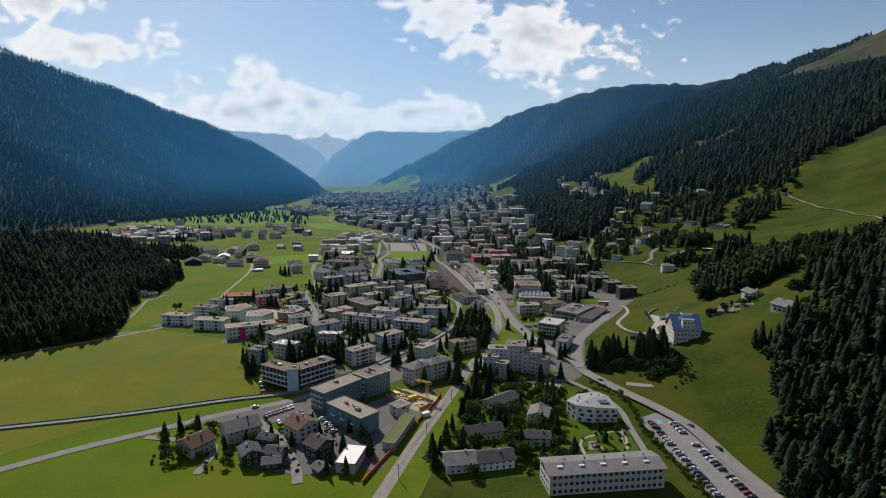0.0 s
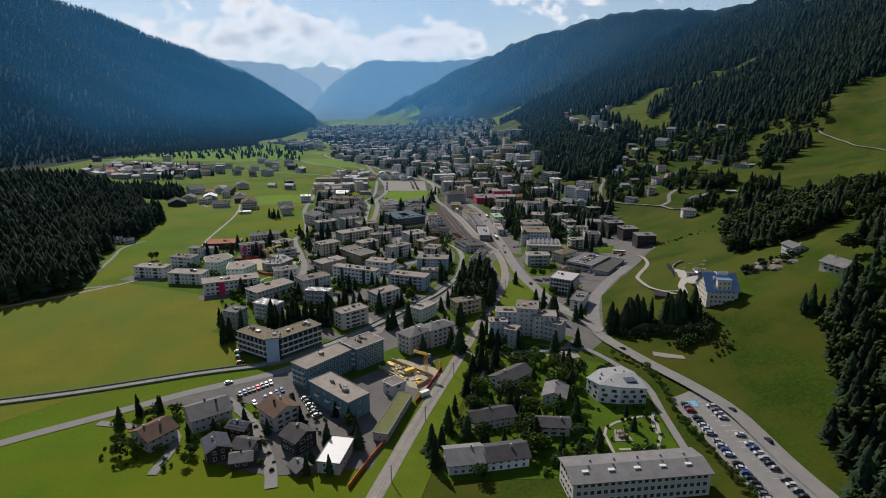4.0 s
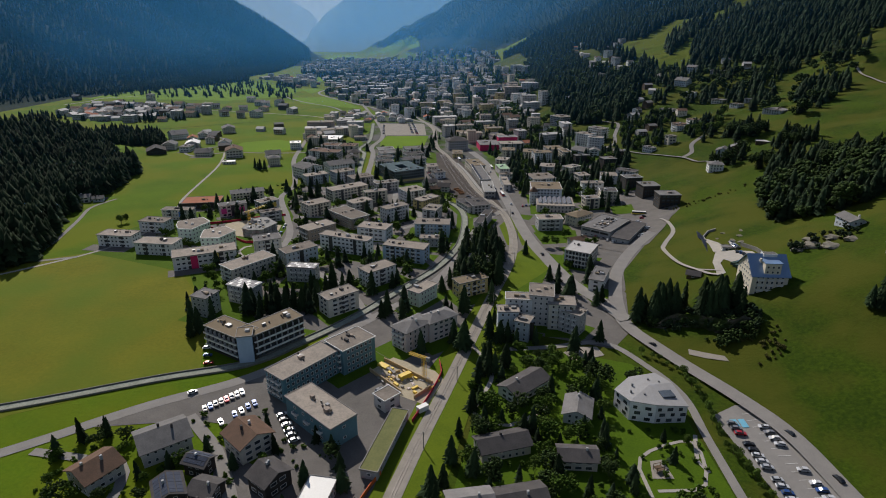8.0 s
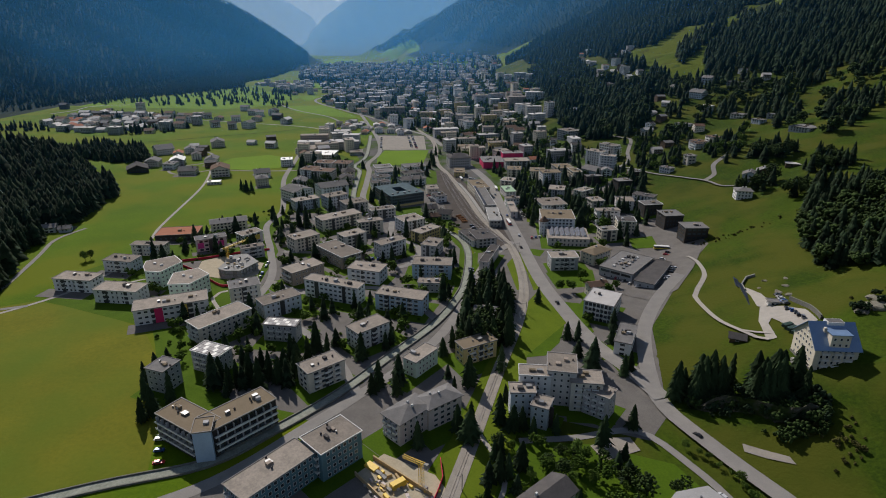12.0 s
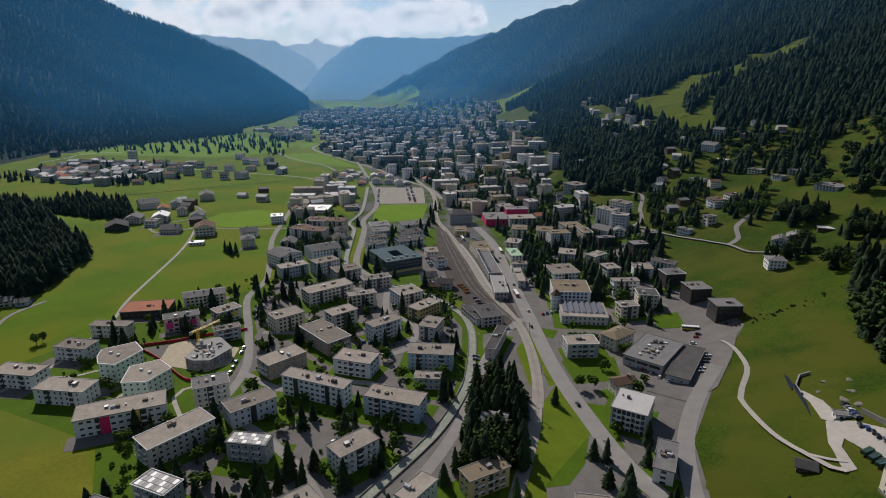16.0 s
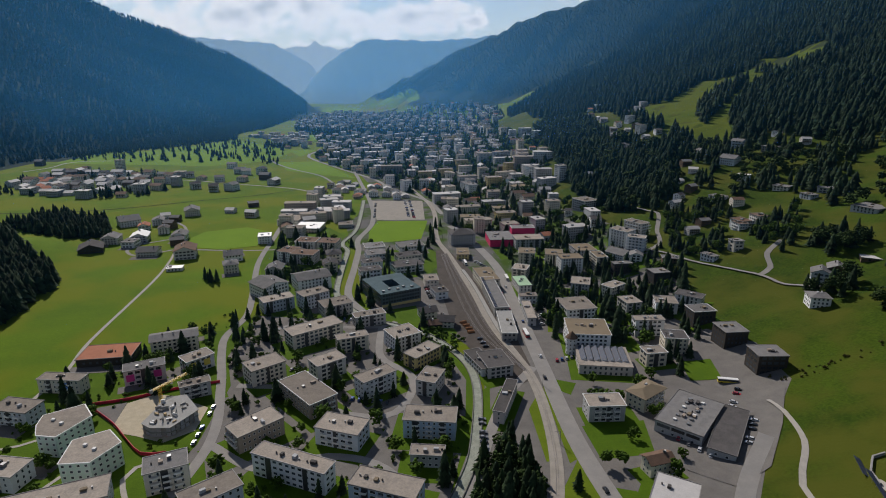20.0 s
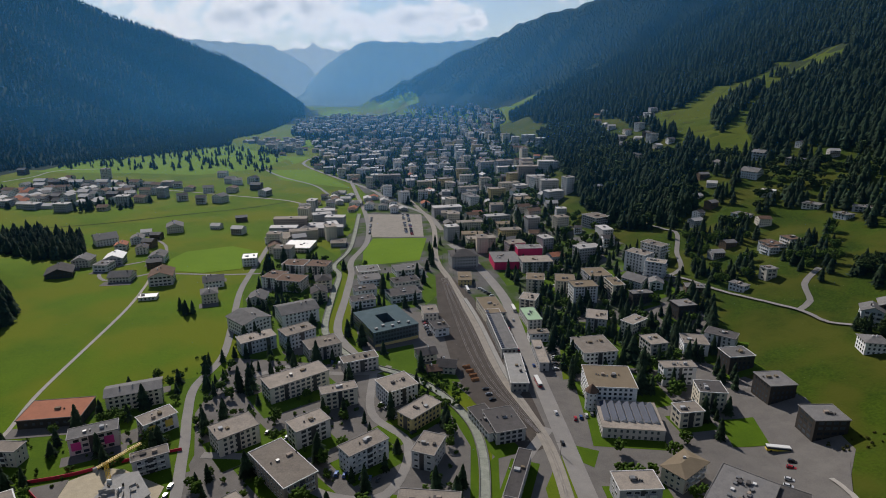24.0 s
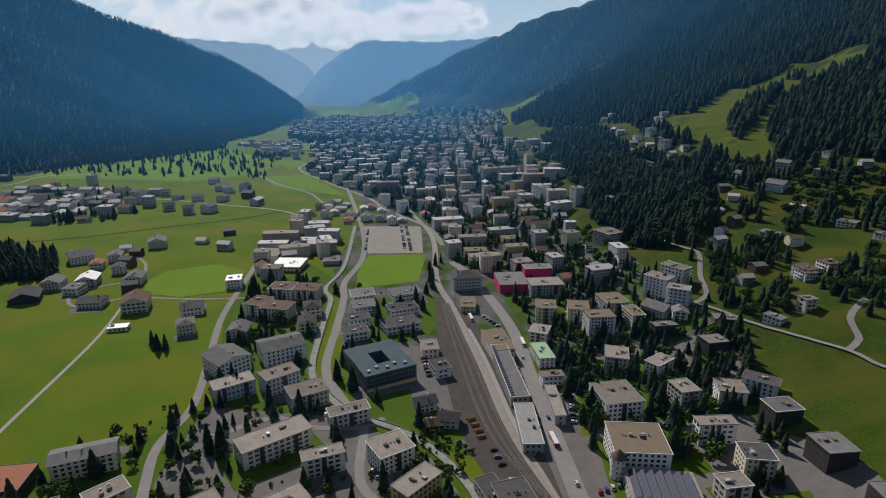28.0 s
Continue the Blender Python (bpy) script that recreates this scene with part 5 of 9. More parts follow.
block(-347.9, 980.6, 11.8, 13.7, 8, 18, WHITE, ROOFDARK, "white house with a dark gable roof", "house", "house", style="gable", rise=2.5, along="y")
block(-314.1, 948.5, 16.1, 18.6, 8, 12, WHITE, ROOFGREY, "white house with a grey gable roof", "house", "house", style="gable", rise=3.4, along="y")
block(-356.4, 1085.0, 19.4, 22.4, 9, 23, WHITE, ROOFGREY, "white house with a grey gable roof", "house", "house", style="gable", rise=4.0, along="y")
block(-268.1, 830.9, 15.0, 9.3, 3, 13, WHITE, ROOFWHITE, "long white shed on the meadow", "shed", "shed")
block(-211.1, 826.3, 13.4, 15.5, 9, 23, CREAM, ROOFGREY, "cream house with a grey hipped roof", "house", "house", style="hip", rise=2.8, along="y")
block(-223.6, 868.8, 18.0, 16.9, 7, 21, WHITE, ROOFGREY, "white house with a grey gable roof", "house", "house", style="gable", rise=3.5)
block(-165.5, 818.0, 15.0, 17.3, 8, 4, WHITE, ROOFGREY, "white house with a grey gable roof", "house", "house", style="gable", rise=3.2, along="y")
block(-117.7, 864.6, 14.7, 17.0, 9, 15, CREAM, ROOFDARK, "beige house with a dark hipped roof", "house", "house", style="hip", rise=3.1, along="y")
block(-114.7, 830.7, 13.6, 15.8, 9, 14, CREAM, ROOFDARK, "beige house with a dark gable roof", "house", "house", style="gable", rise=2.9, along="y")
block(-210.6, 937.7, 14.8, 17.1, 9, 13, WHITE, ROOFWHITE, "white house with a bright flat roof", "house", "house")
block(-172.0, 998.4, 31.5, 32.1, 6, -3, WHITE, ROOFWHITE, "low white flat-roofed commercial hall", "hall", "hall")
block(-203.9, 1032.7, 28.3, 29.2, 8, -4, WHITE, ROOFGRAVEL, "white flat-roofed commercial building", "hall", "hall")
block(-129.8, 1016.1, 17.5, 20.2, 5, 7, GREYWALL, ROOFGRAVEL, "low grey pavilion on a lawn", "hall", "hall")
block(-79.6, 900.0, 21.3, 18.3, 7, 16, WHITE, ROOFGREY, "white row house with a grey roof", "house", "row_house", group="white row houses")
block(-74.9, 872.5, 20.3, 18.3, 7, 18, WHITE, ROOFGREY, "white row house with a grey roof", "house", "row_house", group="white row houses")
block(-75.4, 841.9, 19.3, 13.9, 7, 21, WHITE, ROOFDARK, "white row house with a dark roof", "house", "row_house", group="white row houses")
block(-73.8, 814.9, 20.4, 12.8, 7, 21, WHITE, ROOFDARK, "white row house with a dark roof", "house", "row_house", group="white row houses")
block(-40.6, 905.3, 27.5, 20.3, 7, 19, WHITE, ROOFGREY, "white row house with a grey roof", "house", "row_house", group="white row houses")
block(-40.4, 865.5, 25.3, 14.7, 7, 21, WHITE, ROOFDARK, "white row house with a dark roof", "house", "row_house", group="white row houses")
block(-39.8, 832.2, 28.6, 18.0, 7, 23, WHITE, ROOFDARK, "white row house with a dark roof", "house", "row_house", group="white row houses")
block(17.2, 935.3, 28.0, 22.3, 13, 10, GREYWALL, ROOFDARK, "grey old hotel with a dark hipped roof", "hotel", "hotel", style="hip", rise=4.6)
block(17.0, 879.5, 12.9, 24.5, 6, 0, YELLOW, ROOFBROWN, "yellow shop building by the station", "shop", "shop")
block(-14.9, 787.9, 12.0, 16.8, 7, 9, WHITE, ROOFGRAVEL, "white house beside the railway yard", "house", "house")
block(-7.0, 756.5, 11.3, 15.1, 7, 20, WHITE, ROOFDARK, "white house beside the railway yard", "house", "house")
block(262, 672, 13, 12, 8, -12, WHITE, ROOFGREY, "white villa with a grey roof among bushes", "house", "house", style="hip", rise=2.0)
block(284, 706, 13, 13, 10, -30, WHITE, ROOFGREY, "white chalet with a wide grey roof and balconies", "house", "chalet", style="gable", rise=3.0, along="y", balcony=2)
block(298, 710, 12, 14, 8, -30, TIMBER, ROOFGREY, "timber chalet with a wide grey roof", "house", "chalet", style="gable", rise=3.0, along="y")
block(332, 721, 16, 9, 3, -25, TIMBER, ROOFPALE, "low timber barn with a pale sheet roof", "barn", "barn", boxes=0, storeys=1, pitch=5)
block(283.9, 371.8, 6.2, 7.9, 6, 7, WHITE, ROOFGREY, "white house with a pale roof on the slope", "house", "house", style="gable", rise=1.4, along="y", boxes=1)
block(238.3, 440.8, 9.5, 13.2, 6, -0, WHITE, ROOFGREY, "white house with a pale roof on the slope", "house", "house", style="gable", rise=2.1, along="y", boxes=1)
block(237.0, 391.1, 14.8, 15.1, 5, 19, WHITE, ROOFGREY, "white house with a pale roof on the slope", "house", "house", style="gable", rise=3.1, along="y", boxes=1)
block(173.2, 1166.9, 13.2, 13.2, 25, 21, WHITE, ROOFGRAVEL, "slim white apartment tower", "apartment building", "apartment_tower")
block(179.1, 1025.9, 22.5, 23.9, 14, 29, GREYWALL, ROOFGRAVEL, "grey apartment house below the wood", "apartment building", "apartment_block")
block(283.3, 1233.9, 7.4, 39.2, 8, 20, WHITE, ROOFGREY, "long white house above the wood", "house", "house")
block(392.7, 1079.4, 12.4, 14.4, 10, 41, WHITE, ROOFGREY, "white house with a grey gable roof on the slope", "house", "house", style="gable", rise=2.6, along="y")
block(362.2, 1033.4, 17.5, 19.2, 9, 39, WHITE, ROOFGREY, "white house with a grey gable roof on the slope", "house", "house", style="gable", rise=3.7, along="y")
block(415.1, 1039.3, 15.0, 17.4, 8, 37, GREYWALL, ROOFGREY, "grey terraced house on the slope", "house", "house")
block(352.5, 974.4, 14.0, 8.4, 8, -37, WHITE, ROOFWHITE, "white house with a pale roof on the slope", "house", "house")
block(347.0, 1084.9, 10.8, 13.2, 11, 10, GREYWALL, ROOFGREY, "grey gabled house on the slope", "house", "house", style="gable", rise=2.3, along="y")
block(309.1, 939.7, 14.0, 16.3, 6, 33, WHITE, ROOFGREY, "low white terraced house on the slope", "house", "house")
block(295.6, 855.2, 13.9, 16.1, 8, 21, WHITE, ROOFRUST, "white balcony house on the slope", "apartment building", "apartment_block")
block(371.8, 925.5, 13.4, 15.5, 5, 41, WHITE, ROOFGREY, "low white bungalow on the slope", "house", "house")
block(376.1, 883.3, 10.7, 13.2, 5, 18, WHITE, ROOFGREY, "low white bungalow on the slope", "house", "house")
block(399.4, 888.7, 20.5, 10.7, 5, -38, GREYWALL, ROOFGREY, "low grey bungalow on the slope", "house", "house")
block(391.8, 814.0, 23.3, 23.3, 5, 26, GREYWALL, ROOFGREY, "low grey farm building on the slope", "house", "house")
# ---------------------------------------------------------------- trees
def conifer_mesh(name, tiers, points, seed, h=1.0, r=0.19, trunk=True):
    """A spruce crown of drooping, ragged tiers, one metre high, to be scaled."""
    rnd = random.Random(seed)
    V, F = [], []
    for k in range(tiers):
        z0 = 0.10 + 0.90 * k / tiers
        rad = r * (1 - k / tiers) ** 0.8 * rnd.uniform(0.82, 1.15) + 0.012
        top = min(1.0, z0 + 2.1 / tiers)
        b = len(V)
        tw, lean = rnd.uniform(0, 6.28), rnd.uniform(0, 0.25)
        for j in range(points * 2):
            a = tw + math.pi * j / points + rnd.uniform(-0.12, 0.12)
            rr = rad * (1 + lean * math.cos(a)) * (rnd.uniform(0.85, 1.2) if j % 2 == 0 else rnd.uniform(0.55, 0.85))
            V.append((rr * math.cos(a), rr * math.sin(a), z0 - (0.045 if j % 2 == 0 else -0.012) * rnd.uniform(0.5, 1.5)))
        V.append((rnd.uniform(-.012, .012), rnd.uniform(-.012, .012), top))
        n = points * 2
        for j in range(n):
            F.append((b + j, b + (j + 1) % n, b + n))
    return V, F


CONES = [conifer_mesh("crown", 11, 8, 100 + i, r=0.17 + 0.035 * (i % 3)) for i in range(8)]
FARCONES = [conifer_mesh("crown", 6, 5, 200 + i, r=0.20 + 0.04 * (i % 3)) for i in range(8)]
TINY = [conifer_mesh("crown", 2, 3, 300 + i, r=0.22) for i in range(4)]
CROWNS = []
for V, F in CONES:
    me = bpy.data.meshes.new("crown")
    me.from_pydata(V, [], F)
    me.materials.append(SPRUCE)
    CROWNS.append(me)
TRUNK = bpy.data.meshes.new("trunk")
TRUNK.from_pydata([(r * math.cos(a), r * math.sin(a), z) for r, z in ((0.018, -0.05), (0.008, 0.8)) for a in [k * math.pi / 3 for k in range(6)]], [],
                  [(k, (k + 1) % 6, 6 + (k + 1) % 6, 6 + k) for k in range(6)])
TRUNK.materials.append(BARK)


def leafy_mesh(seed, clumps=150):
    """A broad crown: many small leaf clumps set unevenly about a few limbs."""
    rnd = random.Random(seed)
    lobes = [(rnd.uniform(-.22, .22), rnd.uniform(-.22, .22), rnd.uniform(.45, .8), rnd.uniform(.16, .28)) for k in range(6)]
    V, F = [], []
    for k in range(clumps):
        x, y, z, r = rnd.choice(lobes)
        d = Vector((rnd.gauss(0, 1), rnd.gauss(0, 1), rnd.gauss(0, 1))).normalized() * r * rnd.uniform(0.6, 1.05)
        c = Vector((x, y, z)) + d
        s = rnd.uniform(.10, .17) if clumps < 50 else rnd.uniform(.065, .12) if clumps < 150 else rnd.uniform(.032, .066)
        b = len(V)
        q = Euler((rnd.uniform(0, 6), rnd.uniform(0, 6), rnd.uniform(0, 6))).to_matrix()
        for p in ((1, 0, 0), (-1, 0, 0), (0, 1, 0), (0, -1, 0), (0, 0, 0.7), (0, 0, -0.7)):
            V.append(c + q @ Vector(p) * s * rnd.uniform(0.7, 1.3))
        for i, j, m in ((0, 2, 4), (2, 1, 4), (1, 3, 4), (3, 0, 4), (2, 0, 5), (1, 2, 5), (3, 1, 5), (0, 3, 5)):
            F.append((b + i, b + j, b + m))
    return [tuple(v) for v in V], F


LEAFSHAPES = [leafy_mesh(400 + i, 240) for i in range(4)]
LEAFLIGHT = [leafy_mesh(420 + i, 85) for i in range(4)]
BUSHES = [leafy_mesh(440 + i, 40) for i in range(4)]
LEAFDARK = mat("dark_wood_leaves", (0.042, 0.066, 0.018), (0.020, 0.036, 0.012), 0.9, scale=0.4, fine=2.0, spread=0.8, vary=0.4, island=True)
LEAFFAR = mat("garden_leaves", (0.055, 0.095, 0.013), (0.03, 0.058, 0.009), 0.9, scale=0.4, fine=2.0, spread=0.8, vary=0.35, island=True)
LEAFY = []
for V, F in LEAFSHAPES:
    me = bpy.data.meshes.new("crown")
    me.from_pydata(V, [], F)
    me.materials.append(LEAF)
    LEAFY.append(me)
TREES = random.Random(5)


def spruce(x, y, h=None, group="", label="tall dark spruce tree with drooping ragged tiers"):
    h = h or TREES.uniform(13, 21)
    e = new("spruce_tree")
    e.matrix_world = pose(x, y, gz(x, y) - 0.2, TREES.uniform(-2, 2), TREES.uniform(-2, 2), TREES.uniform(0, 360)) @ Matrix.Diagonal((h * TREES.uniform(1.0, 1.35), h * TREES.uniform(1.0, 1.35), h, 1))
    for name, me in (("trunk", TRUNK), ("crown", TREES.choice(CROWNS))):
        o = new(name, me)
        o.parent = e
    return tagged(e, label, "tree", group)


def leafy(x, y, h=None, label="round leafy green tree"):
    h = h or TREES.uniform(6, 10)
    e = new("broadleaf_tree")
    e.matrix_world = pose(x, y, gz(x, y) - 0.1, 0, 0, TREES.uniform(0, 360)) @ Matrix.Diagonal((h, h, h, 1))
    for name, me in (("trunk", TRUNK), ("crown", TREES.choice(LEAFY))):
        o = new(name, me)
        o.parent = e
    return tagged(e, label, "tree")


def forest(name, label, spots, templates, lo, hi, material, seed):
    """Many small trees joined into one mesh."""
    rng = np.random.default_rng(seed)
    spots = np.asarray(spots, float)
    n = len(spots)
    Z = ground_z(spots[:, 0], spots[:, 1]) - 0.5
    which = rng.integers(0, len(templates), n)
    H, A = rng.uniform(lo, hi, n) * (0.75 + 0.5 * rng.random(n)), rng.uniform(0, 6.28, n)
    Vs, Fs, base = [], [], 0
    for k, (V, F) in enumerate(templates):
        ids = np.where(which == k)[0]
        if not len(ids):
            continue
        T, G = np.array(V), np.array(F)
        c, s, h = np.cos(A[ids])[:, None], np.sin(A[ids])[:, None], H[ids][:, None]
        fat = rng.uniform(.95, 1.4, (len(ids), 1))
        P = np.stack([(T[:, 0] * c - T[:, 1] * s) * h * fat + spots[ids, 0:1], (T[:, 0] * s + T[:, 1] * c) * h * fat + spots[ids, 1:2], T[:, 2] * h + Z[ids][:, None]], -1)
        Vs.append(P.reshape(-1, 3))
        Fs.append((G[None] + (np.arange(len(ids)) * len(T))[:, None, None] + base).reshape(-1, 3))
        base += len(ids) * len(T)
    V, F = np.concatenate(Vs), np.concatenate(Fs)
    me = bpy.data.meshes.new(name)
    me.vertices.add(len(V))
    me.vertices.foreach_set("co", V.ravel())
    me.loops.add(len(F) * 3)
    me.loops.foreach_set("vertex_index", F.ravel().astype(np.int32))
    me.polygons.add(len(F))
    me.polygons.foreach_set("loop_start", np.arange(0, len(F) * 3, 3, dtype=np.int32))
    me.polygons.foreach_set("loop_total", np.full(len(F), 3, np.int32))
    me.materials.append(material)
    me.update(calc_edges=True)
    return tagged(new(name, me), label, "forest", kind="stuff")


def inside(poly, x, y):
    r = np.zeros(len(x), bool)
    for (ax, ay), (bx, by) in zip(poly, poly[1:] + poly[:1]):
        c = (ay > y) != (by > y)
        with np.errstate(all="ignore"):
            r ^= c & (x < (bx - ax) * (y - ay) / (by - ay) + ax)
    return r


def scatter(poly, spacing, seed, jitter=0.45, thin=0.0, clump=0.0):
    rng = np.random.default_rng(seed)
    xs, ys = [p[0] for p in poly], [p[1] for p in poly]
    X, Y = np.meshgrid(np.arange(min(xs), max(xs), spacing), np.arange(min(ys), max(ys), spacing))
    x = X.ravel() + rng.uniform(-jitter, jitter, X.size) * spacing
    y = Y.ravel() + rng.uniform(-jitter, jitter, X.size) * spacing
    ok = inside(poly, x, y) & (rng.random(len(x)) >= thin)
    if clump:
        ok &= wave(x, y, clump, seed) > -0.1
    return np.stack([x[ok], y[ok]], 1)


CELLS = {}


def register():
    """Sort plots and road points into a coarse grid for quick look-ups."""
    CELLS.clear()
    for f in FOOTPRINTS:
        for i in (-1, 0, 1):
            for j in (-1, 0, 1):
                CELLS.setdefault((int(f[0] // 40) + i, int(f[1] // 40) + j), ([], []))[0].append(f)
    for p in LINES:
        for i in (-1, 0, 1):
            for j in (-1, 0, 1):
                CELLS.setdefault((int(p[0] // 40) + i, int(p[1] // 40) + j), ([], []))[1].append(p)


def on_lot(x, y, margin=3.0):
    """Whether a place lies on a house's plot or on a road."""
    plots, roads = CELLS.get((int(x // 40), int(y // 40)), ((), ()))
    for a, b, w, d, r in plots:
        c, s = math.cos(radians(r)), math.sin(radians(r))
        if abs((x - a) * c + (y - b) * s) < w / 2 + margin and abs(-(x - a) * s + (y - b) * c) < d / 2 + margin:
            return True
    return any(abs(x - p) < 5.5 and abs(y - q) < 5.5 for p, q in roads)


def without(spots, *polys):
    keep = np.ones(len(spots), bool)
    for p in polys:
        keep &= ~inside(p, spots[:, 0], spots[:, 1])
    return np.array([s for s in spots[keep] if not on_lot(s[0], s[1])])


FOOTPRINTS += [(86, 325, 28, 24, 0), (-197, 542, 26, 26, 0), (-168, 520, 26, 26, 0), (-148, 561, 28, 34, 0), (-172, 568, 18, 34, 0), (-16, 712, 13, 11, 20), (-1, 694, 12, 11, -8), (-10, 690, 9, 8, 10), (-343, 645, 12, 18, 20), (-331, 648, 9, 18, 20), (-348, 630, 8, 14, 10)]
register()
# ---------------------------------------------------------------- the farther town
PALEGREY = mat("pale_grey_render", (0.42, 0.42, 0.42), (0.35, 0.35, 0.35), 0.9, scale=0.15, fine=1.5, vary=0.15)
def small_house(k, rnd):
    """One of a few plain town houses, walls, roof and window rows in one mesh."""
    pitched = k % 5 < 2
    w, d, h = (rnd.choice((12, 14, 16, 18)), rnd.uniform(11, 15), rnd.choice((5.5, 6, 8.5, 9))) if pitched else ((16, 20, 26, 34, 42)[k // 5], rnd.uniform(12, 16), rnd.choice((9, 12, 12, 15, 18)))
    bm = bmesh.new()
    def cube(cx, cy, cz, sx, sy, sz, mi):
        r = bmesh.ops.create_cube(bm, size=1, matrix=Matrix.Translation((cx, cy, cz)) @ Matrix.Diagonal((sx, sy, sz, 1)))
        for f in {f for v in r["verts"] for f in v.link_faces}:
            f.material_index = mi
    cube(0, 0, h / 2 - 2, w, d, h + 4, 0)
    if pitched:
        for s in (-1, 1):
            vs = [bm.verts.new(p) for p in ((-w / 2 - .6, s * (d / 2 + .7), h - .3), (w / 2 + .6, s * (d / 2 + .7), h - .3), (w / 2 + .6, 0, h + 2.8), (-w / 2 - .6, 0, h + 2.8))]
            bm.faces.new(vs if s < 0 else vs[::-1]).material_index = 1
        for s in (-1, 1):
            vs = [bm.verts.new(p) for p in ((s * w / 2, -d / 2, h), (s * w / 2, d / 2, h), (s * w / 2, 0, h + 2.6))]
            bm.faces.new(vs if s > 0 else vs[::-1]).material_index = 0
    else:
        cube(0, 0, h + .2, w + .8, d + .8, .4, 1)
        cube(rnd.uniform(-.2, .2) * w, 0, h + 1, 2.6, 2.2, 1.4, 3)
    for st in range(int(h / 2.9)):
        z = (st + .55) * 2.9
        if st and k % 3 != 2:
            cube(0, -d / 2 - .6, z - 1.3, w * (.86 if pitched else .5), 1.2, .15, 0)
            cube(0, -d / 2 - 1.2, z - .8, w * (.86 if pitched else .5), .1, 1.0, 4 if pitched else 0)
        for c in np.arange(-w / 2 + 2, w / 2 - 1, 3.0):
            cube(c, -d / 2, z, 1.5, .12, 1.4, 2)
        for c in np.arange(-d / 2 + 2, d / 2 - 1, 3.2):
            for s in (-1, 1):
                cube(s * w / 2, c, z, .12, 1.4, 1.4, 2)
    me = bpy.data.meshes.new("town_house")
    bm.to_mesh(me)
    bm.free()
    for m in (((WHITE, WARMWHITE, DULLWHITE, COOLWHITE, WHITE)[k // 5], (DULLWHITE, TIMBER, PALEGREY, WHITE, CREAM)[k // 5], (CREAM, PINK, YELLOW, CREAM, BROWNWALL)[k // 5], PALEGREY, (WHITE, PALEGREY, CREAM, GREYWALL, PALEGREY)[k // 5])[k % 5], ((ROOFDARK, ROOFRUST, ROOFPALE, TERRACOTTA, ROOFGREY)[k // 5], (ROOFPALE, ROOFGREY, ROOFPALE, ROOFGREY, ROOFRUST)[k // 5], ROOFGRAVEL, ROOFPALE, (ROOFGREY, ROOFPALE, ROOFBROWN, ROOFGRAVEL, ROOFPALE)[k // 5])[k % 5], GLASS, METAL, TIMBER):
        me.materials.append(m)
    return me


HOUSES = [small_house(k, random.Random(70 + k)) for k in range(25)]
LABELS = ("white house with a dark pitched roof", "white house with a grey pitched roof", "warm-toned town block with a flat gravel roof", "pale grey town block with a dark flat roof", "white town block with a flat roof")
TAKEN = [(o.location.x, o.location.y) for o in scene.objects if o.parent is None and o.type == "EMPTY" and o.name.split(".")[0] not in ("spruce_tree", "broadleaf_tree")]


SPOTS = []


def town(poly, spacing, seed, rot=0.0, thin=0.1, gap=17.0):
    rnd = random.Random(seed)
    for x, y in scatter([(a, b * 1.3) for a, b in poly], spacing, seed, 0.22, thin):
        y /= 1.3
        if any(abs(x - a) < gap and abs(y - b) < gap for a, b in TAKEN) or on_lot(x, y, 8):
            continue
        turn, k = rnd.choice((0, 0, 0, 90)), rnd.randrange(len(HOUSES))
        if k % 5 > 1 and (k > 9 and (turn or y > 2000) or k > 14 and y > 1500):
            k = k % 10
        SPOTS.append((x, y, rot + turn + rnd.uniform(-14, 14), k))
        TAKEN.append((x, y))


def villas(spots, kinds, group, label, scale=1.0, seed=3):
    """Single houses set down one by one, each with its clearing in the wood."""
    rnd = random.Random(seed)
    for x, y, r in spots:
        if any(abs(x - a) < 13 and abs(y - b) < 13 for a, b in TAKEN) or on_lot(x, y, 4):
            continue
        k = rnd.choice(kinds)
        o = new("villa", HOUSES[k])
        o.matrix_world = pose(x, y, gz(x, y), 0, 0, r + rnd.uniform(-10, 10)) @ Matrix.Diagonal((scale * rnd.uniform(.8, 1.1), scale, scale * rnd.uniform(.75, 1.0), 1))
        tagged(o, LABELS[k % 5] + label, "house", group)
        TAKEN.append((x, y))
        FOOTPRINTS.append((x, y - 12, 20, 34, r))


villas([(345, 1434, 20), (368, 1436, 0), (381, 1446, 10), (331, 1588, 0), (296, 1507, 20), (266, 1548, 30), (236, 1608, 0), (253, 1625, 10), (332, 1364, 25), (316, 1380, 0), (330, 1317, 40), (299, 1350, 10), (325, 1278, 20), (342, 1245, 0)],
       (0, 1, 5, 6, 10, 11, 4, 9), "villas on the wooded slope", " on the slope", 0.78)
villas([(316, 1317, 0), (318, 1282, 10), (313, 1362, 80), (316, 1266, -10), (322, 1241, 20), (292, 1350, 90), (288, 1303, 5), (362, 1446, 0), (368, 1415, 10), (335, 1598, 80), (315, 1588, -10), (262, 1544, 20), (240, 1598, 90), (257, 1616, 5), (218, 1632, 0), (173, 1563, 10), (155, 1509, 80), (166, 1413, -10), (279, 1210, 20), (302, 1464, 90), (303, 1432, 5), (151, 1656, 0), (135, 1431, 10)],
       (0, 1, 5, 11, 15, 20), "chalets of the hill hamlet", " on the wooded hill", 0.8, 8)
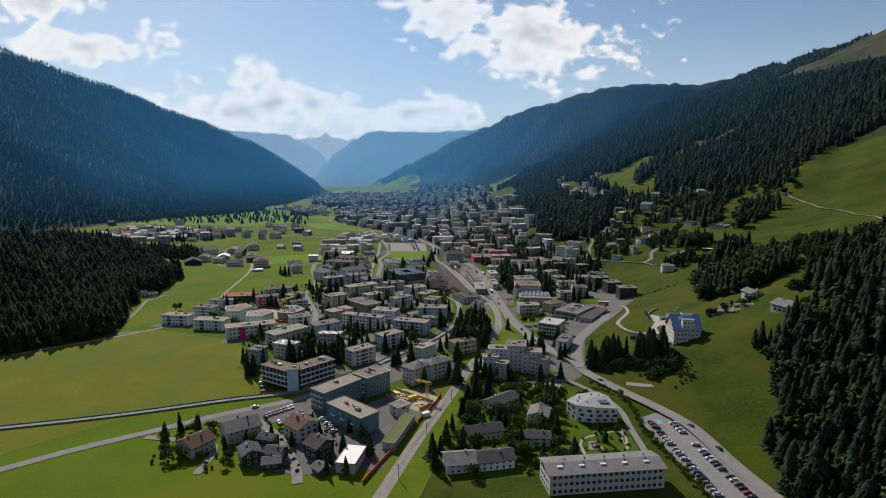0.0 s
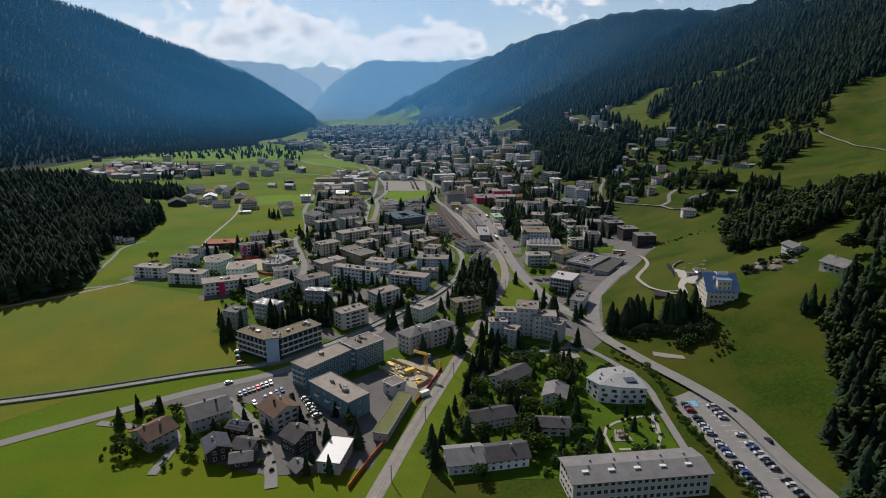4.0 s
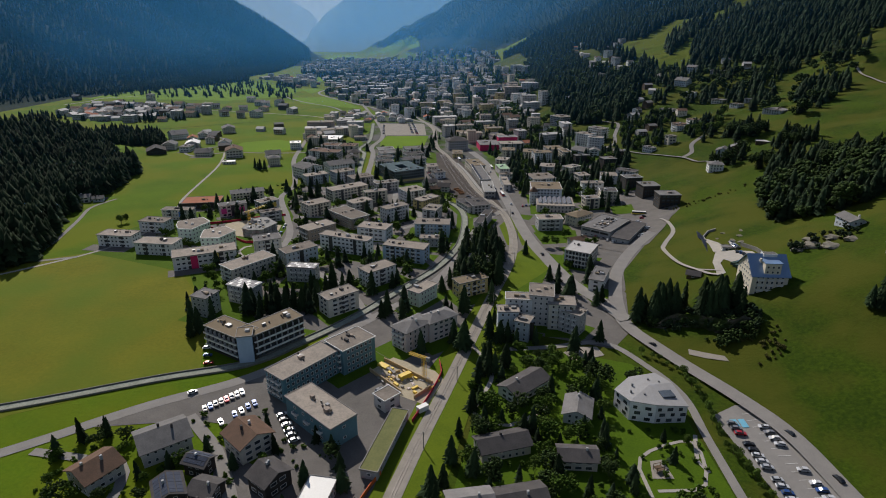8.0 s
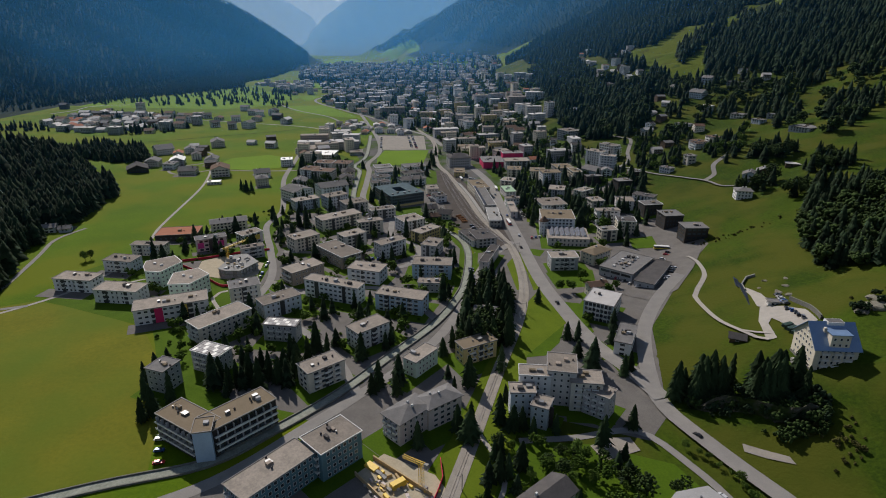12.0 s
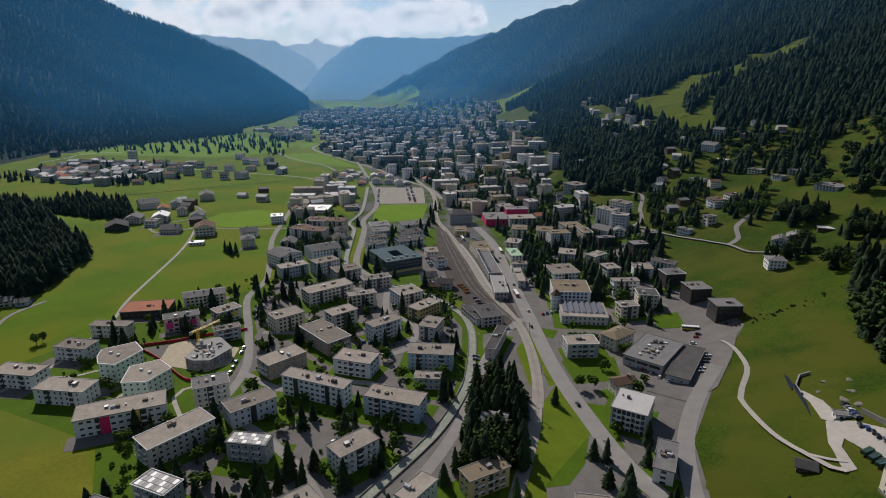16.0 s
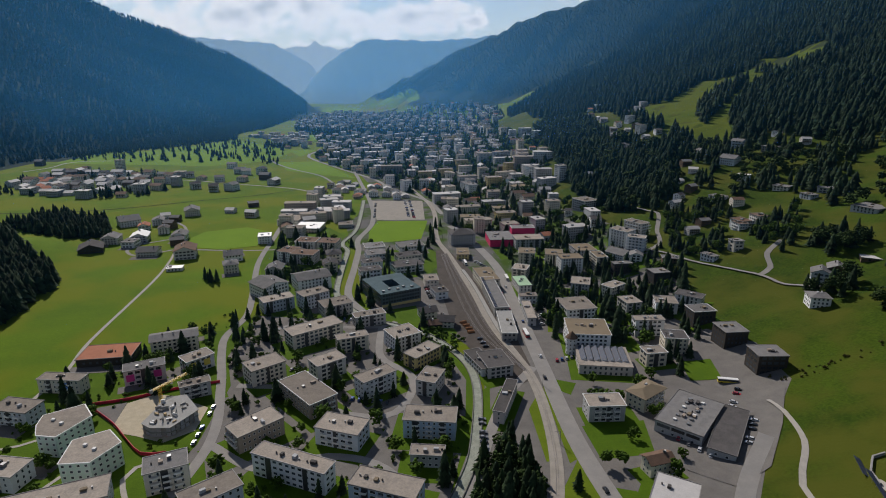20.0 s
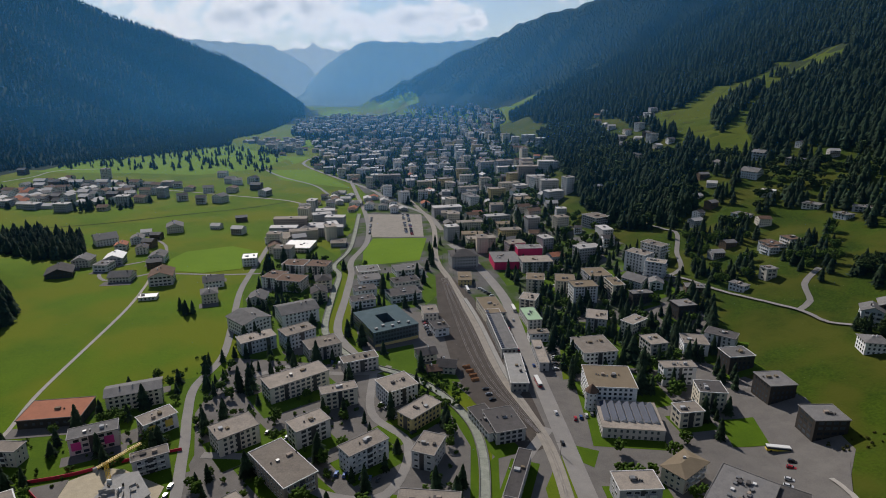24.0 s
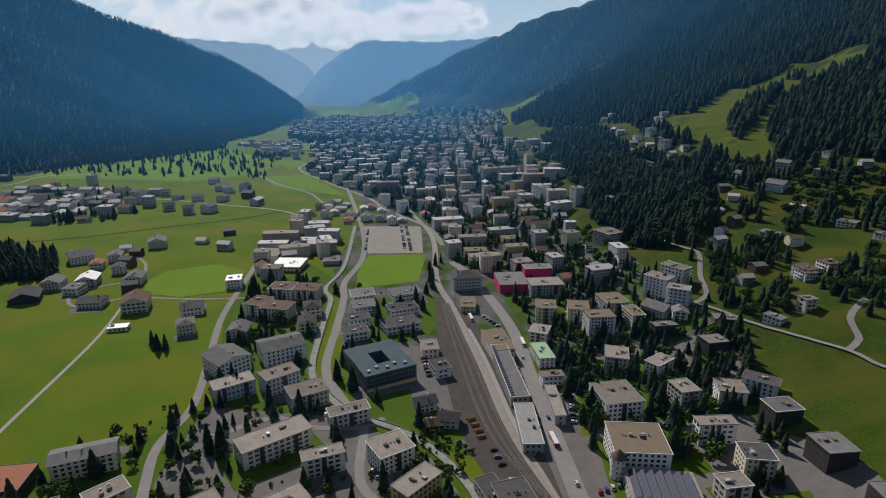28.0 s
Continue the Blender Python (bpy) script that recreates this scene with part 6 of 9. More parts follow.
villas([(285, 1217, -10), (340, 1081, 0), (322, 1073, 10), (320, 1041, -15), (388, 1072, 10), (358, 1035, -10), (443, 1081, 25), (411, 1034, 10), (352, 973, -20), (374, 923, 0), (402, 889, 0), (374, 881, 0), (309, 943, 20), (319, 916, -10),
        (276, 968, 30), (295, 982, 30), (266, 950, 30), (268, 879, 20), (453, 1032, 0), (218, 1203, 30), (209, 1139, 20), (176, 1040, 0), (187, 1020, 10), (156, 1015, 0), (150, 1092, 0), (294, 1020, 20), (271, 808, 0), (250, 862, 15)],
       (0, 1, 5, 6, 10, 11, 4, 9), "villas on the wooded slope", " on the slope", 0.78, 4)
villas([(-408, 1017, 0), (-381, 990, 10), (-381, 1029, 0), (-352, 979, 10), (-385, 1066, 20), (-363, 1047, 0), (-352, 1073, 10), (-352, 1006, 0), (-387, 932, 0), (-359, 914, 10), (-358, 936, 0), (-308, 927, 20), (-317, 875, 0), (-383, 885, 20),
        (-267, 828, 10), (-308, 1101, 0), (-290, 1146, 20), (-269, 1073, 0)], (0, 1, 5, 6, 10, 11), "houses of the hamlet", " in the hamlet", 0.95)
villas([(-894, 1572, 0), (-777, 1480, 5), (-748, 1497, 0), (-608, 1426, 10), (-583, 1430, 0), (-553, 1422, -8), (-644, 1401, 15), (-466, 1391, 90), (-426, 1377, 20), (-383, 1377, 80), (-347, 1401, 0), (-315, 1345, 75), (-459, 1540, 0), (-441, 1302, 30),
        (-526, 1354, 0), (-547, 1340, 10), (-595, 1289, 0), (-528, 1222, 20), (-502, 1290, 0), (-640, 1460, 0), (-700, 1440, 10), (-570, 1385, 0), (-500, 1420, 15), (-690, 1345, 0), (-620, 1330, 0)],
       (0, 1, 5, 6, 10, 11, 20, 21), "chalets of the outlying quarter", " by the meadows", 1.2)
INFILL = random.Random(14)
villas([(x, y, INFILL.choice((0, 10, 80, 90))) for x, y in scatter([(-800, 1330), (-700, 1235), (-560, 1235), (-480, 1300), (-500, 1400), (-620, 1440), (-770, 1480)], 29, 15, 0.3, 0.15)], (0, 1, 5, 6, 10, 11, 15, 20), "chalets of the outlying quarter", " by the meadows", 1.15, 7)
villas([(x, y, INFILL.choice((0, 15, 80, 95))) for x, y in scatter([(-165, 1205), (-50, 1205), (-100, 1300), (-150, 1350), (-230, 1370), (-215, 1260)], 21, 16, 0.3, 0.1)], (0, 1, 5, 10, 11, 15, 20, 21), "chalets behind the parking lot", " behind the parking lot", 0.95, 9)
villas([(-641, 1229, 0), (-583, 1211, -4), (-517, 1261, 5), (-522, 1428, 0), (-487, 1332, 8), (-670, 1290, 0), (-700, 1250, 5), (-689, 1521, 3)], (2, 3, 4, 7, 8, 9), "blocks of the outlying quarter", " by the meadows", 1.1, 5)
villas([(-400, 1453, 10), (-372, 1462, 80), (-418, 1470, 0), (-399, 1277, 10), (-372, 1288, 80)], (0, 5, 20), "farm buildings on the meadows", " on the meadow", 1.35, 6)
register()
TOWN = [(-20, 1190), (-125, 1375), (-190, 1470), (-318, 1705), (-322, 1850), (-430, 2230), (150, 2200), (140, 1800), (185, 1560), (185, 1360), (150, 1100), (200, 1000), (150, 900), (60, 960), (10, 1000)]
town(TOWN, 36, 21, 12, 0.1, 19)
town([(-180, 960), (-230, 1000), (-220, 1100), (-150, 1150), (-130, 1060)], 27, 22, 10)
town([(-150, 1130), (-230, 1150), (-210, 1280), (-150, 1260)], 27, 23, 10)
town([(-700, 2240), (-520, 2060), (-430, 1880), (-370, 1900), (-450, 2250)], 34, 26, 0, 0.15)
LOWTOWN = [(-560, 2480), (-650, 2950), (-560, 3350), (-330, 3350), (-80, 3250), (200, 3000), (220, 2450), (130, 2330), (-300, 2330)]
town(LOWTOWN, 40, 27, 10, 0.12)
SPOTS.sort(key=lambda s: s[1])
for x, y, r, k in SPOTS:
    FOOTPRINTS.append((x, y, 15, 12, r))
for x, y, r, k in SPOTS[:280]:
    o = new("town_house", HOUSES[k])
    o.matrix_world = pose(x, y, gz(x, y), 0, 0, r)
    tagged(o, LABELS[k % 5], "house", "houses of the farther town")


def join_far_town():
    groups = {}
    for x, y, r, k in SPOTS[280:]:
        groups.setdefault(k, []).append(pose(x, y, gz(x, y), 0, 0, r))
    me = bpy.data.meshes.new("far_town")
    bm = bmesh.new()
    mats = []
    for k, ms in groups.items():
        src = HOUSES[k]
        base = len(mats)
        mats += list(src.materials)
        part_bm = bmesh.new()
        part_bm.from_mesh(src)
        for f in part_bm.faces:
            f.material_index += base
        tmp = bpy.data.meshes.new("t")
        part_bm.to_mesh(tmp)
        part_bm.free()
        for m in ms:
            tmp.transform(m)
            bm.from_mesh(tmp)
            tmp.transform(m.inverted())
        bpy.data.meshes.remove(tmp)
    bm.to_mesh(me)
    bm.free()
    for m in mats:
        me.materials.append(m)
    tagged(new("far_town", me), "hazy far quarter of the town with pale houses", "town", kind="stuff")


join_far_town()
register()

# ---------------------------------------------------------------- forests
KNOLL = [(-354, 785), (-338, 680), (-331, 600), (-300, 530), (-288, 490), (-312, 455), (-340, 425), (-400, 380), (-420, 250), (-480, 60), (-800, 60), (-800, 900), (-480, 900), (-400, 830)]
forest("spruce_forest", "dense dark spruce forest on a knoll beside the field", without(scatter(KNOLL, 6.0, 1)), FARCONES, 17, 25, SPRUCEFAR, 11)
NEARWOOD = [(150, 235), (163, 277), (184, 312), (191, 332), (206, 351), (219, 358), (228, 381), (257, 415), (287, 436), (330, 470), (420, 470), (520, 380), (560, 100), (230, 60), (165, 150)]
forest("spruce_forest", "dark spruce wood on the steep slope", without(scatter(NEARWOOD, 6.5, 2, thin=0.12), [(228, 372), (262, 372), (262, 455), (228, 455)]), CONES, 14, 22, SPRUCEFAR, 12)
# darkened copy of the spruce colour, with the far slopes' shade put into it
SPRUCEDEEP = mat("spruce_forest_shade_tone", (0.012, 0.025, 0.015), (0.007, 0.016, 0.010), 0.95, scale=0.02, fine=0.2, spread=0.8, vary=0.2, island=True)
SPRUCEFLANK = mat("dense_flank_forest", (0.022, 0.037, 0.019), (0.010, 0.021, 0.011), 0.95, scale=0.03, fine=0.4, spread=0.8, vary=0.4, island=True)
CLEARING = [(351, 1441), (417, 1411), (516, 1476), (693, 1639), (773, 1549), (727, 1441), (646, 1430), (490, 1290), (430, 1202), (397, 1090), (361, 1165), (356, 1316)]
patch("alp_meadow", CLEARING, ALP, 0.4, 20, "sunny olive-green alp meadow between woods", "meadow")
UPPER = [(226, 2500), (226, 1824), (250, 1696), (300, 1590), (330, 1480), (330, 1330), (345, 1165), (420, 1090), (500, 1010), (593, 970), (727, 1035), (900, 1000), (900, 600), (1300, 100), (1700, 100), (1560, 1700), (1200, 2500), (700, 2700)]
FLANK = without(scatter(UPPER, 9.6, 3, thin=0.04), CLEARING)
HIGH = ground_z(FLANK[:, 0], FLANK[:, 1])
forest("mountain_forest", "spruce forest covering the sunny mountain flank", FLANK[HIGH < 395], FARCONES, 16, 24, SPRUCEFLANK, 13)
CREST = FLANK[(HIGH >= 395) & ~((FLANK[:, 0] > 1090) & (FLANK[:, 1] < 2010))]
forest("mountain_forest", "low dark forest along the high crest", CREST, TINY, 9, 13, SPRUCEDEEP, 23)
forest("spruce_grove", "dark groves standing in the alpine meadow", np.concatenate([scatter([(400, 1210), (470, 1290), (540, 1370), (500, 1380), (420, 1300)], 9, 31), scatter([(520, 1450), (540, 1500), (500, 1490)], 9, 32), scatter([(640, 1480), (660, 1520), (620, 1510)], 9, 33)]), FARCONES, 16, 24, SPRUCEFAR, 15)
MIDWOOD = [(198, 1616), (256, 1680), (281, 1493), (281, 1377), (291, 1290), (310, 1180), (345, 1159), (296, 1070), (298, 1001), (255, 978), (236, 958), (200, 984), (192, 1067), (178, 1088), (190, 1246), (184, 1364)]
forest("spruce_forest", "dark spruce wood above the town", without(scatter(MIDWOOD, 6.5, 5)), FARCONES, 16, 24, SPRUCEFLANK, 16)
VILLAMEADOW = [(307, 936), (353, 937), (392, 878), (348, 814), (292, 843), (287, 889)]
SLOPE = [(270, 1087), (345, 1165), (420, 1090), (500, 1010), (593, 970), (480, 830), (405, 773), (340, 800), (267, 903), (221, 897), (235, 975)]
forest("spruce_grove", "spruces scattered among houses on the slope", without(scatter(SLOPE, 7.6, 6, thin=0.4, clump=0.03), VILLAMEADOW), FARCONES, 12, 21, SPRUCEFAR, 17)
LEFTWOOD = [(-960, 1600), (-895, 1735), (-770, 1870), (-645, 2105), (-700, 2300), (-660, 2520), (-690, 2950), (-690, 3300), (-800, 3750), (-1130, 3150), (-1600, 2750), (-1800, 2200), (-1900, 1300), (-1250, 1250), (-1000, 1400)]
forest("mountain_forest", "distant spruce forest on a mountain, shade in its colour", scatter(LEFTWOOD, 10.5, 4), TINY, 11, 15, SPRUCEDEEP, 14)
SPUR = [(-440, 4150), (200, 3850), (577, 3650), (1036, 3450), (1379, 3250), (1200, 2700), (600, 2800), (300, 3000), (0, 3300), (-300, 3700)]
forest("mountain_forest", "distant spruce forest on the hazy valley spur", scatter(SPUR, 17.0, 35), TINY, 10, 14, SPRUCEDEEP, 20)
GOLF = [(-890, 1715), (-763, 1850), (-640, 2080), (-396, 1810), (-412, 1650), (-637, 1615), (-886, 1645)]
QUARTER = [(-820, 1250), (-520, 1195), (-470, 1280), (-560, 1330), (-560, 1440), (-780, 1470)]
forest("valley_trees", "rows of trees on the golf meadows below the mountain", np.concatenate([scatter(GOLF, 19, 7, thin=0.5), without(scatter(QUARTER, 9, 8, thin=0.45)), scatter([(-500, 1905), (-410, 1880), (-440, 1960), (-520, 2000)], 11, 17, thin=0.3), scatter([(-420, 1600), (-370, 1590), (-370, 1650), (-430, 1660)], 14, 19, thin=0.4)]), FARCONES, 9, 17, SPRUCEFAR, 18)
forest("valley_trees", "dark belt of spruces between the two parts of the town", np.concatenate([without(scatter([(-450, 2240), (150, 2205), (140, 2320), (-300, 2325), (-540, 2420)], 11, 9, thin=0.25)), without(scatter(LOWTOWN, 15, 37, thin=0.4))]), FARCONES, 11, 19, SPRUCEFAR, 38)
forest("town_trees", "single spruces between the houses of the town", without(scatter(TOWN, 11, 10, thin=0.62)), FARCONES, 10, 19, SPRUCEFAR, 39)
forest("leafy_trees", "leafy park trees of the far town", without(scatter(TOWN, 12, 110, thin=0.35)), BUSHES, 7, 12, LEAFFAR, 111)
ROW = [(-544, 1070), (-449, 1036), (-400, 955), (-446, 942), (-560, 1000)]
forest("spruce_grove", "dark row of spruces beside the hamlet", scatter(ROW, 8, 34), FARCONES, 14, 21, SPRUCEFAR, 19)
BANDS = ([(235, 897), (259, 869), (284, 855), (252, 795), (230, 808), (215, 847)], [(286, 854), (302, 840), (349, 860), (316, 793), (291, 771), (282, 806)], [(260, 938), (335, 922), (321, 888), (292, 878), (249, 888)], [(251, 972), (287, 957), (280, 871), (262, 862), (235, 905)])
forest("spruce_grove", "spruces and larches between the slope houses", without(np.concatenate([scatter(p, 7.5, 61 + i, thin=0.35) for i, p in enumerate(BANDS)])), CONES, 9, 16, SPRUCEFAR, 65)
forest("leafy_grove", "broad leafy trees between the slope houses", without(np.concatenate([scatter(p, 11, 71 + i, thin=0.4) for i, p in enumerate(BANDS)])), LEAFSHAPES, 8, 12, LEAFFAR, 66)
forest("bushes", "dark bushes and scrub round the old quarry", np.concatenate([scatter([(108, 392), (126, 398), (150, 392), (160, 380), (152, 366), (140, 366), (128, 378), (114, 384)], 3.2, 81, thin=0.25), scatter([(196, 425), (232, 418), (236, 442), (202, 446)], 4, 82, thin=0.7)]), BUSHES, 3, 6, SPRUCEFAR, 83)

# groves and single trees that are seen close
def plant(spots, lo, hi, group=""):
    for x, y in spots:
        spruce(x, y, TREES.uniform(lo, hi), group)


plant([(-148, 293), (-144, 302), (-135, 305), (-137, 307), (-103, 287), (-112, 282), (-92, 296), (-79, 287), (-73, 311), (-66, 296), (-51, 302), (-51, 279), (-44, 296), (-46, 259), (-39, 287), (-37, 276), (-55, 259), (-55, 266)], 8, 13, "spruces round the farmhouses")
plant([(-4, 264), (-5, 274), (-1, 279), (2, 290), (5, 305), (11, 322), (14, 336), (20, 350), (19, 361), (15, 327), (32, 379), (27, 400), (36, 374), (46, 377), (31, 305), (35, 308), (16, 310), (47, 334), (66, 330), (88, 421), (92, 425), (71, 361), (40, 280), (62, 300), (10, 284), (66, 275)], 9, 15, "spruces along the railway gardens")
plant([(-12, 368), (4, 379), (9, 372), (10, 384), (3, 404), (10, 412), (27, 425), (-45, 437), (-36, 407), (-33, 411), (-24, 405), (-2, 440), (3, 448), (67, 458), (58, 506), (33, 452), (23, 384), (28, 379), (21, 360), (23, 351), (29, 355), (64, 370), (80, 380)], 11, 18, "spruces beside the railway")
plant([(-111, 416), (-102, 413), (-96, 416), (-93, 424), (-88, 418), (-82, 424), (-76, 428), (-72, 435), (-70, 446), (-80, 432), (-104, 408), (-90, 409), (-82, 414), (-63, 440), (-61, 429), (-140, 400), (-132, 390), (-134, 384), (-128, 399), (-75, 420), (-99, 421)], 13, 19, "dark spruces behind the hotel")
plant([(8, 453), (14, 469), (22, 500), (30, 522), (36, 518), (31, 491), (37, 495), (31, 470), (35, 463), (24, 461), (18, 455), (25, 452), (26, 481), (19, 486), (34, 507), (27, 511), (16, 520), (12, 498)], 13, 20, "grove between stream and railway")
QUARRY = random.Random(33)
plant([(118 + QUARRY.gauss(0, 5), 400 + QUARRY.gauss(0, 3)) for k in range(20)] + [(142 + QUARRY.gauss(0, 5), 388 + QUARRY.gauss(0, 4)) for k in range(24)], 15, 22, "tall trees above the old quarry")
plant([(-114, 635), (-131, 639), (-152, 666), (-160, 688), (-163, 700), (-156, 706), (-150, 713), (-130, 688), (-129, 664), (-138, 733), (-157, 845), (-139, 813), (-130, 795), (-144, 792), (-141, 765), (-125, 847), (-218, 792), (-213, 794), (-227, 802), (-222, 797), (-118, 690), (-105, 700)], 9, 15, "spruces along the back street")
plant([(93, 757), (90, 735), (86, 712), (108, 793), (84, 690), (104, 740), (128, 741), (139, 773), (128, 690), (144, 705), (123, 677), (156, 735), (172, 737), (178, 749), (100, 775), (96, 745), (92, 722), (121, 780), (95, 813), (86, 765), (118, 700)], 11, 18, "dark spruces between the slope houses")
plant([(-21, 916), (-16, 932), (-20, 986), (-14, 1006), (-8, 1017), (15, 1051), (25, 1063), (-16, 960), (-18, 945), (20, 1010), (30, 1020), (38, 1030), (28, 1000), (45, 1015)], 10, 16, "spruces round the lawn")
TERRACE = []
for px, py, n, r in ((328, 760, 16, 22), (350, 700, 18, 24), (300, 560, 14, 22), (335, 600, 26, 34), (375, 540, 30, 40), (320, 480, 20, 28), (283, 690, 12, 16), (270, 520, 6, 14), (300, 640, 10, 18)):
    for k in range(n * 2):
        a, q = TREES.uniform(0, 6.28), r * math.sqrt(TREES.random())
        if not on_lot(px + q * math.cos(a), py + q * math.sin(a)):
            TERRACE.append((px + q * math.cos(a), py + q * math.sin(a)))
forest("spruce_grove", "dark groves on the sunny terrace", TERRACE[::2], CONES, 12, 19, SPRUCEFAR, 21)
forest("leafy_grove", "broad dark trees of the terrace groves", TERRACE[1::2], LEAFSHAPES, 9, 16, LEAFDARK, 22)
for x, y in without(scatter([(0, 255), (95, 262), (100, 300), (85, 345), (40, 372), (12, 320)], 11, 43, thin=0.3)):
    (leafy if TREES.random() < 0.7 else spruce)(x, y, TREES.uniform(4, 9))
for p, q in zip(spline([(98, 366), (108, 352), (112, 334), (110, 309), (110.5, 291), (112, 276), (114, 262), (117, 225)], 4.0), range(99)):
    leafy(p.x + TREES.uniform(-1, 1), p.y + TREES.uniform(-1, 1), TREES.uniform(3, 5.5), "small roadside tree in the hedge")

LEAFSPOTS = [(-140, 430), (-60, 420), (10, 470), (20, 560), (0, 640), (-60, 700), (-140, 720), (-190, 900), (-150, 960), (-60, 920), (-215, 640), (-250, 560)]
forest("leafy_trees", "round leafy trees in the gardens between houses", without(scatter(LEAFSPOTS, 13, 91, thin=0.4)), LEAFLIGHT, 5, 9, LEAFFAR, 92)
forest("leafy_trees", "round leafy trees in the gardens between houses", without(scatter([(70, 430), (110, 480), (160, 690), (200, 780), (130, 1000), (70, 900), (75, 600)], 15, 93, thin=0.35)), LEAFLIGHT, 6, 11, LEAFFAR, 94)
forest("hedges", "low green hedges and bushes in the gardens", without(np.concatenate([scatter(LEAFSPOTS, 8, 95, thin=0.4), scatter([(0, 255), (95, 262), (100, 300), (85, 345), (40, 372), (12, 320)], 5.5, 96, thin=0.4)])), BUSHES, 1.6, 3.2, LEAFFAR, 97)
GARDENS = [(-150, 400), (-60, 400), (10, 420), (40, 545), (15, 600), (-10, 690), (-70, 740), (-60, 800), (-20, 800), (-24, 915), (-100, 915), (-180, 980), (-190, 880), (-150, 720), (-215, 660), (-250, 560), (-165, 480)]
forest("garden_trees", "small spruces and bushes in the gardens between houses", without(scatter(GARDENS, 10.5, 51, thin=0.6)), CONES, 9, 18, SPRUCEFAR, 52)
EASTSIDE = [(66, 420), (95, 420), (110, 480), (130, 590), (190, 680), (215, 760), (225, 880), (150, 1000), (90, 1100), (60, 900), (75, 700), (75, 560)]
forest("garden_trees", "small spruces and bushes in the gardens between houses", without(scatter(EASTSIDE, 8.5, 53, thin=0.45), [(66, 470), (130, 470), (150, 600), (125, 655), (66, 655)]), CONES, 9, 18, SPRUCEFAR, 54)

STATIONLANE = [(88, 780), (102, 800), (92, 690), (84, 682)]
forest("leafy_grove", "dense trees along the station lane", scatter(STATIONLANE, 5.0, 101, thin=0.1), LEAFLIGHT, 7, 11, LEAFFAR, 102)
forest("spruce_grove", "spruces along the station lane", scatter(STATIONLANE, 8.0, 103, thin=0.2), CONES, 9, 15, SPRUCEFAR, 104)
forest("bushes", "scrub beside the railway yard", scatter([(-18, 692), (-6, 690), (12, 664), (6, 655), (-18, 672)], 3.5, 105, thin=0.2), BUSHES, 2, 4, LEAFFAR, 106)
STREAMGROVE = [(6, 446), (16, 448), (38, 460), (43, 498), (40, 526), (28, 530), (13, 503)]
forest("spruce_grove", "dense dark grove between stream and railway", without(scatter(STREAMGROVE, 4.6, 161, thin=0.15)), CONES, 11, 19, SPRUCEFAR, 162)
forest("leafy_grove", "broad dark trees in the grove by the railway", without(scatter(STREAMGROVE, 6.5, 163, thin=0.3)), LEAFSHAPES, 9, 14, LEAFDARK, 164)
forest("leafy_grove", "broad dark trees between the slope houses", without(scatter(SLOPE, 11.5, 165, thin=0.5, clump=0.03), VILLAMEADOW), LEAFLIGHT, 9, 15, LEAFDARK, 166)
forest("leafy_grove", "broad dark trees in the wood above the town", without(scatter(MIDWOOD, 12, 167, thin=0.3)), LEAFLIGHT, 12, 20, LEAFDARK, 168)
PLAYLAWN = [(68, 268), (102, 268), (102, 312), (70, 312)]
RAILGARDEN = [(0, 255), (95, 262), (100, 300), (85, 345), (60, 366), (20, 372), (8, 320)]
forest("leafy_grove", "tall dark garden trees beside the railway", without(scatter(RAILGARDEN, 12, 171, thin=0.4), PLAYLAWN), LEAFSHAPES, 6, 10, LEAFDARK, 172)
forest("garden_trees", "dark spruces in the gardens beside the railway", without(scatter(RAILGARDEN, 13, 173, thin=0.5), PLAYLAWN), CONES, 7, 12, SPRUCEFAR, 174)
forest("leafy_grove", "full leafy garden trees beside the railway", without(scatter(RAILGARDEN, 9.5, 107, thin=0.4), PLAYLAWN), LEAFSHAPES, 6, 10, LEAFFAR, 108)
FARMYARD = [(-125, 302), (-60, 300), (-55, 275), (-45, 335), (-120, 340)]
FARMGARDEN = [(-145, 262), (-40, 258), (-40, 300), (-70, 322), (-110, 318), (-150, 300)]
forest("leafy_grove", "dark trees between the farmhouses", without(scatter(FARMGARDEN, 13.0, 175, thin=0.5), FARMYARD), LEAFSHAPES, 5, 8, LEAFDARK, 176)
forest("leafy_grove", "leafy trees and bushes between the farmhouses", without(scatter(FARMGARDEN, 10.0, 151, thin=0.55), FARMYARD), LEAFSHAPES, 4, 7, LEAFFAR, 152)
forest("hedges", "low green bushes between the farmhouses", without(scatter(FARMGARDEN, 5.0, 153, thin=0.5)), BUSHES, 1.5, 3.0, LEAFFAR, 154)
# ---------------------------------------------------------------- the hotel, the manor and painted panels
def hotel_wing(x, y, w, d, h, rot):
    e = block(x, y, w, d, h, rot, DARKWOOD, ROOFBROWN, "dark hotel wing with long pale balcony bands", "hotel", "hotel_wing", near=False, pitch=2.3, ww=1.7, wh=1.7, boxes=3, garden=False)
    for k in range(1, 4):
        for s in (0,):
            box("balcony", e, 0, -d / 2 - 0.75, k * h / 4 - 0.1, w - 0.6, 1.5, 0.18, TRIM, "long pale balcony slab")
            box("balcony_rail", e, 0, -d / 2 - 1.47, k * h / 4 + 0.08, w - 0.6, 0.07, 0.75, TRIM)
        for j in range(int(w / 3.4)):
            box("divider", e, (j + 0.5) * 3.4 - w / 2, -d / 2 - 0.7, k * h / 4 + 0.09, 0.12, 1.35, h / 4 - 0.35, GREYWALL)
    return e


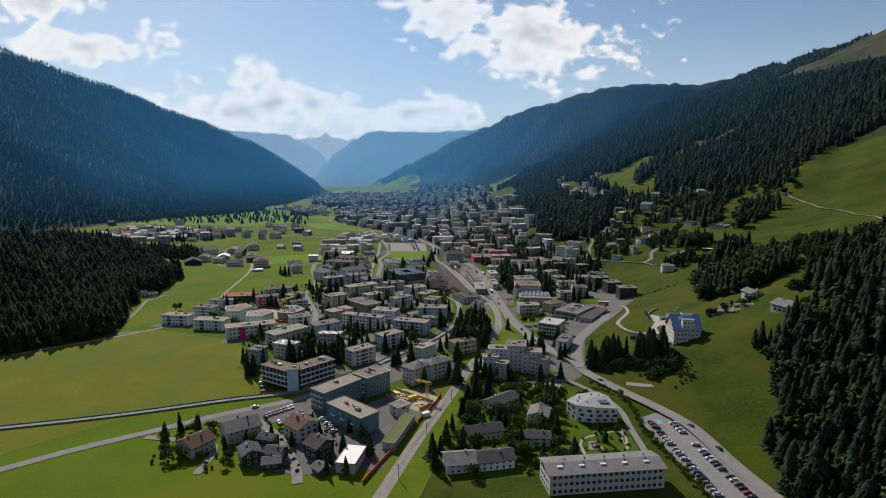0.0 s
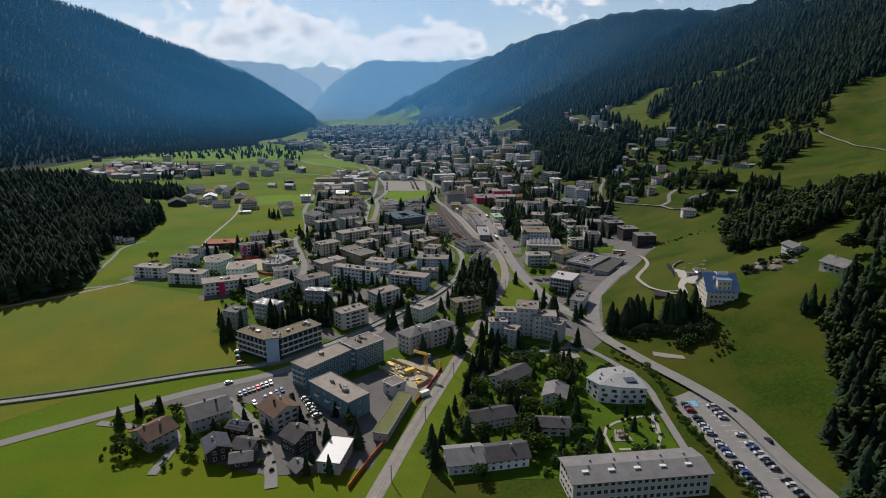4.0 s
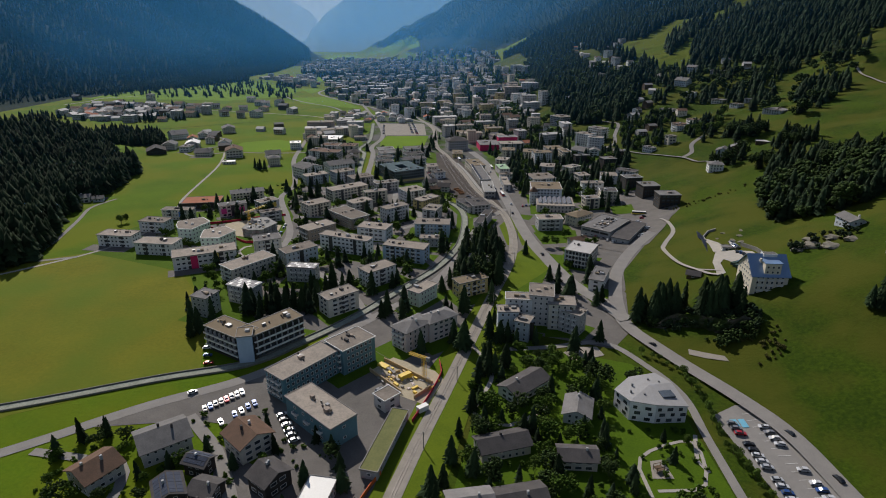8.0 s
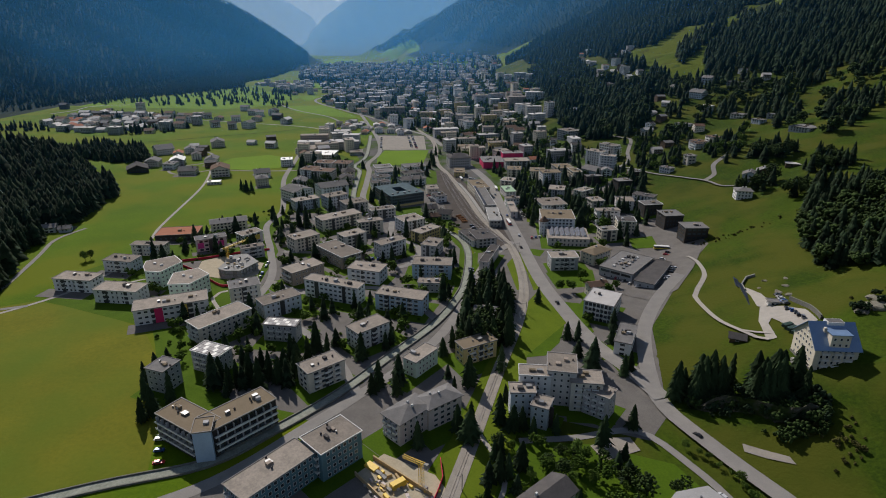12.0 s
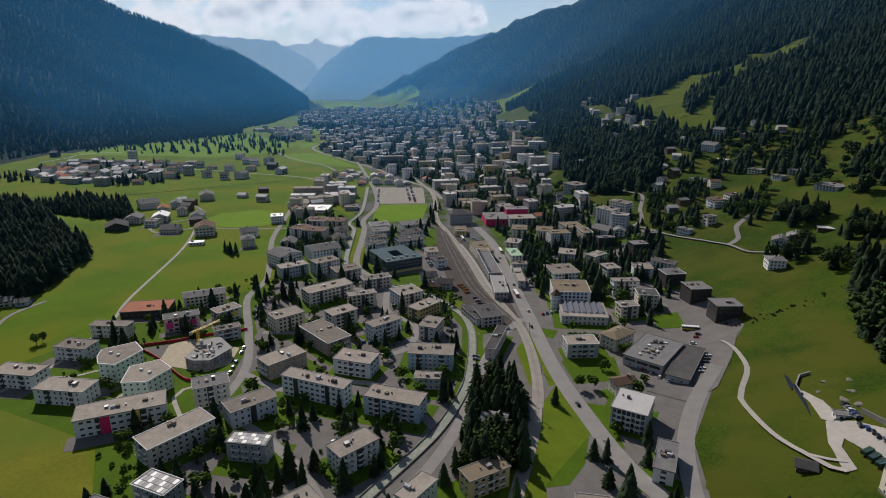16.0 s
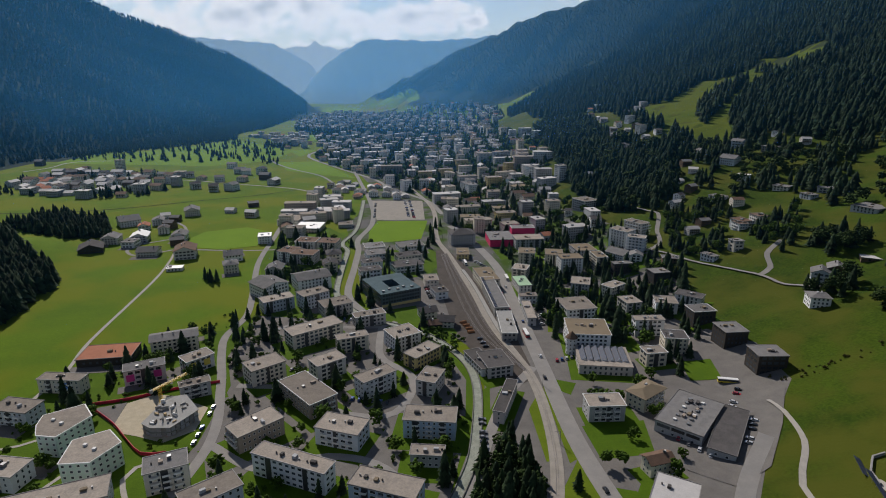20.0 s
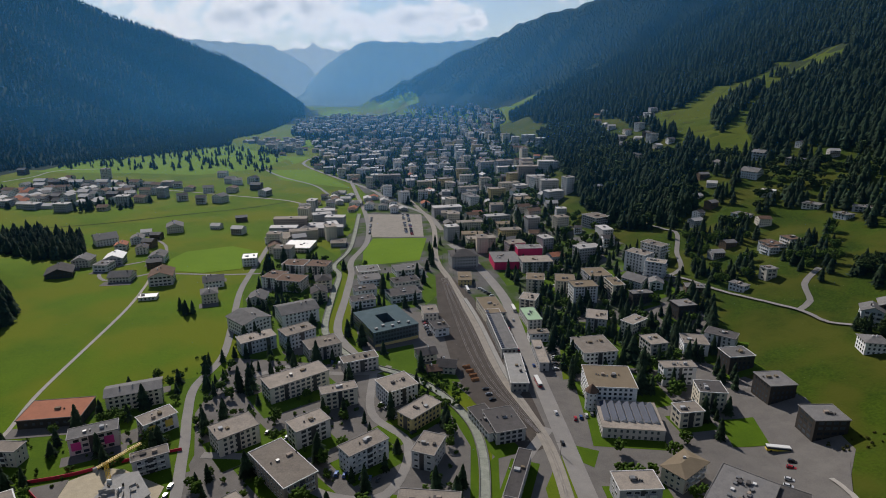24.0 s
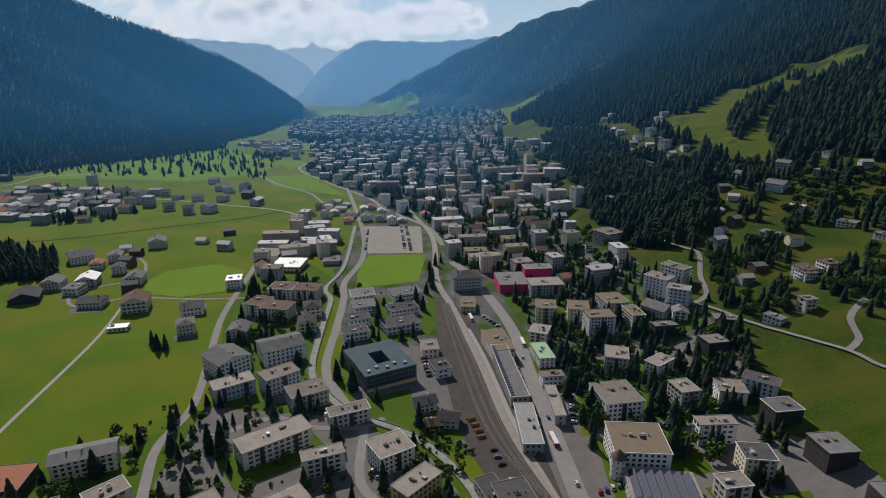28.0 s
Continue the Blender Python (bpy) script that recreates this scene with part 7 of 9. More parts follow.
hotel_wing(-107, 371.2, 25, 12, 13, -32)
hotel_wing(-88, 376.4, 28.5, 12, 13.12, 47.3)
block(-97.5, 363.5, 7, 9, 14.5, 12, BLUEWALL, ROOFBROWN, "pale stair tower between the hotel wings", "hotel", "stair_tower", near=True, boxes=1, sides=(3,), garden=False, pitch=5)


MANORCARS = []


def manor():
    """A tall house on the slope: gable end to the valley, steep blue sheet roof with a broad dormer and a roof deck."""
    e = block(171.5, 404.5, 18.5, 18.5, 12, -4, CREAM, BLUEROOF, "cream manor with a steep blue metal roof on the slope", "house", "manor_house", style="gable", rise=8.5, near=True, pitch=2.5, ww=1.2, wh=1.5, boxes=0, storeys=4, garden=False, base=19.0)
    for z, n in ((13.2, 4), (16.0, 2)):
        for k in range(n):
            o = new("window", window_mesh(1.1, 1.4, TRIM))
            o.parent, o.location, o.rotation_euler = e, (-9.27, (k - (n - 1) / 2) * 2.6, z), (0, 0, radians(270))
    d = box("dormer", e, 0.6, -5.2, 11.6, 8.2, 7.4, 6.6, CREAM, "broad cream dormer with its own flat roof")
    box("dormer_roof", d, 0, 0, 6.6, 9.0, 8.2, 0.3, BLUEROOF, "blue sheet roof of the dormer")
    for a in (-2.6, 0, 2.6):
        for z in (1.2, 4.0):
            o = new("dormer_window", window_mesh(1.2, 1.4, TRIM))
            o.parent, o.location = d, (a, -3.7, z + 0.6)
    deck = box("roof_deck", e, 1.5, 0.5, 19.2, 7, 4, 1.5, TRIM, "pale roof deck along the ridge")
    box("deck_floor", deck, 0, 0, 1.5, 6.4, 3.4, 0.1, ROOFGREY)
    for x, y in ((-6, 2.5), (6.5, 3), (-4, -3.5)):
        box("chimney", e, x, y, 14.5, 1.0, 1.0, 4.6, CREAM)
    porch = box("balcony", e, 11.0, -4, 5.5, 3.5, 6, 0.25, TRIM, "pale timber balcony at the end wall")
    for x in (-1.6, 1.6):
        for y in (-2.8, 2.8):
            box("post", porch, x, y, -9, 0.2, 0.2, 9, TIMBER)
    box("rail", porch, 1.7, 0, 0.25, 0.08, 6, 0.9, TIMBER)
    box("rail", porch, 0, -2.96, 0.25, 3.5, 0.08, 0.9, TIMBER)
    box("plinth", e, 0, 0, -5, 18.9, 18.9, 6, STONEWALL)
    box("entrance_steps", e, -11, -2, -1.5, 4, 6, 2.4, CONCRETE)


manor()
patch("manor_drive", [(172.6, 461.8), (182, 456), (187, 446), (185, 432), (173.5, 425.6), (172, 436), (170.5, 446), (166.4, 441), (163.4, 426.7), (158.5, 426.5), (164, 446)], PATH, 0.35, 3, "pale gravel forecourt of the manor", "drive")
patch("manor_terrace", [(180, 491.5), (181.5, 478), (179.5, 465), (174, 459), (172.2, 464), (176.5, 480), (177.5, 493)], PATH, 0.45, 3, "pale paved terrace strip below the curved wall", "terrace")
strip("path_manor", [(178, 573), (178.4, 559), (172, 530), (159, 509), (153.4, 499), (150.6, 476), (150.3, 457.6), (153, 442), (156, 431), (160, 427)], 3.0, PATH, 0.28, label="pale gravel path curving up the meadow", category="path")
strip("path_manor", [(153.5, 442), (158, 436), (163, 432)], 2.0, PATH, 0.3, label="short pale gravel path to the forecourt", category="path")
for x, y, k in ((181, 452, 1), (181.7, 448.5, 4), (181.6, 445, 1), (181, 441.5, 1), (181.4, 438, 2)):
    MANORCARS.append((x, y, k))


def colour_panel(x, y, z, w, h, turn, material, label):
    """A painted or clad field on a facade, a hand's breadth proud of the wall."""
    o = new("wall_panel", box_mesh("wall_panel", w, 0.2, h, material))
    o.matrix_world = pose(x, y, z, 0, 0, turn)
    return tagged(o, label, "panel")


BLUEPAINT = mat("blue_wall_paint", (0.10, 0.26, 0.62), (0.08, 0.21, 0.52), 0.8)
MAGENTA = mat("magenta_wall_paint", (0.62, 0.06, 0.26), (0.52, 0.05, 0.22), 0.8)
YELLOWPAINT = mat("yellow_wall_paint", (0.75, 0.55, 0.10), (0.66, 0.48, 0.09), 0.8)


def panels_on(x, y, w, d, rot, z, spots, pw, ph, material, label):
    for a in spots:
        p = pose(x, y, 0, 0, 0, rot) @ Vector((a, -d / 2 - 0.1, 0))
        colour_panel(p.x, p.y, gz(x, y) + z, pw, ph, rot, material, label)


panels_on(-165.6, 487.9, 40.6, 15.2, 23, 0.3, (-7,), 4.5, 9.2, REDWALL, "tall crimson painted field on the white facade")
panels_on(-165.6, 487.9, 40.6, 15.2, 23, 0.3, (8,), 4.2, 9.2, YELLOWPAINT, "tall yellow painted field on the white facade")
panels_on(-229.1, 594.5, 25.9, 8.2, -3, 3, (4,), 4.5, 4.5, BLUEPAINT, "blue painted field with windows on the white facade")
panels_on(-187.3, 608.2, 22.8, 10.3, 26, 3, (-8, 7), 4.5, 4.5, MAGENTA, "magenta painted field on the pale facade")
panels_on(-161.5, 623.7, 17, 11.4, 45.6, 3, (-5, 4), 4, 4.2, YELLOWPAINT, "yellow painted field on the white facade")
# dark boxes set on the tower fronts imitate the shade of deep recesses
for x, y, h in ((44.5, 380.9, 10.5), (38.5, 388.4, 12.5), (52, 397.5, 17), (57.5, 398.5, 15.5), (61.5, 392.8, 14), (67, 387.6, 11.5), (41.5, 397, 15)):
    o = new("stair_recess", box_mesh("stair_recess", 2.0, 0.5, h, DARKWOOD))
    o.matrix_world = pose(x, y, gz(x, y), 0, 0, -10)
    tagged(o, "dark strip painted for the shaded recesses of the towers", "panel", "dark stair recesses")

# ---------------------------------------------------------------- cars and buses
def car_shapes():
    """Body, glasshouse and wheel of a small car, four and a half metres long."""
    prof = [(-2.2, 0.35), (-2.25, 0.75), (-2.1, 0.92), (-1.2, 0.98), (1.35, 0.98), (2.05, 0.85), (2.25, 0.6), (2.2, 0.35)]
    V = [(px, s * (0.88 if 0 < i < 6 else 0.8), pz) for s in (-1, 1) for i, (px, pz) in enumerate(prof)]
    n = len(prof)
    F = [tuple(range(n))[::-1], tuple(range(n, 2 * n))] + [(i, (i + 1) % n, n + (i + 1) % n, n + i) for i in range(n)]
    cab = [(-1.95, 0.96, 0.80), (-1.45, 1.45, 0.64), (0.35, 1.47, 0.64), (1.2, 0.96, 0.80)]
    W = [(px, s * py, pz) for s in (-1, 1) for px, pz, py in cab]
    G = [(3, 2, 1, 0), (4, 5, 6, 7), (0, 1, 5, 4), (2, 3, 7, 6)]
    top = [(-1.45, -0.66, 1.46), (0.35, -0.66, 1.48), (0.35, 0.66, 1.48), (-1.45, 0.66, 1.46)]
    T = top + [(x, y, z + 0.05) for x, y, z in top]
    TF = [(4, 5, 6, 7), (0, 1, 5, 4), (1, 2, 6, 5), (2, 3, 7, 6), (3, 0, 4, 7)]
    k = 10
    R = [(0.33 * math.cos(a), s * 0.11, 0.33 * math.sin(a)) for s in (-1, 1) for a in [6.2832 * i / k for i in range(k)]]
    RF = [tuple(range(k))[::-1], tuple(range(k, 2 * k))] + [(i, (i + 1) % k, k + (i + 1) % k, k + i) for i in range(k)]
    return (V, F), (W, G), (T, TF), (R, RF)


def mesh_of(name, vf, material):
    me = bpy.data.meshes.new(name)
    me.from_pydata(vf[0], [], vf[1])
    me.materials.append(material)
    return me


BODY, CABIN, TOP, WHEEL = car_shapes()


def body_mesh(paint):
    """The painted shell with its roof and the four small wheels."""
    V, F, M = list(BODY[0]), list(BODY[1]), [0] * len(BODY[1])
    F += [tuple(i + len(V) for i in f) for f in TOP[1]]
    V += TOP[0]
    M += [0] * len(TOP[1])
    for wx in (-1.35, 1.4):
        for wy in (-0.78, 0.78):
            F += [tuple(i + len(V) for i in f) for f in WHEEL[1]]
            V += [(x + wx, y + wy, z + 0.33) for x, y, z in WHEEL[0]]
            M += [1] * len(WHEEL[1])
    me = mesh_of("body", (V, F), paint)
    me.materials.append(TYRE)
    me.polygons.foreach_set("material_index", np.array(M, np.int32))
    return me


CARMESH = [body_mesh(p) for p in CARS]
CABINMESH, WHEELMESH = mesh_of("glasshouse", CABIN, GLASS), mesh_of("wheel", WHEEL, TYRE)
COLOURS = ("white", "black", "dark grey", "silver", "dark blue", "red")
CARRND = random.Random(9)


def car(x, y, turn, k=None, group="parked cars"):
    k = CARRND.choice((0, 0, 1, 1, 2, 2, 3, 4, 5)) if k is None else k
    e = new("car")
    s = CARRND.uniform(0.94, 1.06)
    e.matrix_world = pose(x, y, gz(x, y) + 0.25, 0, 0, turn) @ Matrix.Diagonal((s, 1, CARRND.uniform(0.95, 1.12), 1))
    for name, me in (("body", CARMESH[k]), ("glasshouse", CABINMESH)):
        new(name, me).parent = e
    return tagged(e, COLOURS[k] + " car standing on the asphalt", "car", group)


def car_row(a, b, n, turn, gaps=(), group="parked cars"):
    for i in range(n):
        if i not in gaps:
            t = i / max(1, n - 1)
            car(a[0] + (b[0] - a[0]) * t, a[1] + (b[1] - a[1]) * t, turn + CARRND.uniform(-3, 3), group=group)


car_row((117.5, 312), (122, 240), 24, -8, (3, 9, 14), "cars in the roadside car park")
car_row((129, 309), (136, 238), 22, 172, (4, 5, 6, 8, 15), "cars in the roadside car park")
car_row((-103, 322), (-91, 334), 8, -60, (), "cars in the school lot")
car_row((-93, 313), (-83, 326), 6, -60, (1,), "cars in the school lot")
car_row((-69, 318), (-60, 302), 6, 30, (), "cars in the school lot")
car_row((-30, 336), (-30, 330), 1, 50)
car_row((-42, 375), (-38, 371), 3, 40, (), "cars beside the pink house")
car_row((-121, 372), (-115, 358), 3, 10, (), "cars behind the hotel")
car_row((18, 563), (17.5, 533), 8, 0, (2,), "cars beside the stream")
car_row((23, 668), (33, 630), 7, 15, (3,), "cars by the station yard")
car_row((78, 742), (72, 695), 14, 5, (4, 10), "cars along the station lane")
car_row((-57, 1185), (-44, 1066), 20, 0, (3, 8, 9), "cars in the gravel lot")
car_row((-64, 1185), (-52, 1075), 16, 0, (1, 5, 6, 11), "cars in the gravel lot")
car_row((-108, 1165), (-99, 1070), 14, 70, (4, 5, 9), "cars along the gravel lot")
car_row((-19, 778), (-14, 752), 6, 20, (), "cars beside the office block")
car_row((72, 634), (86, 640), 5, 80, (), "cars before the white hotel")
car_row((-55, 470), (-48, 478), 4, 40, (), "cars between the apartment blocks")
car_row((-128, 520), (-133, 575), 9, 95, (2, 6), "cars along the back street")
car_row((184, 458), (186, 470), 5, 10, (), "cars at the manor")
car_row((150, 560), (170, 590), 8, -30, (2, 5), "cars at the supermarket")
car_row((112, 880), (76, 830), 8, 60, (3,), "cars on the town road")
car_row((45, 800), (52, 700), 9, 95, (2, 5), "cars on the town road")
car_row((30, 858), (40, 838), 5, 20, (), "cars by the station yard")
car_row((-100, 620), (-80, 612), 6, 80, (2,), "cars between the apartment blocks")
car_row((-60, 585), (-35, 580), 7, 85, (3,), "cars between the apartment blocks")
car_row((-20, 620), (-40, 650), 7, 40, (1,), "cars between the apartment blocks")
car_row((-80, 705), (-60, 700), 5, 90, (), "cars between the apartment blocks")
car_row((10, 1070), (30, 1110), 9, 30, (4,), "cars on the far town square")
car_row((20, 1130), (55, 1150), 9, 70, (2,), "cars on the far town square")
car_row((80, 570), (92, 575), 4, 100, (), "cars beside the grey house")
car_row((118, 545), (128, 530), 4, 60, (), "cars at the supermarket")
car_row((100, 500), (106, 520), 5, 10, (1,), "cars beside the glass office")
for x, y, t, k in ((136.5, 304, 110, 1), (141, 280, 100, 1), (105, 373, 120, 1), (76, 470, 100, 2), (62, 640, 92, 0), (60, 610, 95, 1), (53, 780, 95, 3), (-113, 334, 32, 0), (66, 368, 60, 0), (101, 340, 115, 0), (58, 700, 95, 4), (70, 505, 100, 1)):
    car(x, y, t, k, "cars on the roads")


def bus(x, y, turn, material, label):
    e = new("bus")
    e.matrix_world = pose(x, y, gz(x, y) + 0.25, 0, 0, turn)
    box("body", e, 0, 0, 0.4, 11.5, 2.5, 1.0, material)
    box("glazing", e, 0, 0, 1.4, 11.4, 2.44, 1.1, GLASS)
    box("roof", e, 0, 0, 2.5, 11.5, 2.5, 0.45, TRIM)
    for wx in (-3.6, 3.8):
        for wy in (-1.1, 1.1):
            o = new("wheel", WHEELMESH)
            o.parent, o.location, o.scale = e, (wx, wy, 0.45), (1.4, 1.6, 1.4)
    return tagged(e, label, "bus")


bus(18.5, 853, 100, CARS[0], "white bus at the station square")
bus(56, 804, 95, CARS[0], "white bus on the station road")
bus(57, 676, 97, CARS[5], "red and white bus on the station road")
bus(169, 601, -10, mat("yellow_bus_paint", (0.75, 0.55, 0.05), (0.68, 0.5, 0.05), 0.35), "yellow bus parked beside the supermarket")

# ---------------------------------------------------------------- the building site beside the railway
SITE = random.Random(12)
SAND = mat("site_sand", (0.42, 0.36, 0.26), (0.32, 0.28, 0.20), 0.95, scale=0.3, fine=2.0)
PLANK = mat("raw_planks", (0.48, 0.36, 0.20), (0.38, 0.28, 0.16), 0.85, scale=0.5, fine=4.0)
YELLOWSTEEL = mat("yellow_steel", (0.75, 0.50, 0.04), (0.62, 0.42, 0.04), 0.5)
patch("site_floor", [(-36, 352), (-26, 364), (-5, 352), (-1, 345), (-8, 325), (-20, 332)], SAND, 0.24, 4, "sandy floor of the building pit", "building site")


def stack(x, y, w, d, h, turn, material, name, label, category):
    o = new(name, box_mesh(name, w, d, h, material))
    o.matrix_world = pose(x, y, gz(x, y) + 0.2, 0, 0, turn)
    return tagged(o, label, category, "building site clutter")


for k in range(46):
    a, b = SITE.random(), SITE.random()
    x, y = -33 + a * 24 + b * 6, 348 - a * 12 + b * 12 - 5
    kind = SITE.randrange(4)
    m, name, label, cat = ((PLANK, "plank_stack", "stack of raw timber planks", "planks"), (YELLOWSTEEL, "formwork_stack", "stack of yellow formwork panels", "formwork"),
                           (CONCRETE, "concrete_block", "pale concrete blocks on the site", "concrete block"), (PINK, "insulation_pack", "pale pink pack of insulation boards", "insulation"))[kind]
    stack(x, y, SITE.uniform(0.8, 3.2), SITE.uniform(0.6, 1.4), SITE.uniform(0.3, 1.3), SITE.choice((38, 128)) + SITE.uniform(-15, 15), m, name, label, cat)
for x0, y0, x1, y1 in ((-30, 361, -6, 341), (-36, 352, -20, 334), (-14, 330, -7, 338)):
    L = math.hypot(x1 - x0, y1 - y0)
    o = new("timber_retaining_wall", box_mesh("timber_retaining_wall", L, 0.5, 2.0, PLANK))
    o.matrix_world = pose((x0 + x1) / 2, (y0 + y1) / 2, gz(x0, y0), 0, 0, math.degrees(math.atan2(y1 - y0, x1 - x0)))
    tagged(o, "timber retaining wall of the building pit", "wall")
stack(-19, 346, 6, 2.4, 2.5, 38, YELLOWSTEEL, "container", "yellow steel site container on the sand", "container")
stack(-10, 322, 5, 2.4, 2.4, 38, ROOFWHITE, "container", "white steel site container by the fence", "container")
stack(-30, 356, 5.5, 3, 1.0, -40, YELLOWSTEEL, "skip", "yellow skip on the building site", "skip")


def lattice(name, parent, length, size, pos, turn, material):
    """A square lattice beam along its own x: four chords and zig-zag bracing."""
    bm = bmesh.new()
    def bar(p, q, r):
        p, q = Vector(p), Vector(q)
        m = Matrix.Translation((p + q) / 2) @ (q - p).to_track_quat("X", "Z").to_matrix().to_4x4() @ Matrix.Diagonal(((q - p).length, r, r, 1))
        bmesh.ops.create_cube(bm, size=1, matrix=m)
    s = size / 2
    for a in (-s, s):
        for b in (-s, s):
            bar((0, a, b), (length, a, b), 0.16)
    n = int(length / size)
    for i in range(n):
        x0, x1 = i * length / n, (i + 1) * length / n
        for b in (-s, s):
            bar((x0, -s, b), (x1, s, b), 0.09)
            bar((x0, b, -s), (x1, b, s), 0.09)
    me = bpy.data.meshes.new(name)
    bm.to_mesh(me)
    bm.free()
    me.materials.append(material)
    o = new(name, me)
    o.parent = parent
    o.matrix_basis = pose(*pos, *turn)
    return o


def crane(x, y, h, jib, turn, label):
    e = new("tower_crane")
    e.matrix_world = pose(x, y, gz(x, y), 0, 0, turn)
    lattice("mast", e, h, 1.4, (0, 0, 0), (0, -90, 0), YELLOWSTEEL)
    lattice("jib", e, jib, 1.0, (0, 0, h), (0, 0, 0), YELLOWSTEEL)
    lattice("counter_jib", e, jib * 0.3, 1.0, (0, 0, h), (0, 0, 180), YELLOWSTEEL)
    box("counterweight", e, -jib * 0.28, 0, h - 1.4, 1.6, 1.2, 2.0, CONCRETE)
    box("base", e, 0, 0, 0, 3.6, 3.6, 0.6, CONCRETE)
    return tagged(e, label, "crane")


crane(-10, 345, 12, 8, 150, "slim yellow tower crane on the building site")
crane(-163, 577, 12, 18, 60, "yellow tower crane beside the unfinished house")
for pts, m, label in (([(-37, 250), (-32, 265), (-27, 278), (-24, 284)], ORANGE, "orange site fence along the railway"), ([(-14, 314), (-8, 330), (-2, 350), (-3, 360)], REDFENCE, "red site hoarding along the railway"),
                      ([(-205, 576.5), (-185, 583), (-163, 595), (-140, 604)], REDFENCE, "red hoarding round the unfinished house"), ([(-199, 572), (-179.6, 557), (-169, 546.5), (-152, 531), (-140, 532)], REDFENCE, "red hoarding round the unfinished house")):
    strip("site_hoarding", pts, 0.25, m, 1.9, 0, label, "fence", thick=1.9, kind="")
patch("site_floor", [(-179.5, 556), (-184, 579), (-173, 589.5), (-162, 588), (-136, 575), (-134, 552), (-146, 541), (-163, 547), (-171, 549)], SAND, 0.26, 6, "sandy ground of the second building site", "building site")
patch("site_apron", [(-200, 573.5), (-184.5, 580.4), (-179.8, 557.4), (-186, 561)], ASPHALT, 0.25, 6, "grey paved corner of the building site", "building site")


def prism(name, plan, z0, z1, material, parent, label="", scale=1.0):
    """An upright body over a plan of any shape, its corners given round the parent."""
    n = len(plan)
    me = bpy.data.meshes.new(name)
    me.from_pydata([(x * scale, y * scale, z) for z in (z0, z1) for x, y in plan], [],
                   [tuple(range(n))[::-1], tuple(range(n, 2 * n))] + [(k, (k + 1) % n, n + (k + 1) % n, n + k) for k in range(n)])
    me.materials.append(material)
    o = new(name, me)
    o.parent = parent
    if label:
        tagged(o, label)
    return o


def bent_house(corners, h, wall, roof, label):
    """An apartment house on a bent plan: body, flat roof with a pale rim, windows along the sides that face the valley road."""
    cx, cy = sum(c[0] for c in corners) / len(corners), sum(c[1] for c in corners) / len(corners)
    plan = [(x - cx, y - cy) for x, y in corners]
    e = new("bent_apartment_house")
    e.matrix_world = pose(cx, cy, gz(cx, cy), 0, 0, 0)
    prism("wall", plan, -3, h, wall, e)
    prism("roof_rim", plan, h, h + 0.35, TRIM, e, "pale roof rim", 1.03)
    prism("roof", plan, h + 0.352, h + 0.4, ROOFGRAVEL, e, "", 0.985)
    n = len(plan)
    for k in range(n):
        (ax, ay), (bx, by) = plan[k], plan[(k + 1) % n]
        length = math.hypot(bx - ax, by - ay)
        if length < 4:
            continue
        for st in range(4):
            for j in range(int(length / 3.2)):
                s = (j + 0.5) / int(length / 3.2)
                o = new("window", window_mesh(1.5, 1.5, TRIM))
                o.parent, o.location, o.rotation_euler = e, (ax + (bx - ax) * s, ay + (by - ay) * s, 1.6 + st * h / 4), (0, 0, math.atan2(by - ay, bx - ax))
    for x, y in ((-3, 1), (3, -2)):
        box("roof_box", e, x, y, h + 0.4, 1.6, 1.4, 1.0, TRIM)
    FOOTPRINTS.append((cx, cy, 26, 26, 0))
    return tagged(e, label, "apartment building", "pale green bent houses")


bent_house([(-201, 530), (-190.6, 528.7), (-183.6, 547), (-193.3, 557.5), (-208.4, 547), (-206, 538)], 12, GREENWALL, ROOFGRAVEL, "pale green apartment house on a bent plan, rimmed flat roof")
bent_house([(-176, 507.7), (-162.6, 509), (-156.2, 524), (-167, 533.8), (-180, 525.3)], 12, GREENWALL, ROOFGRAVEL, "pale green apartment house on a bent plan, rimmed flat roof")


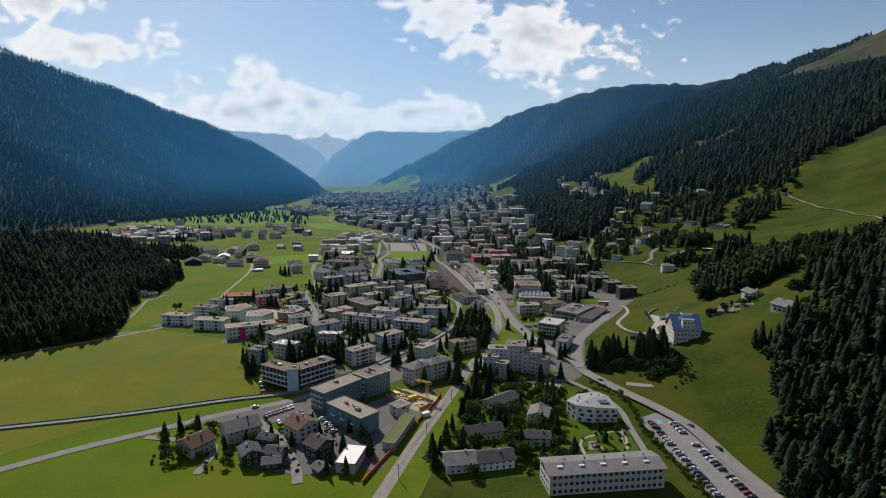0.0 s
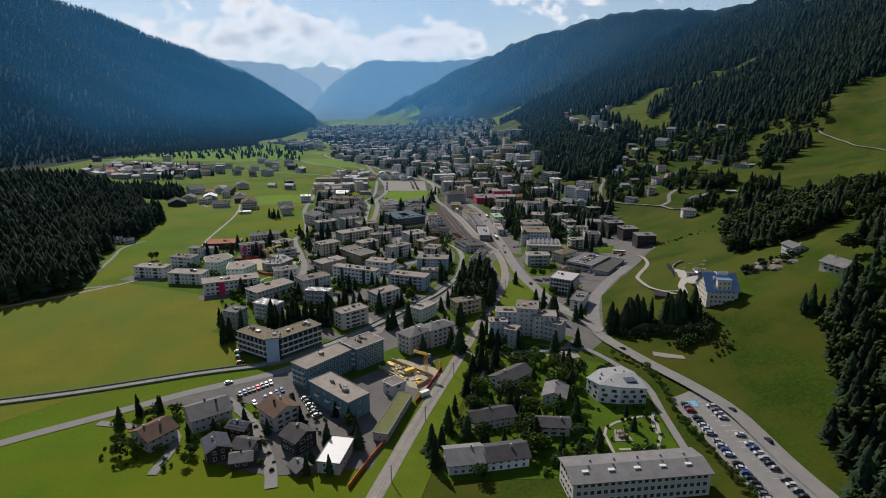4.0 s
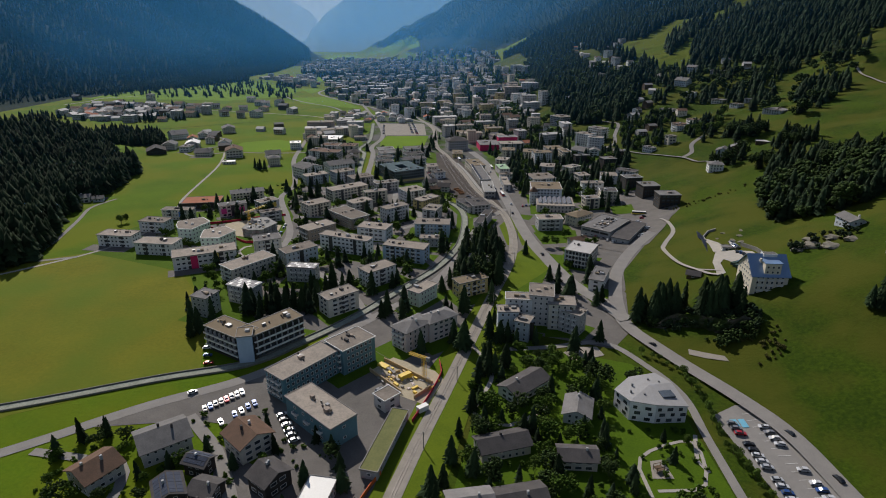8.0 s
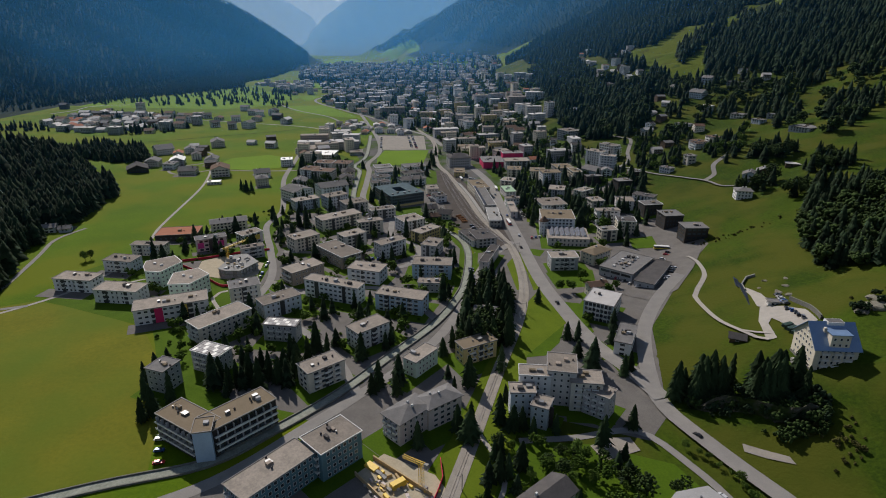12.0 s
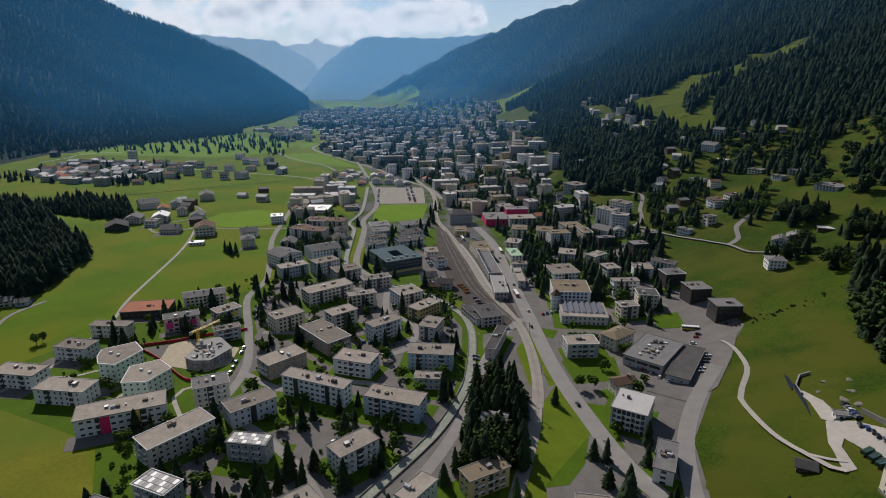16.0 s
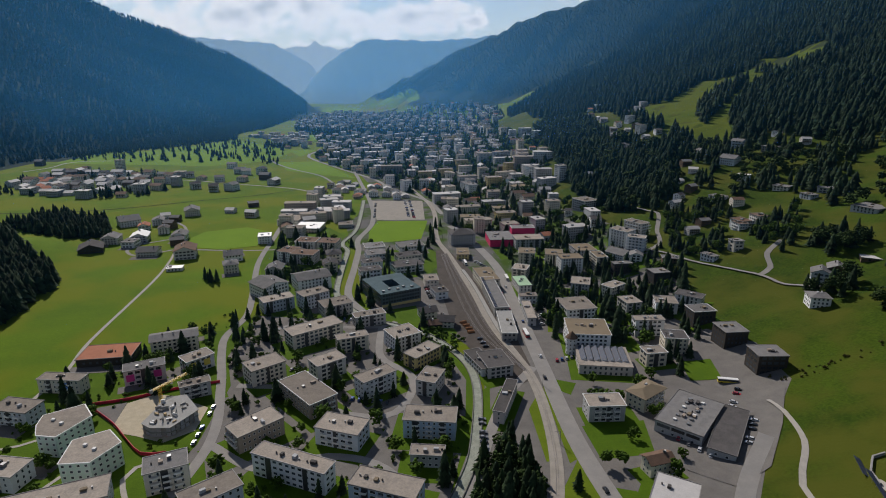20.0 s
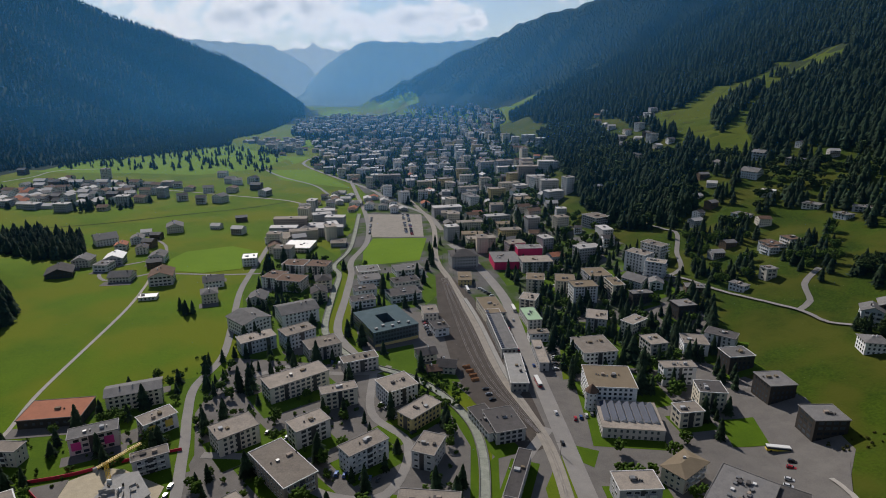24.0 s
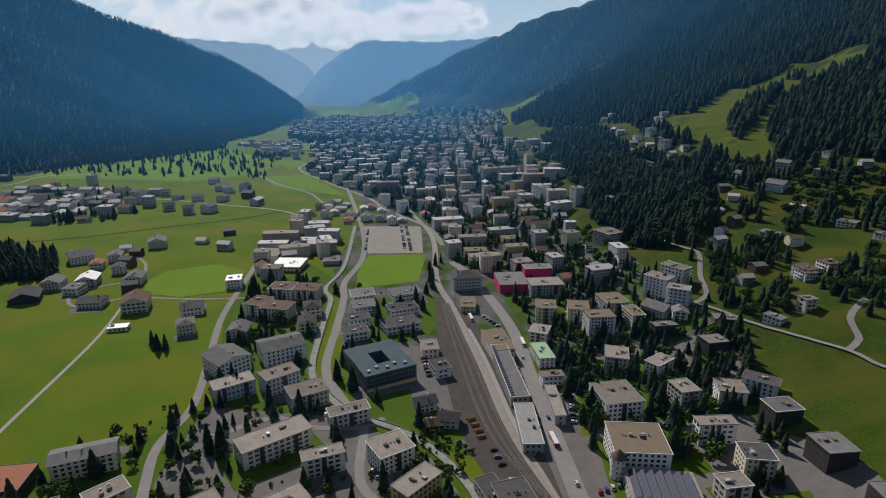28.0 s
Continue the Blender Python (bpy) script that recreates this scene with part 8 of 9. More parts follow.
def unfinished_house():
    """A raw concrete shell on an angled plan: two slabs, outer walls with openings, loose formwork on the top."""
    corners = [(-160.5, 550), (-154, 546), (-143.7, 546.5), (-136, 563), (-149, 578), (-159, 575), (-159.4, 562)]
    cx, cy = sum(c[0] for c in corners) / len(corners), sum(c[1] for c in corners) / len(corners)
    plan = [(x - cx, y - cy) for x, y in corners]
    e = new("unfinished_house")
    e.matrix_world = pose(cx, cy, gz(cx, cy), 0, 0, 0)
    for k in range(2):
        prism("floor_slab", plan, k * 3.0 + 2.9, k * 3.0 + 3.2, CONCRETE, e, "", 1.02)
        n = len(plan)
        for i in range(n):
            (ax, ay), (bx, by) = plan[i], plan[(i + 1) % n]
            length, turn = math.hypot(bx - ax, by - ay), math.degrees(math.atan2(by - ay, bx - ax))
            for j in range(int(length / 3.4) + 1):
                s = (j + 0.5) / (int(length / 3.4) + 1)
                box("wall_panel", e, (ax + (bx - ax) * s) * 0.97, (ay + (by - ay) * s) * 0.97, k * 3.0 + 0.2, 2.2, 0.3, 2.7, GREYWALL if (i + j) % 3 else CONCRETE, turn=turn)
    # solid dark body in place of the shade under the first slab
    prism("core", [(x * 0.85, y * 0.85) for x, y in plan], -1, 2.88, ROOFDARK, e, "dark filler painted for the shade inside the shell")
    for i in range(7):
        box("inner_wall", e, SITE.uniform(-7, 7), SITE.uniform(-9, 9), 6.2, SITE.uniform(2.5, 6), 0.25, SITE.uniform(1.2, 2.6), CONCRETE, turn=SITE.choice((20, 110)))
    for j in range(26):
        box("formwork", e, SITE.uniform(-8, 8), SITE.uniform(-11, 11), 6.21, SITE.uniform(0.6, 3), SITE.uniform(0.3, 1), SITE.uniform(0.3, 1.6), SITE.choice((PLANK, CONCRETE, TRIM, DARKWOOD)), turn=SITE.uniform(0, 180))
    FOOTPRINTS.append((cx, cy, 26, 34, 0))
    return tagged(e, "unfinished concrete house with open floors and formwork", "building site")


unfinished_house()

# ---------------------------------------------------------------- hay hut, solar rack, rocks, masts
block(148.4, 435, 7, 6, 3.0, -25, TIMBER, ROOFDARK, "small dark timber hay hut on the meadow", "hut", "hay_hut", style="gable", rise=1.6, boxes=0, near=True, pitch=9, garden=False)
rack = new("solar_rack")
rack.matrix_world = pose(174.4, 482, gz(174.4, 482) + 0.3, 0, -5, 79)
for k in range(9):
    o = box("solar_panel", rack, (k - 4) * 3.1, 0, 1.0, 3.0, 3.2, 0.12, SOLAR)
    o.rotation_euler = (radians(28), 0, 0)
    box("post", rack, (k - 4) * 3.1, 0, -1.6, 0.15, 0.15, 2.7, METAL)
tagged(rack, "long rack of blue solar panels on the meadow", "solar panels")
rack = new("solar_rack")
rack.matrix_world = pose(178.8, 501.5, gz(178.8, 501.5) + 0.3, 0, -3, 73)
for k in range(4):
    o = box("solar_panel", rack, (k - 1.5) * 3.1, 0, 1.0, 3.0, 3.2, 0.12, SOLAR)
    o.rotation_euler = (radians(28), 0, 0)
    box("post", rack, (k - 1.5) * 3.1, 0, -1.6, 0.15, 0.15, 2.7, METAL)
tagged(rack, "short rack of blue solar panels on the meadow", "solar panels")
strip("terrace_wall", [(192, 506.5), (186.5, 506), (179.6, 497), (177.3, 488)], 0.7, CONCRETE, 1.6, 0, "pale curved retaining wall of the terrace", "wall", thick=1.9)
strip("terrace_wall", [(188, 462), (189, 446), (186.5, 432)], 0.8, STONEWALL, 2.2, 0, "grey retaining wall behind the forecourt", "wall", thick=2.6)
block(180, 462, 7, 4, 2.6, -12, TRIM, ROOFGREY, "small pale pavilion beside the forecourt", "pavilion", "pavilion", boxes=0, near=True, pitch=2.2, ww=1.6, wh=1.6, storeys=1, garden=False)
for x, y, k in MANORCARS:
    car(x, y, 70, k, "cars in the manor's forecourt")
for k in range(3):
    o = new("skip_container", box_mesh("skip_container", 6.0, 2.2, 1.6, DARKGREEN))
    o.matrix_world = pose(171.8, 434 - 4.0 * k, gz(171.8, 434 - 4.0 * k) + 0.4, 0, 0, 25)
    tagged(o, "dark green long container on the forecourt", "container", "containers on the forecourt")


def rock(x, y, s, seed):
    rnd = random.Random(seed)
    bm = bmesh.new()
    bmesh.ops.create_icosphere(bm, subdivisions=2, radius=1)
    for v in bm.verts:
        v.co *= rnd.uniform(0.75, 1.2)
        v.co.z *= 0.45
    me = bpy.data.meshes.new("rock_outcrop")
    bm.to_mesh(me)
    bm.free()
    me.materials.append(ROCK)
    o = new("rock_outcrop", me)
    o.matrix_world = pose(x, y, gz(x, y), 0, 0, rnd.uniform(0, 360)) @ Matrix.Diagonal((s, s * rnd.uniform(.6, 1), s * .7, 1))
    return tagged(o, "grey lichened rock outcrop in the meadow", "rock", "rock outcrops")


for k, (x, y, s) in enumerate(((203, 428, 4), (208, 430, 5), (212, 428, 6), (217, 421, 6), (223, 430, 5), (214, 436, 4), (228, 422, 5), (192.6, 495.5, 2), (185, 487, 1.5), (189, 474, 3), (191, 468, 2.5), (202, 491, 2), (196, 480, 2.5))):
    rock(x, y, s, 800 + k)
patch("quarry_floor", [(120, 366), (126, 361), (133, 355.5), (133.5, 351.5), (125, 357), (119, 362)], GRAVEL, 0.35, 2, "bare sandy floor of the old quarry", "quarry")


def mast(x, y, turn):
    e = new("catenary_mast")
    e.matrix_world = pose(x, y, gz(x, y), 0, 0, turn)
    box("pole", e, 0, 0, 0, 0.28, 0.28, 8.0, METAL)
    box("arm", e, 1.3, 0, 6.9, 2.6, 0.12, 0.12, METAL)
    return tagged(e, "grey steel catenary mast beside the track", "mast", "catenary masts")


for i, p in enumerate(spline([(-24, 254), (-12, 298), (2, 344), (25, 422), (45, 490), (53, 541), (54, 601), (41, 687), (23, 799), (-8, 944)], 45)):
    mast(p.x + 3.2, p.y, 165)

# lanes, paths and small lots between the gardens
strip("lane_gardens", [(30, 372), (53, 374), (81, 378), (96, 357), (105, 332), (104, 302), (103, 262)], 3.6, ROAD, 0.2, label="narrow lane between the gardens")
patch("garden_lot", [(59, 369), (69, 374), (77, 374), (79, 366), (63, 360)], GRAVEL, 0.26, 4, "small gravel lot beside the lane", "parking lot")
strip("garden_path", [(72, 273), (74, 293), (97, 302), (93, 279), (75, 276)], 1.4, PATH, 0.2, label="pale path round the playground", category="path")
strip("garden_path", [(13, 378), (22, 350), (12, 320), (26, 312), (45, 325)], 2.0, PATH, 0.2, label="pale garden path", category="path")
strip("road_hamlet", [(-300, 905), (-330, 880), (-352, 900), (-350, 925), (-320, 960), (-335, 1010), (-380, 1060)], 3.5, ROAD, 0.25, label="narrow lane through the hamlet")
strip("road_meadow", [(-290, 905), (-230, 900), (-180, 905)], 3.5, ROAD, 0.25, label="narrow lane across the meadow")
strip("road_school", [(-108, 318), (-98, 307), (-89, 296.5), (-79.3, 280), (-70.6, 262), (-67, 250)], 5.0, ROAD, 0.3, label="asphalt lane between the farmhouses")
patch("farm_yard", [(-91, 302), (-78, 292), (-60, 282), (-52.9, 272.6), (-53, 258), (-71.4, 258), (-84, 262), (-98, 268), (-84.3, 280)], ASPHALT, 0.16, 6, "asphalt yard between the farmhouses", "yard")
strip("road_farm", [(-160, 296), (-137, 292), (-122, 289), (-117, 278), (-117, 258)], 4.0, ROAD, 0.28, label="narrow asphalt lane to the chalets")
for bx in (117.8, 121.0):
    patch("blue_bay", [(bx, 315), (bx + 2.6, 315), (bx + 2.6, 309.8), (bx, 309.8)], BAYBLUE, 0.3, 3, "light blue painted parking bay", "road marking")
for k in range(16):
    p = Vector((129, 318, 0)).lerp(Vector((134.5, 256, 0)), k / 15)
    strip("bay_line", [(p.x - 5, p.y), (p.x, p.y)], 0.12, PAINT, 0.32, label="white painted parking bay line", category="road marking")
strip("centre_line", [(148, 220), (142, 262), (137, 301), (127, 328), (111, 361), (99, 392)], 0.16, PAINT, 0.36, label="white dashed line along the road", category="road marking", dashes=(2, 1))


def court_office():
    """A dark office block of four wings round an open court, on a yellow ground floor."""
    x, y, w, d, h, rot = -48.4, 756.7, 36, 43, 12, 28.5
    e = new("office_block")
    e.matrix_world = pose(x, y, gz(x, y), 0, 0, rot)
    t = 13
    for cx, cy, ww, dd in ((0, -(d - t) / 2, w, t), (0, (d - t) / 2, w, t), (-(w - t) / 2 - 0.005, 0, t, d - 2 * t), ((w - t) / 2 + 0.005, 0, t, d - 2 * t)):
        box("wing", e, cx, cy, -3, ww, dd, h + 3, SLATE)
        box("roof", e, cx, cy, h, ww + (0.6 if ww > 20 else 0), dd + (0.6 if ww < 20 else 0) - (0.6 if ww < 20 else 0), 0.35, ROOFBLUE)
    for k in range(5):
        box("roof_box", e, -14 + k * 6.5, -d / 2 + 5 + (k % 2) * 3, h + 0.35, 2.2, 1.6, 1.2, METAL)
    box("ground_floor", e, 0, -d / 2 - 0.12, 0, w - 1, 0.3, 2.8, YELLOW, "ochre ground floor front")
    box("ground_floor", e, w / 2 + 0.12, 0, 0, 0.3, d - 1, 2.8, YELLOW, "ochre ground floor front")
    for s in (0, 1, 3):
        facade(e, s, w, d, h - 3, 3, False, 2.4, 1.8, 1.6, TRIM, base=3)
    FOOTPRINTS.append((x, y, w, d, rot))
    return tagged(e, "dark slate office block round an open court", "office")


SLATE = mat("slate_blue_panel", (0.055, 0.085, 0.10), (0.04, 0.062, 0.075), 0.6, scale=0.2, fine=1.5)
ROOFBLUE = mat("slate_blue_roof", (0.085, 0.12, 0.13), (0.06, 0.09, 0.10), 0.85, scale=0.2, fine=1.5)
court_office()
hall = next(o for o in scene.objects if o.name == "station_hall")
for k in range(22):
    box("roof_light", hall, -4.3, -33 + k * 3.1, 9.32, 2.2, 1.9, 0.5, SOLAR)


def turret():
    """The round corner tower of the white hotel under a brown cone."""
    e = new("corner_turret")
    e.matrix_world = pose(83.5, 646, gz(83.5, 646), 0, 0, 0)
    for name, r1, r2, z, hh, m in (("wall", 3.6, 3.6, -2, 14, WHITE), ("roof", 4.2, 0.1, 12, 4.5, ROOFRUST)):
        bm = bmesh.new()
        bmesh.ops.create_cone(bm, cap_ends=True, segments=12, radius1=r1, radius2=r2, depth=hh, matrix=Matrix.Translation((0, 0, z + hh / 2)))
        me = bpy.data.meshes.new(name)
        bm.to_mesh(me)
        bm.free()
        me.materials.append(m)
        new(name, me).parent = e
    for k in range(4):
        for a in (-150, -110, -70, -30):
            o = new("window", window_mesh(1.1, 1.4, TRIM))
            o.parent, o.location, o.rotation_euler = e, (3.56 * math.cos(radians(a)), 3.56 * math.sin(radians(a)), 1.8 + k * 2.9), (0, 0, radians(a + 90))
    return tagged(e, "round white corner turret with a brown cone roof", "tower")


turret()
# ---------------------------------------------------------------- gardens, quarry, yard and forest edge
def part(name, V, F, material, parent, label=""):
    me = bpy.data.meshes.new(name)
    me.from_pydata([tuple(v) for v in V], [], F)
    me.materials.append(material)
    o = new(name, me)
    o.parent = parent
    if label:
        tagged(o, label)
    return o


def faceted_house():
    """White apartment house on a crooked plan under a folded grey sheet roof with a sunken terrace."""
    cx, cy = 86, 325
    plan = [(-13.5, 1), (-10, -9), (0, -11.5), (13, -11), (11, 3), (7, 12), (-5, 9.5)]
    h = [7.6, 9.2, 9.0, 8.0, 9.6, 8.6, 8.2]
    e = new("apartment_house")
    e.matrix_world = pose(cx, cy, gz(cx, cy), 0, 0, 0)
    n = len(plan)
    for i in range(n):
        (ax, ay), (bx, by), j = plan[i], plan[(i + 1) % n], (i + 1) % n
        part("wall", [(ax, ay, -3), (bx, by, -3), (bx, by, h[j]), (ax, ay, h[i]), (ax * .97, ay * .97, -3), (bx * .97, by * .97, -3), (bx * .97, by * .97, h[j]), (ax * .97, ay * .97, h[i])],
             [(0, 1, 2, 3), (7, 6, 5, 4), (3, 2, 6, 7)], WHITE, e)
        length, turn = math.hypot(bx - ax, by - ay), math.degrees(math.atan2(by - ay, bx - ax))
        for st in range(3):
            for k in range(max(1, int(length / 4.2))):
                s = (k + 0.5) / max(1, int(length / 4.2)) + (0.06 if st % 2 else -0.04)
                o = new("window", window_mesh(2.4 if (k + st) % 2 else 1.6, 1.5, DARKWOOD))
                o.parent, o.location, o.rotation_euler = e, (ax + (bx - ax) * s, ay + (by - ay) * s, 1.5 + st * 2.6), (0, 0, radians(turn))
    hub = (1.0, 1.5, 9.7)
    for i in range(n):
        (ax, ay), (bx, by), j = plan[i], plan[(i + 1) % n], (i + 1) % n
        V = [(ax * 1.03, ay * 1.03, h[i] + 0.05), (bx * 1.03, by * 1.03, h[j] + 0.05), hub]
        part("roof", V + [(x, y, z + 0.3) for x, y, z in V], [(2, 1, 0), (3, 4, 5), (0, 1, 4, 3), (1, 2, 5, 4), (2, 0, 3, 5)], PALESHEET, e)
    box("terrace", e, 6.5, -4.5, 8.9, 5.5, 4.5, 1.0, GLASS, "sunken roof terrace behind glass", turn=8)
    for x, y in ((-6, 2), (-3, -5), (2, 6), (6, 4), (-8, -3)):
        box("roof_vent", e, x, y, 9.0, 0.7, 0.7, 1.3, METAL)
    FOOTPRINTS.append((cx, cy, 28, 24, 0))
    return tagged(e, "white many-sided apartment house under a folded grey roof", "apartment building")


PALESHEET = mat("folded_grey_sheet_roof", (0.30, 0.295, 0.29), (0.25, 0.245, 0.24), 0.7, scale=0.3, fine=2.0)
faceted_house()
hall = next(o for o in scene.objects if o.type == "EMPTY" and o.name == "long_house")
for k in range(5):
    box("roof_light", hall, -21 + k * 10.2, -3.2, 10.9, 2.4, 1.4, 0.5, TRIM)
    box("roof_vent", hall, -17 + k * 9.5, 2.5, 11.0, 0.6, 0.6, 1.1, METAL)
    box("roof_vent", hall, -19 + k * 9.8, -1.0, 11.2, 0.5, 0.5, 1.0, METAL)


def playground():
    """Sandy play yard with a climbing frame of posts, beams and a slide."""
    patch("play_yard", [(77, 291), (82, 292), (83, 282), (75, 282)], GRAVEL, 0.24, 4, "sandy yard of a small playground", "playground")
    e = new("climbing_frame")
    e.matrix_world = pose(78.5, 286, gz(78.5, 286) + 0.2, 0, 0, 15)
    for x in (-1.5, 1.5):
        for y in (-1.2, 1.2):
            box("post", e, x, y, 0, 0.18, 0.18, 2.6, TIMBER)
    box("platform", e, 0, 0, 1.3, 3.2, 2.6, 0.12, TIMBER)
    box("beam", e, 0, -1.2, 2.5, 3.3, 0.16, 0.16, TIMBER)
    box("beam", e, 0, 1.2, 2.5, 3.3, 0.16, 0.16, TIMBER)
    part("slide", [(1.6, -.4, 1.4), (1.6, .4, 1.4), (4.2, .4, .2), (4.2, -.4, .2), (1.6, -.4, 1.28), (1.6, .4, 1.28), (4.2, .4, .08), (4.2, -.4, .08)], [(0, 3, 2, 1), (4, 5, 6, 7), (0, 1, 5, 4), (1, 2, 6, 5), (2, 3, 7, 6), (3, 0, 4, 7)], METAL, e)
    tagged(e, "wooden climbing frame with a slide in the play yard", "playground")


playground()
strip("garden_path", [(100, 306), (95, 291), (97, 285)], 1.6, PATH, 0.22, label="pale footpath beside the play yard", category="path")

strip("alp_lane", [(515, 880), (507, 854), (507, 825), (502, 780), (496, 725), (485, 672), (464, 609)], 3.0, PATH, 0.5, label="pale lane across the high meadow", category="path")

# the old quarry: a rough cliff with scrub on the bank beside it
CLIFF = random.Random(77)


def cliff():
    V, F = [], []
    line = spline([(108, 391), (115, 388), (122, 386), (130, 380), (138, 372), (148, 371), (156, 374)], 1.6)
    rows = 7
    for i, p in enumerate(line):
        k = min(1, i / 5, (len(line) - 1 - i) / 5)
        for r in range(rows):
            out = (rows - r) * 0.12
            V.append((p.x - out * 0.3 + CLIFF.uniform(-.9, .9), p.y - out + CLIFF.uniform(-.7, .7), gz(p.x, p.y) - 1.5 + r * (1.3 * k + 0.15) + CLIFF.uniform(-.3, .3)))
        V.append((p.x + 1, p.y + 6, gz(p.x + 1, p.y + 6) - 0.5))
    m = rows + 1
    for i in range(len(line) - 1):
        for r in range(rows):
            F.append((i * m + r, (i + 1) * m + r, (i + 1) * m + r + 1, i * m + r + 1))
    return tagged(link("rock_face", V, F, SHADEROCK), "broken grey rock face of the old quarry", "rock", kind="structure")


# grey rock darkened: the hollow's shade is put into the colour, with green patches
SHADEROCK = mat("dark_quarry_rock", (0.12, 0.11, 0.09), (0.05, 0.05, 0.035), 0.95, scale=0.3, fine=1.2, bump=0.5, spread=0.6, hue2=(0.03, 0.045, 0.012), scale2=0.12)
cliff()
forest("bushes", "dark bushes hanging over the quarry face", np.concatenate([scatter([(108, 396), (122, 391), (138, 378), (156, 379), (156, 374), (138, 372), (122, 385), (108, 391)], 2.2, 141, thin=0.2), scatter([(128, 372), (140, 366), (156, 371), (150, 362), (136, 360)], 2.4, 142, thin=0.3)]), BUSHES, 3, 7, LEAFDARK, 143)
SCRUB = mat("dry_scrub", (0.085, 0.080, 0.025), (0.045, 0.048, 0.014), 0.95, scale=0.3, fine=1.5, spread=0.7, vary=0.35, island=True)
forest("scrub", "brownish scrub on the bank of the old quarry", scatter([(140, 374), (152, 375), (161, 372), (162, 359), (155, 345), (142, 344), (138, 356)], 2.6, 121, thin=0.35, clump=0.16), BUSHES, 1.2, 3.2, SCRUB, 122)
forest("scrub", "dry scrub on the broken bank below the wood", scatter([(198, 350), (211, 354), (224, 347), (219, 333), (205, 338)], 2.4, 123, thin=0.4), BUSHES, 1.0, 2.6, SCRUB, 124)
forest("scrub", "rough tufts along the creases of the pasture", np.concatenate([scatter([(190, 600), (197, 584), (235, 591), (277, 604), (277, 611), (235, 600)], 3.4, 125, thin=0.45), scatter([(200, 425), (232, 420), (236, 442), (204, 446)], 3.2, 126, thin=0.5)]), BUSHES, 0.9, 2.4, SCRUB, 127)
RIGHTWOOD = [(257, 575), (280, 609), (317, 630), (350, 610), (330, 540), (290, 480), (250, 470), (218, 480), (230, 521)]
forest("spruce_grove", "dark mixed wood at the edge of the pasture", without(scatter(RIGHTWOOD, 6.0, 128, thin=0.2, clump=0.025)), CONES, 13, 21, SPRUCEFAR, 129)
forest("leafy_grove", "broad dark trees at the edge of the pasture", without(np.concatenate([scatter(RIGHTWOOD, 9.0, 130, thin=0.3, clump=0.025), scatter(NEARWOOD, 13.0, 131, thin=0.45)])), LEAFLIGHT, 10, 17, LEAFDARK, 132)
for x, y, hh in ((202, 357, 14), (199, 360, 12), (204, 361, 15), (206, 356, 11)):
    spruce(x, y, hh, "single spruces on the pasture")
for x, y in ((-271, 578), (-273, 581), (-270, 583)):
    leafy(x, y, 8, "dark bushy tree on the meadow")

# the yard's west side: chalets, log piles and scrub
block(-16, 712, 13, 11, 6, 20, WHITE, ROOFDARK, "white chalet with a dark roof beside the railway yard", "house", "house", style="gable", rise=2.6)
block(-1, 694, 12, 11, 6, -8, WHITE, ROOFDARK, "white chalet with a dark roof beside the railway yard", "house", "house", style="gable", rise=2.6)
block(-10, 690, 9, 8, 4.5, 10, DARKWOOD, ROOFRUST, "small dark timber house beside the railway yard", "house", "house", style="gable", rise=2.0)
block(-343, 650, 10, 9, 5.5, 20, WHITE, ROOFGREY, "small white house at the forest edge", "house", "house", style="gable", rise=2.0)
block(-331, 652, 9, 8, 4.0, 20, WHITE, ROOFGREY, "small white house at the forest edge", "house", "house", style="gable", rise=1.8)
block(-348, 632, 8, 7, 4.0, 10, GREYWALL, ROOFWHITE, "grey shed with a bright roof at the forest edge", "shed", "shed", style="gable", rise=1.4)
strip("road_forest", [(-318, 660), (-323, 645), (-325, 625), (-314, 589), (-299, 533), (-295, 503), (-287, 492), (-262, 500)], 3.2, ROAD, 0.25, label="narrow lane along the forest edge")
LOG = bpy.data.meshes.new("log")
LOG.from_pydata([(s * 2.5, 0.22 * math.cos(a), 0.22 * math.sin(a)) for s in (-1, 1) for a in [k * math.pi / 4 for k in range(8)]], [],
                [tuple(range(8))[::-1], tuple(range(8, 16))] + [(k, (k + 1) % 8, 8 + (k + 1) % 8, 8 + k) for k in range(8)])
LOG.materials.append(mat("fresh_log", (0.33, 0.17, 0.08), (0.24, 0.12, 0.06), 0.9, scale=0.8, fine=4, vary=0.2))
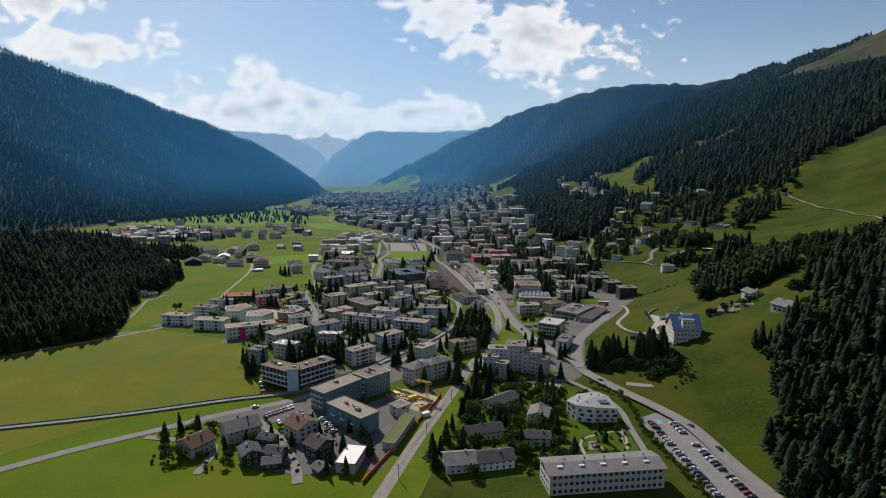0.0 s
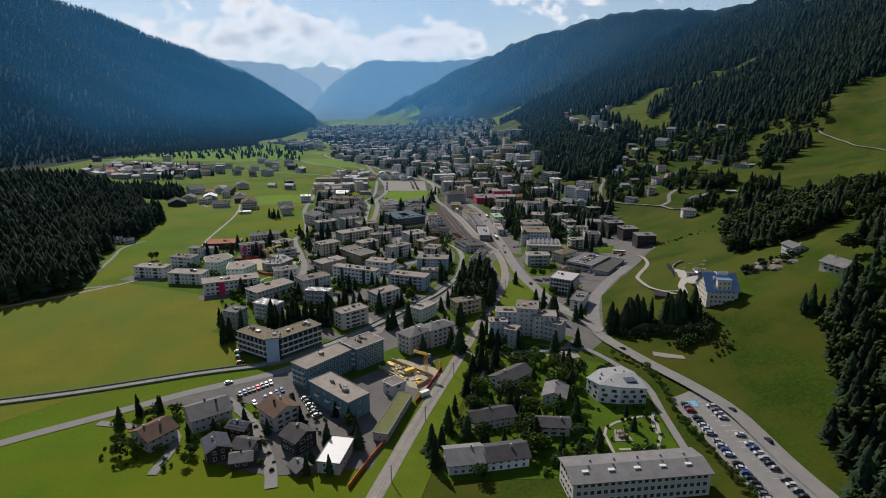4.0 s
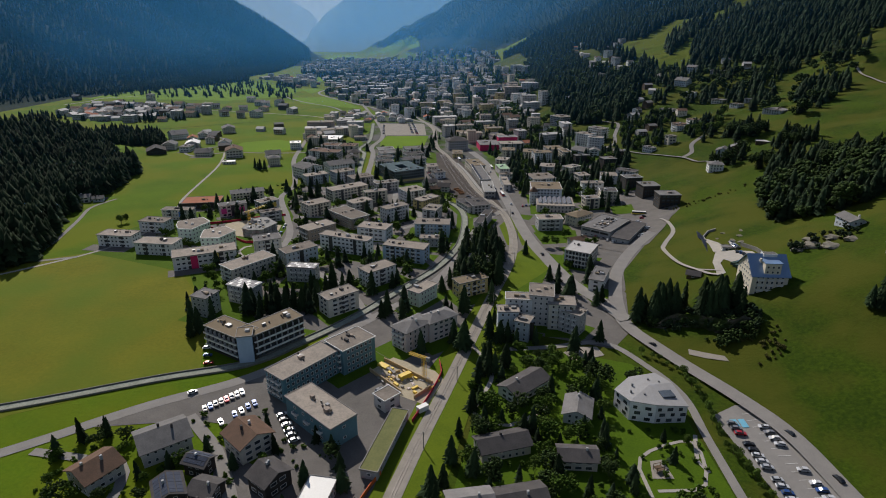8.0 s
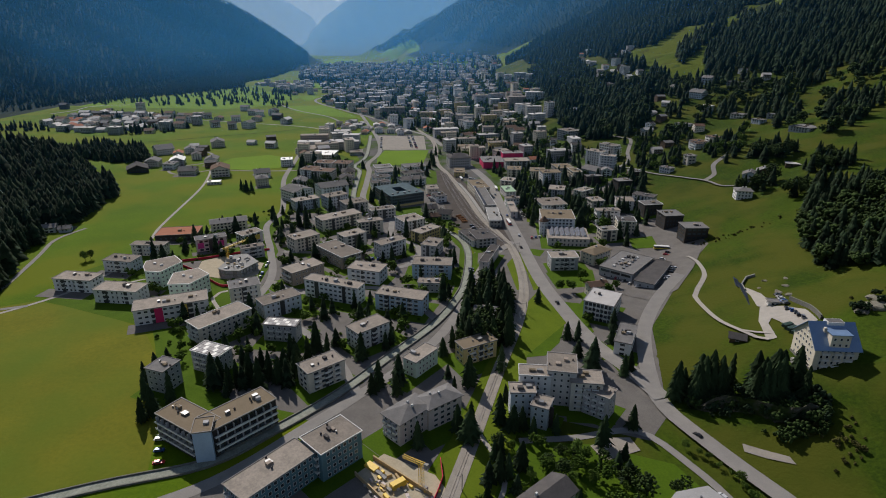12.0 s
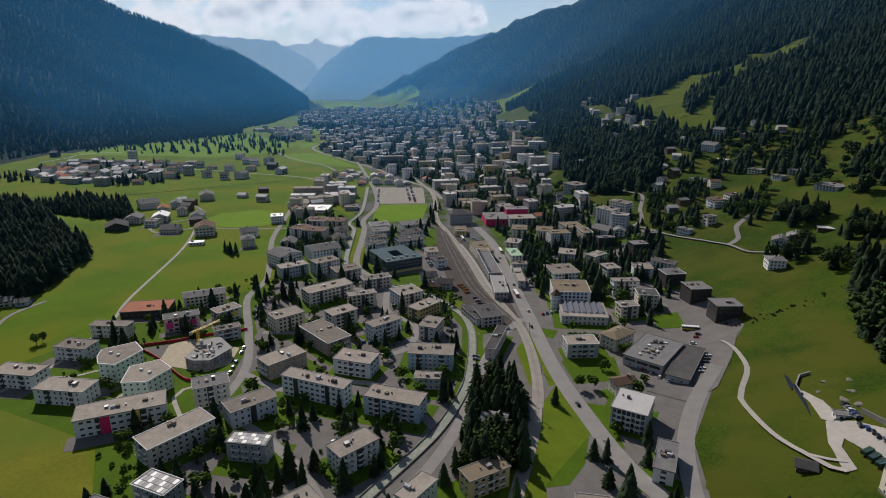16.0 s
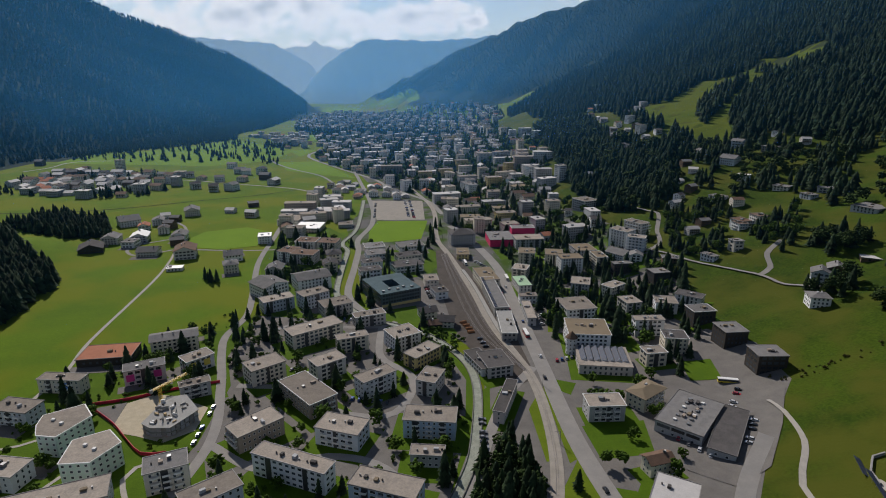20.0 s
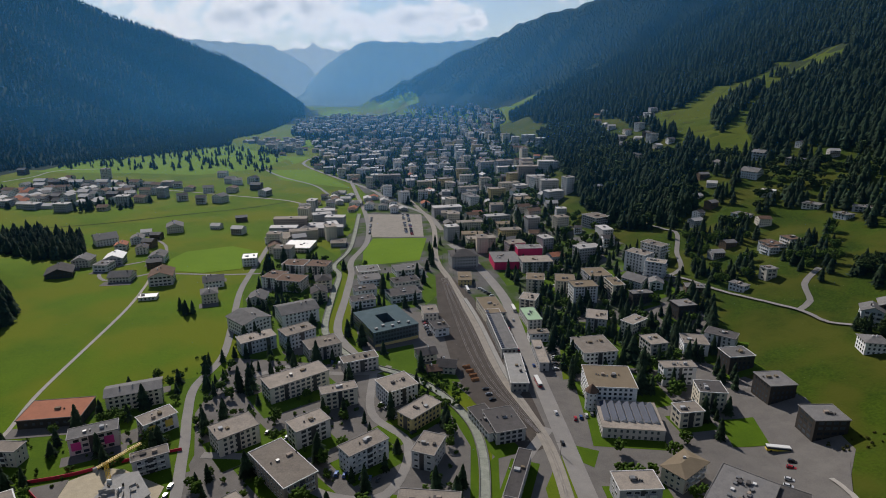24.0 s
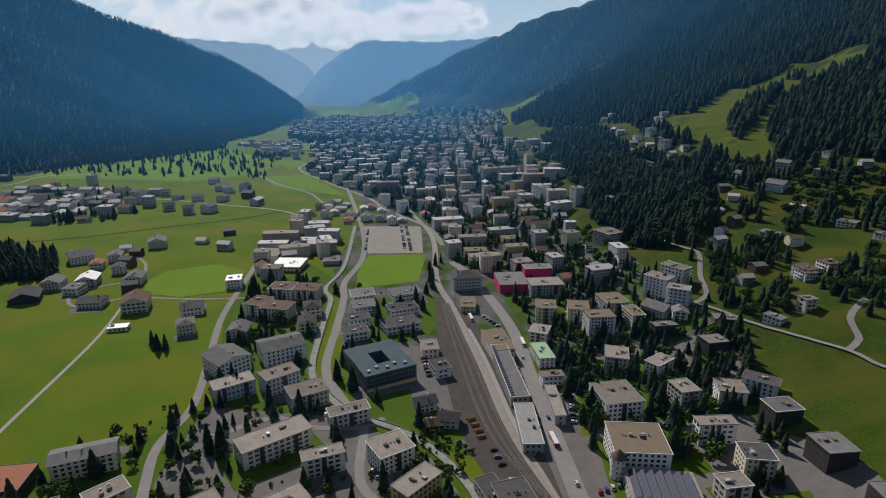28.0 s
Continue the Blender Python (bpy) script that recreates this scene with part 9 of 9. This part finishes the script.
for x, y, r in ((14, 692, 20), (16, 686, 15), (12, 698, 25), (17, 680, 20)):
    e = new("log_pile")
    e.matrix_world = pose(x, y, gz(x, y) + 0.2, 0, 0, r)
    for row in range(4):
        for k in range(7 - row):
            o = new("log", LOG)
            o.parent, o.location = e, (0, (k - (6 - row) / 2) * 0.46, 0.24 + row * 0.4)
    tagged(e, "stack of reddish-brown logs beside the railway yard", "log pile", "log piles")
forest("bushes", "tall green scrub between stream and yard", scatter([(-25, 668), (-5, 655), (12, 647), (-16, 646)], 3.2, 133, thin=0.15), BUSHES, 3, 6, LEAFFAR, 134)

market = next(o for o in scene.objects if o.type == "EMPTY" and o.name == "supermarket")
for k in range(6):
    for j in range(2):
        box("roof_vent", market, -13 + 5 * k, 4 - 7 * j, 7.4, 1.6, 1.6, 0.7, (METAL, TRIM)[(k + j) % 3 == 0])
for k in range(3):
    box("window_band", market, -19.1, -7.5 + 7.5 * k, 4.2, 0.3, 6.6, 1.6, GLASS)
car_row((150, 537), (162, 556), 6, 145, (2,), "cars at the supermarket")

# pale panels laid in rows on two flat roofs
for house, w, d, h in zip([o for o in scene.objects if o.type == "EMPTY" and o.name.startswith("panelled_house")], (17.1, 18.9), (9.9, 8.1), (11, 10)):
    for i in range(8):
        for j in range(3):
            box("roof_panel", house, (i - 3.5) * w * 0.118, (j - 1) * d * 0.31, h + 0.36, w * 0.105, d * 0.28, 0.12, ROOFWHITE if (i + j) % 3 == 0 else ROOFPALE)

# rows of solar panels along both slopes of two farmhouse roofs
for house, w, d, h, rise, turn in zip([o for o in scene.objects if o.type == "EMPTY" and o.name.startswith("solar_farmhouse")], (11.0, 8.8), (9.2, 6.2), (6, 6), (2.0, 1.4), (90, 0)):
    tilt = math.atan2(rise, d / 2)
    for side in (-1, 1):
        for i in range(6):
            for j in range(2):
                o = box("solar_panel", house, 0, 0, 0, w / 6 - 0.12, d / 4.4, 0.08, SOLAR)
                y = side * d * (0.13 + 0.25 * j)
                p = Matrix.Rotation(radians(turn), 3, "Z") @ Vector(((i - 2.5) * w / 6, y, h + rise - abs(y) * rise / (d / 2) + 0.06))
                o.location, o.rotation_euler = p, (-side * tilt, 0, radians(turn))
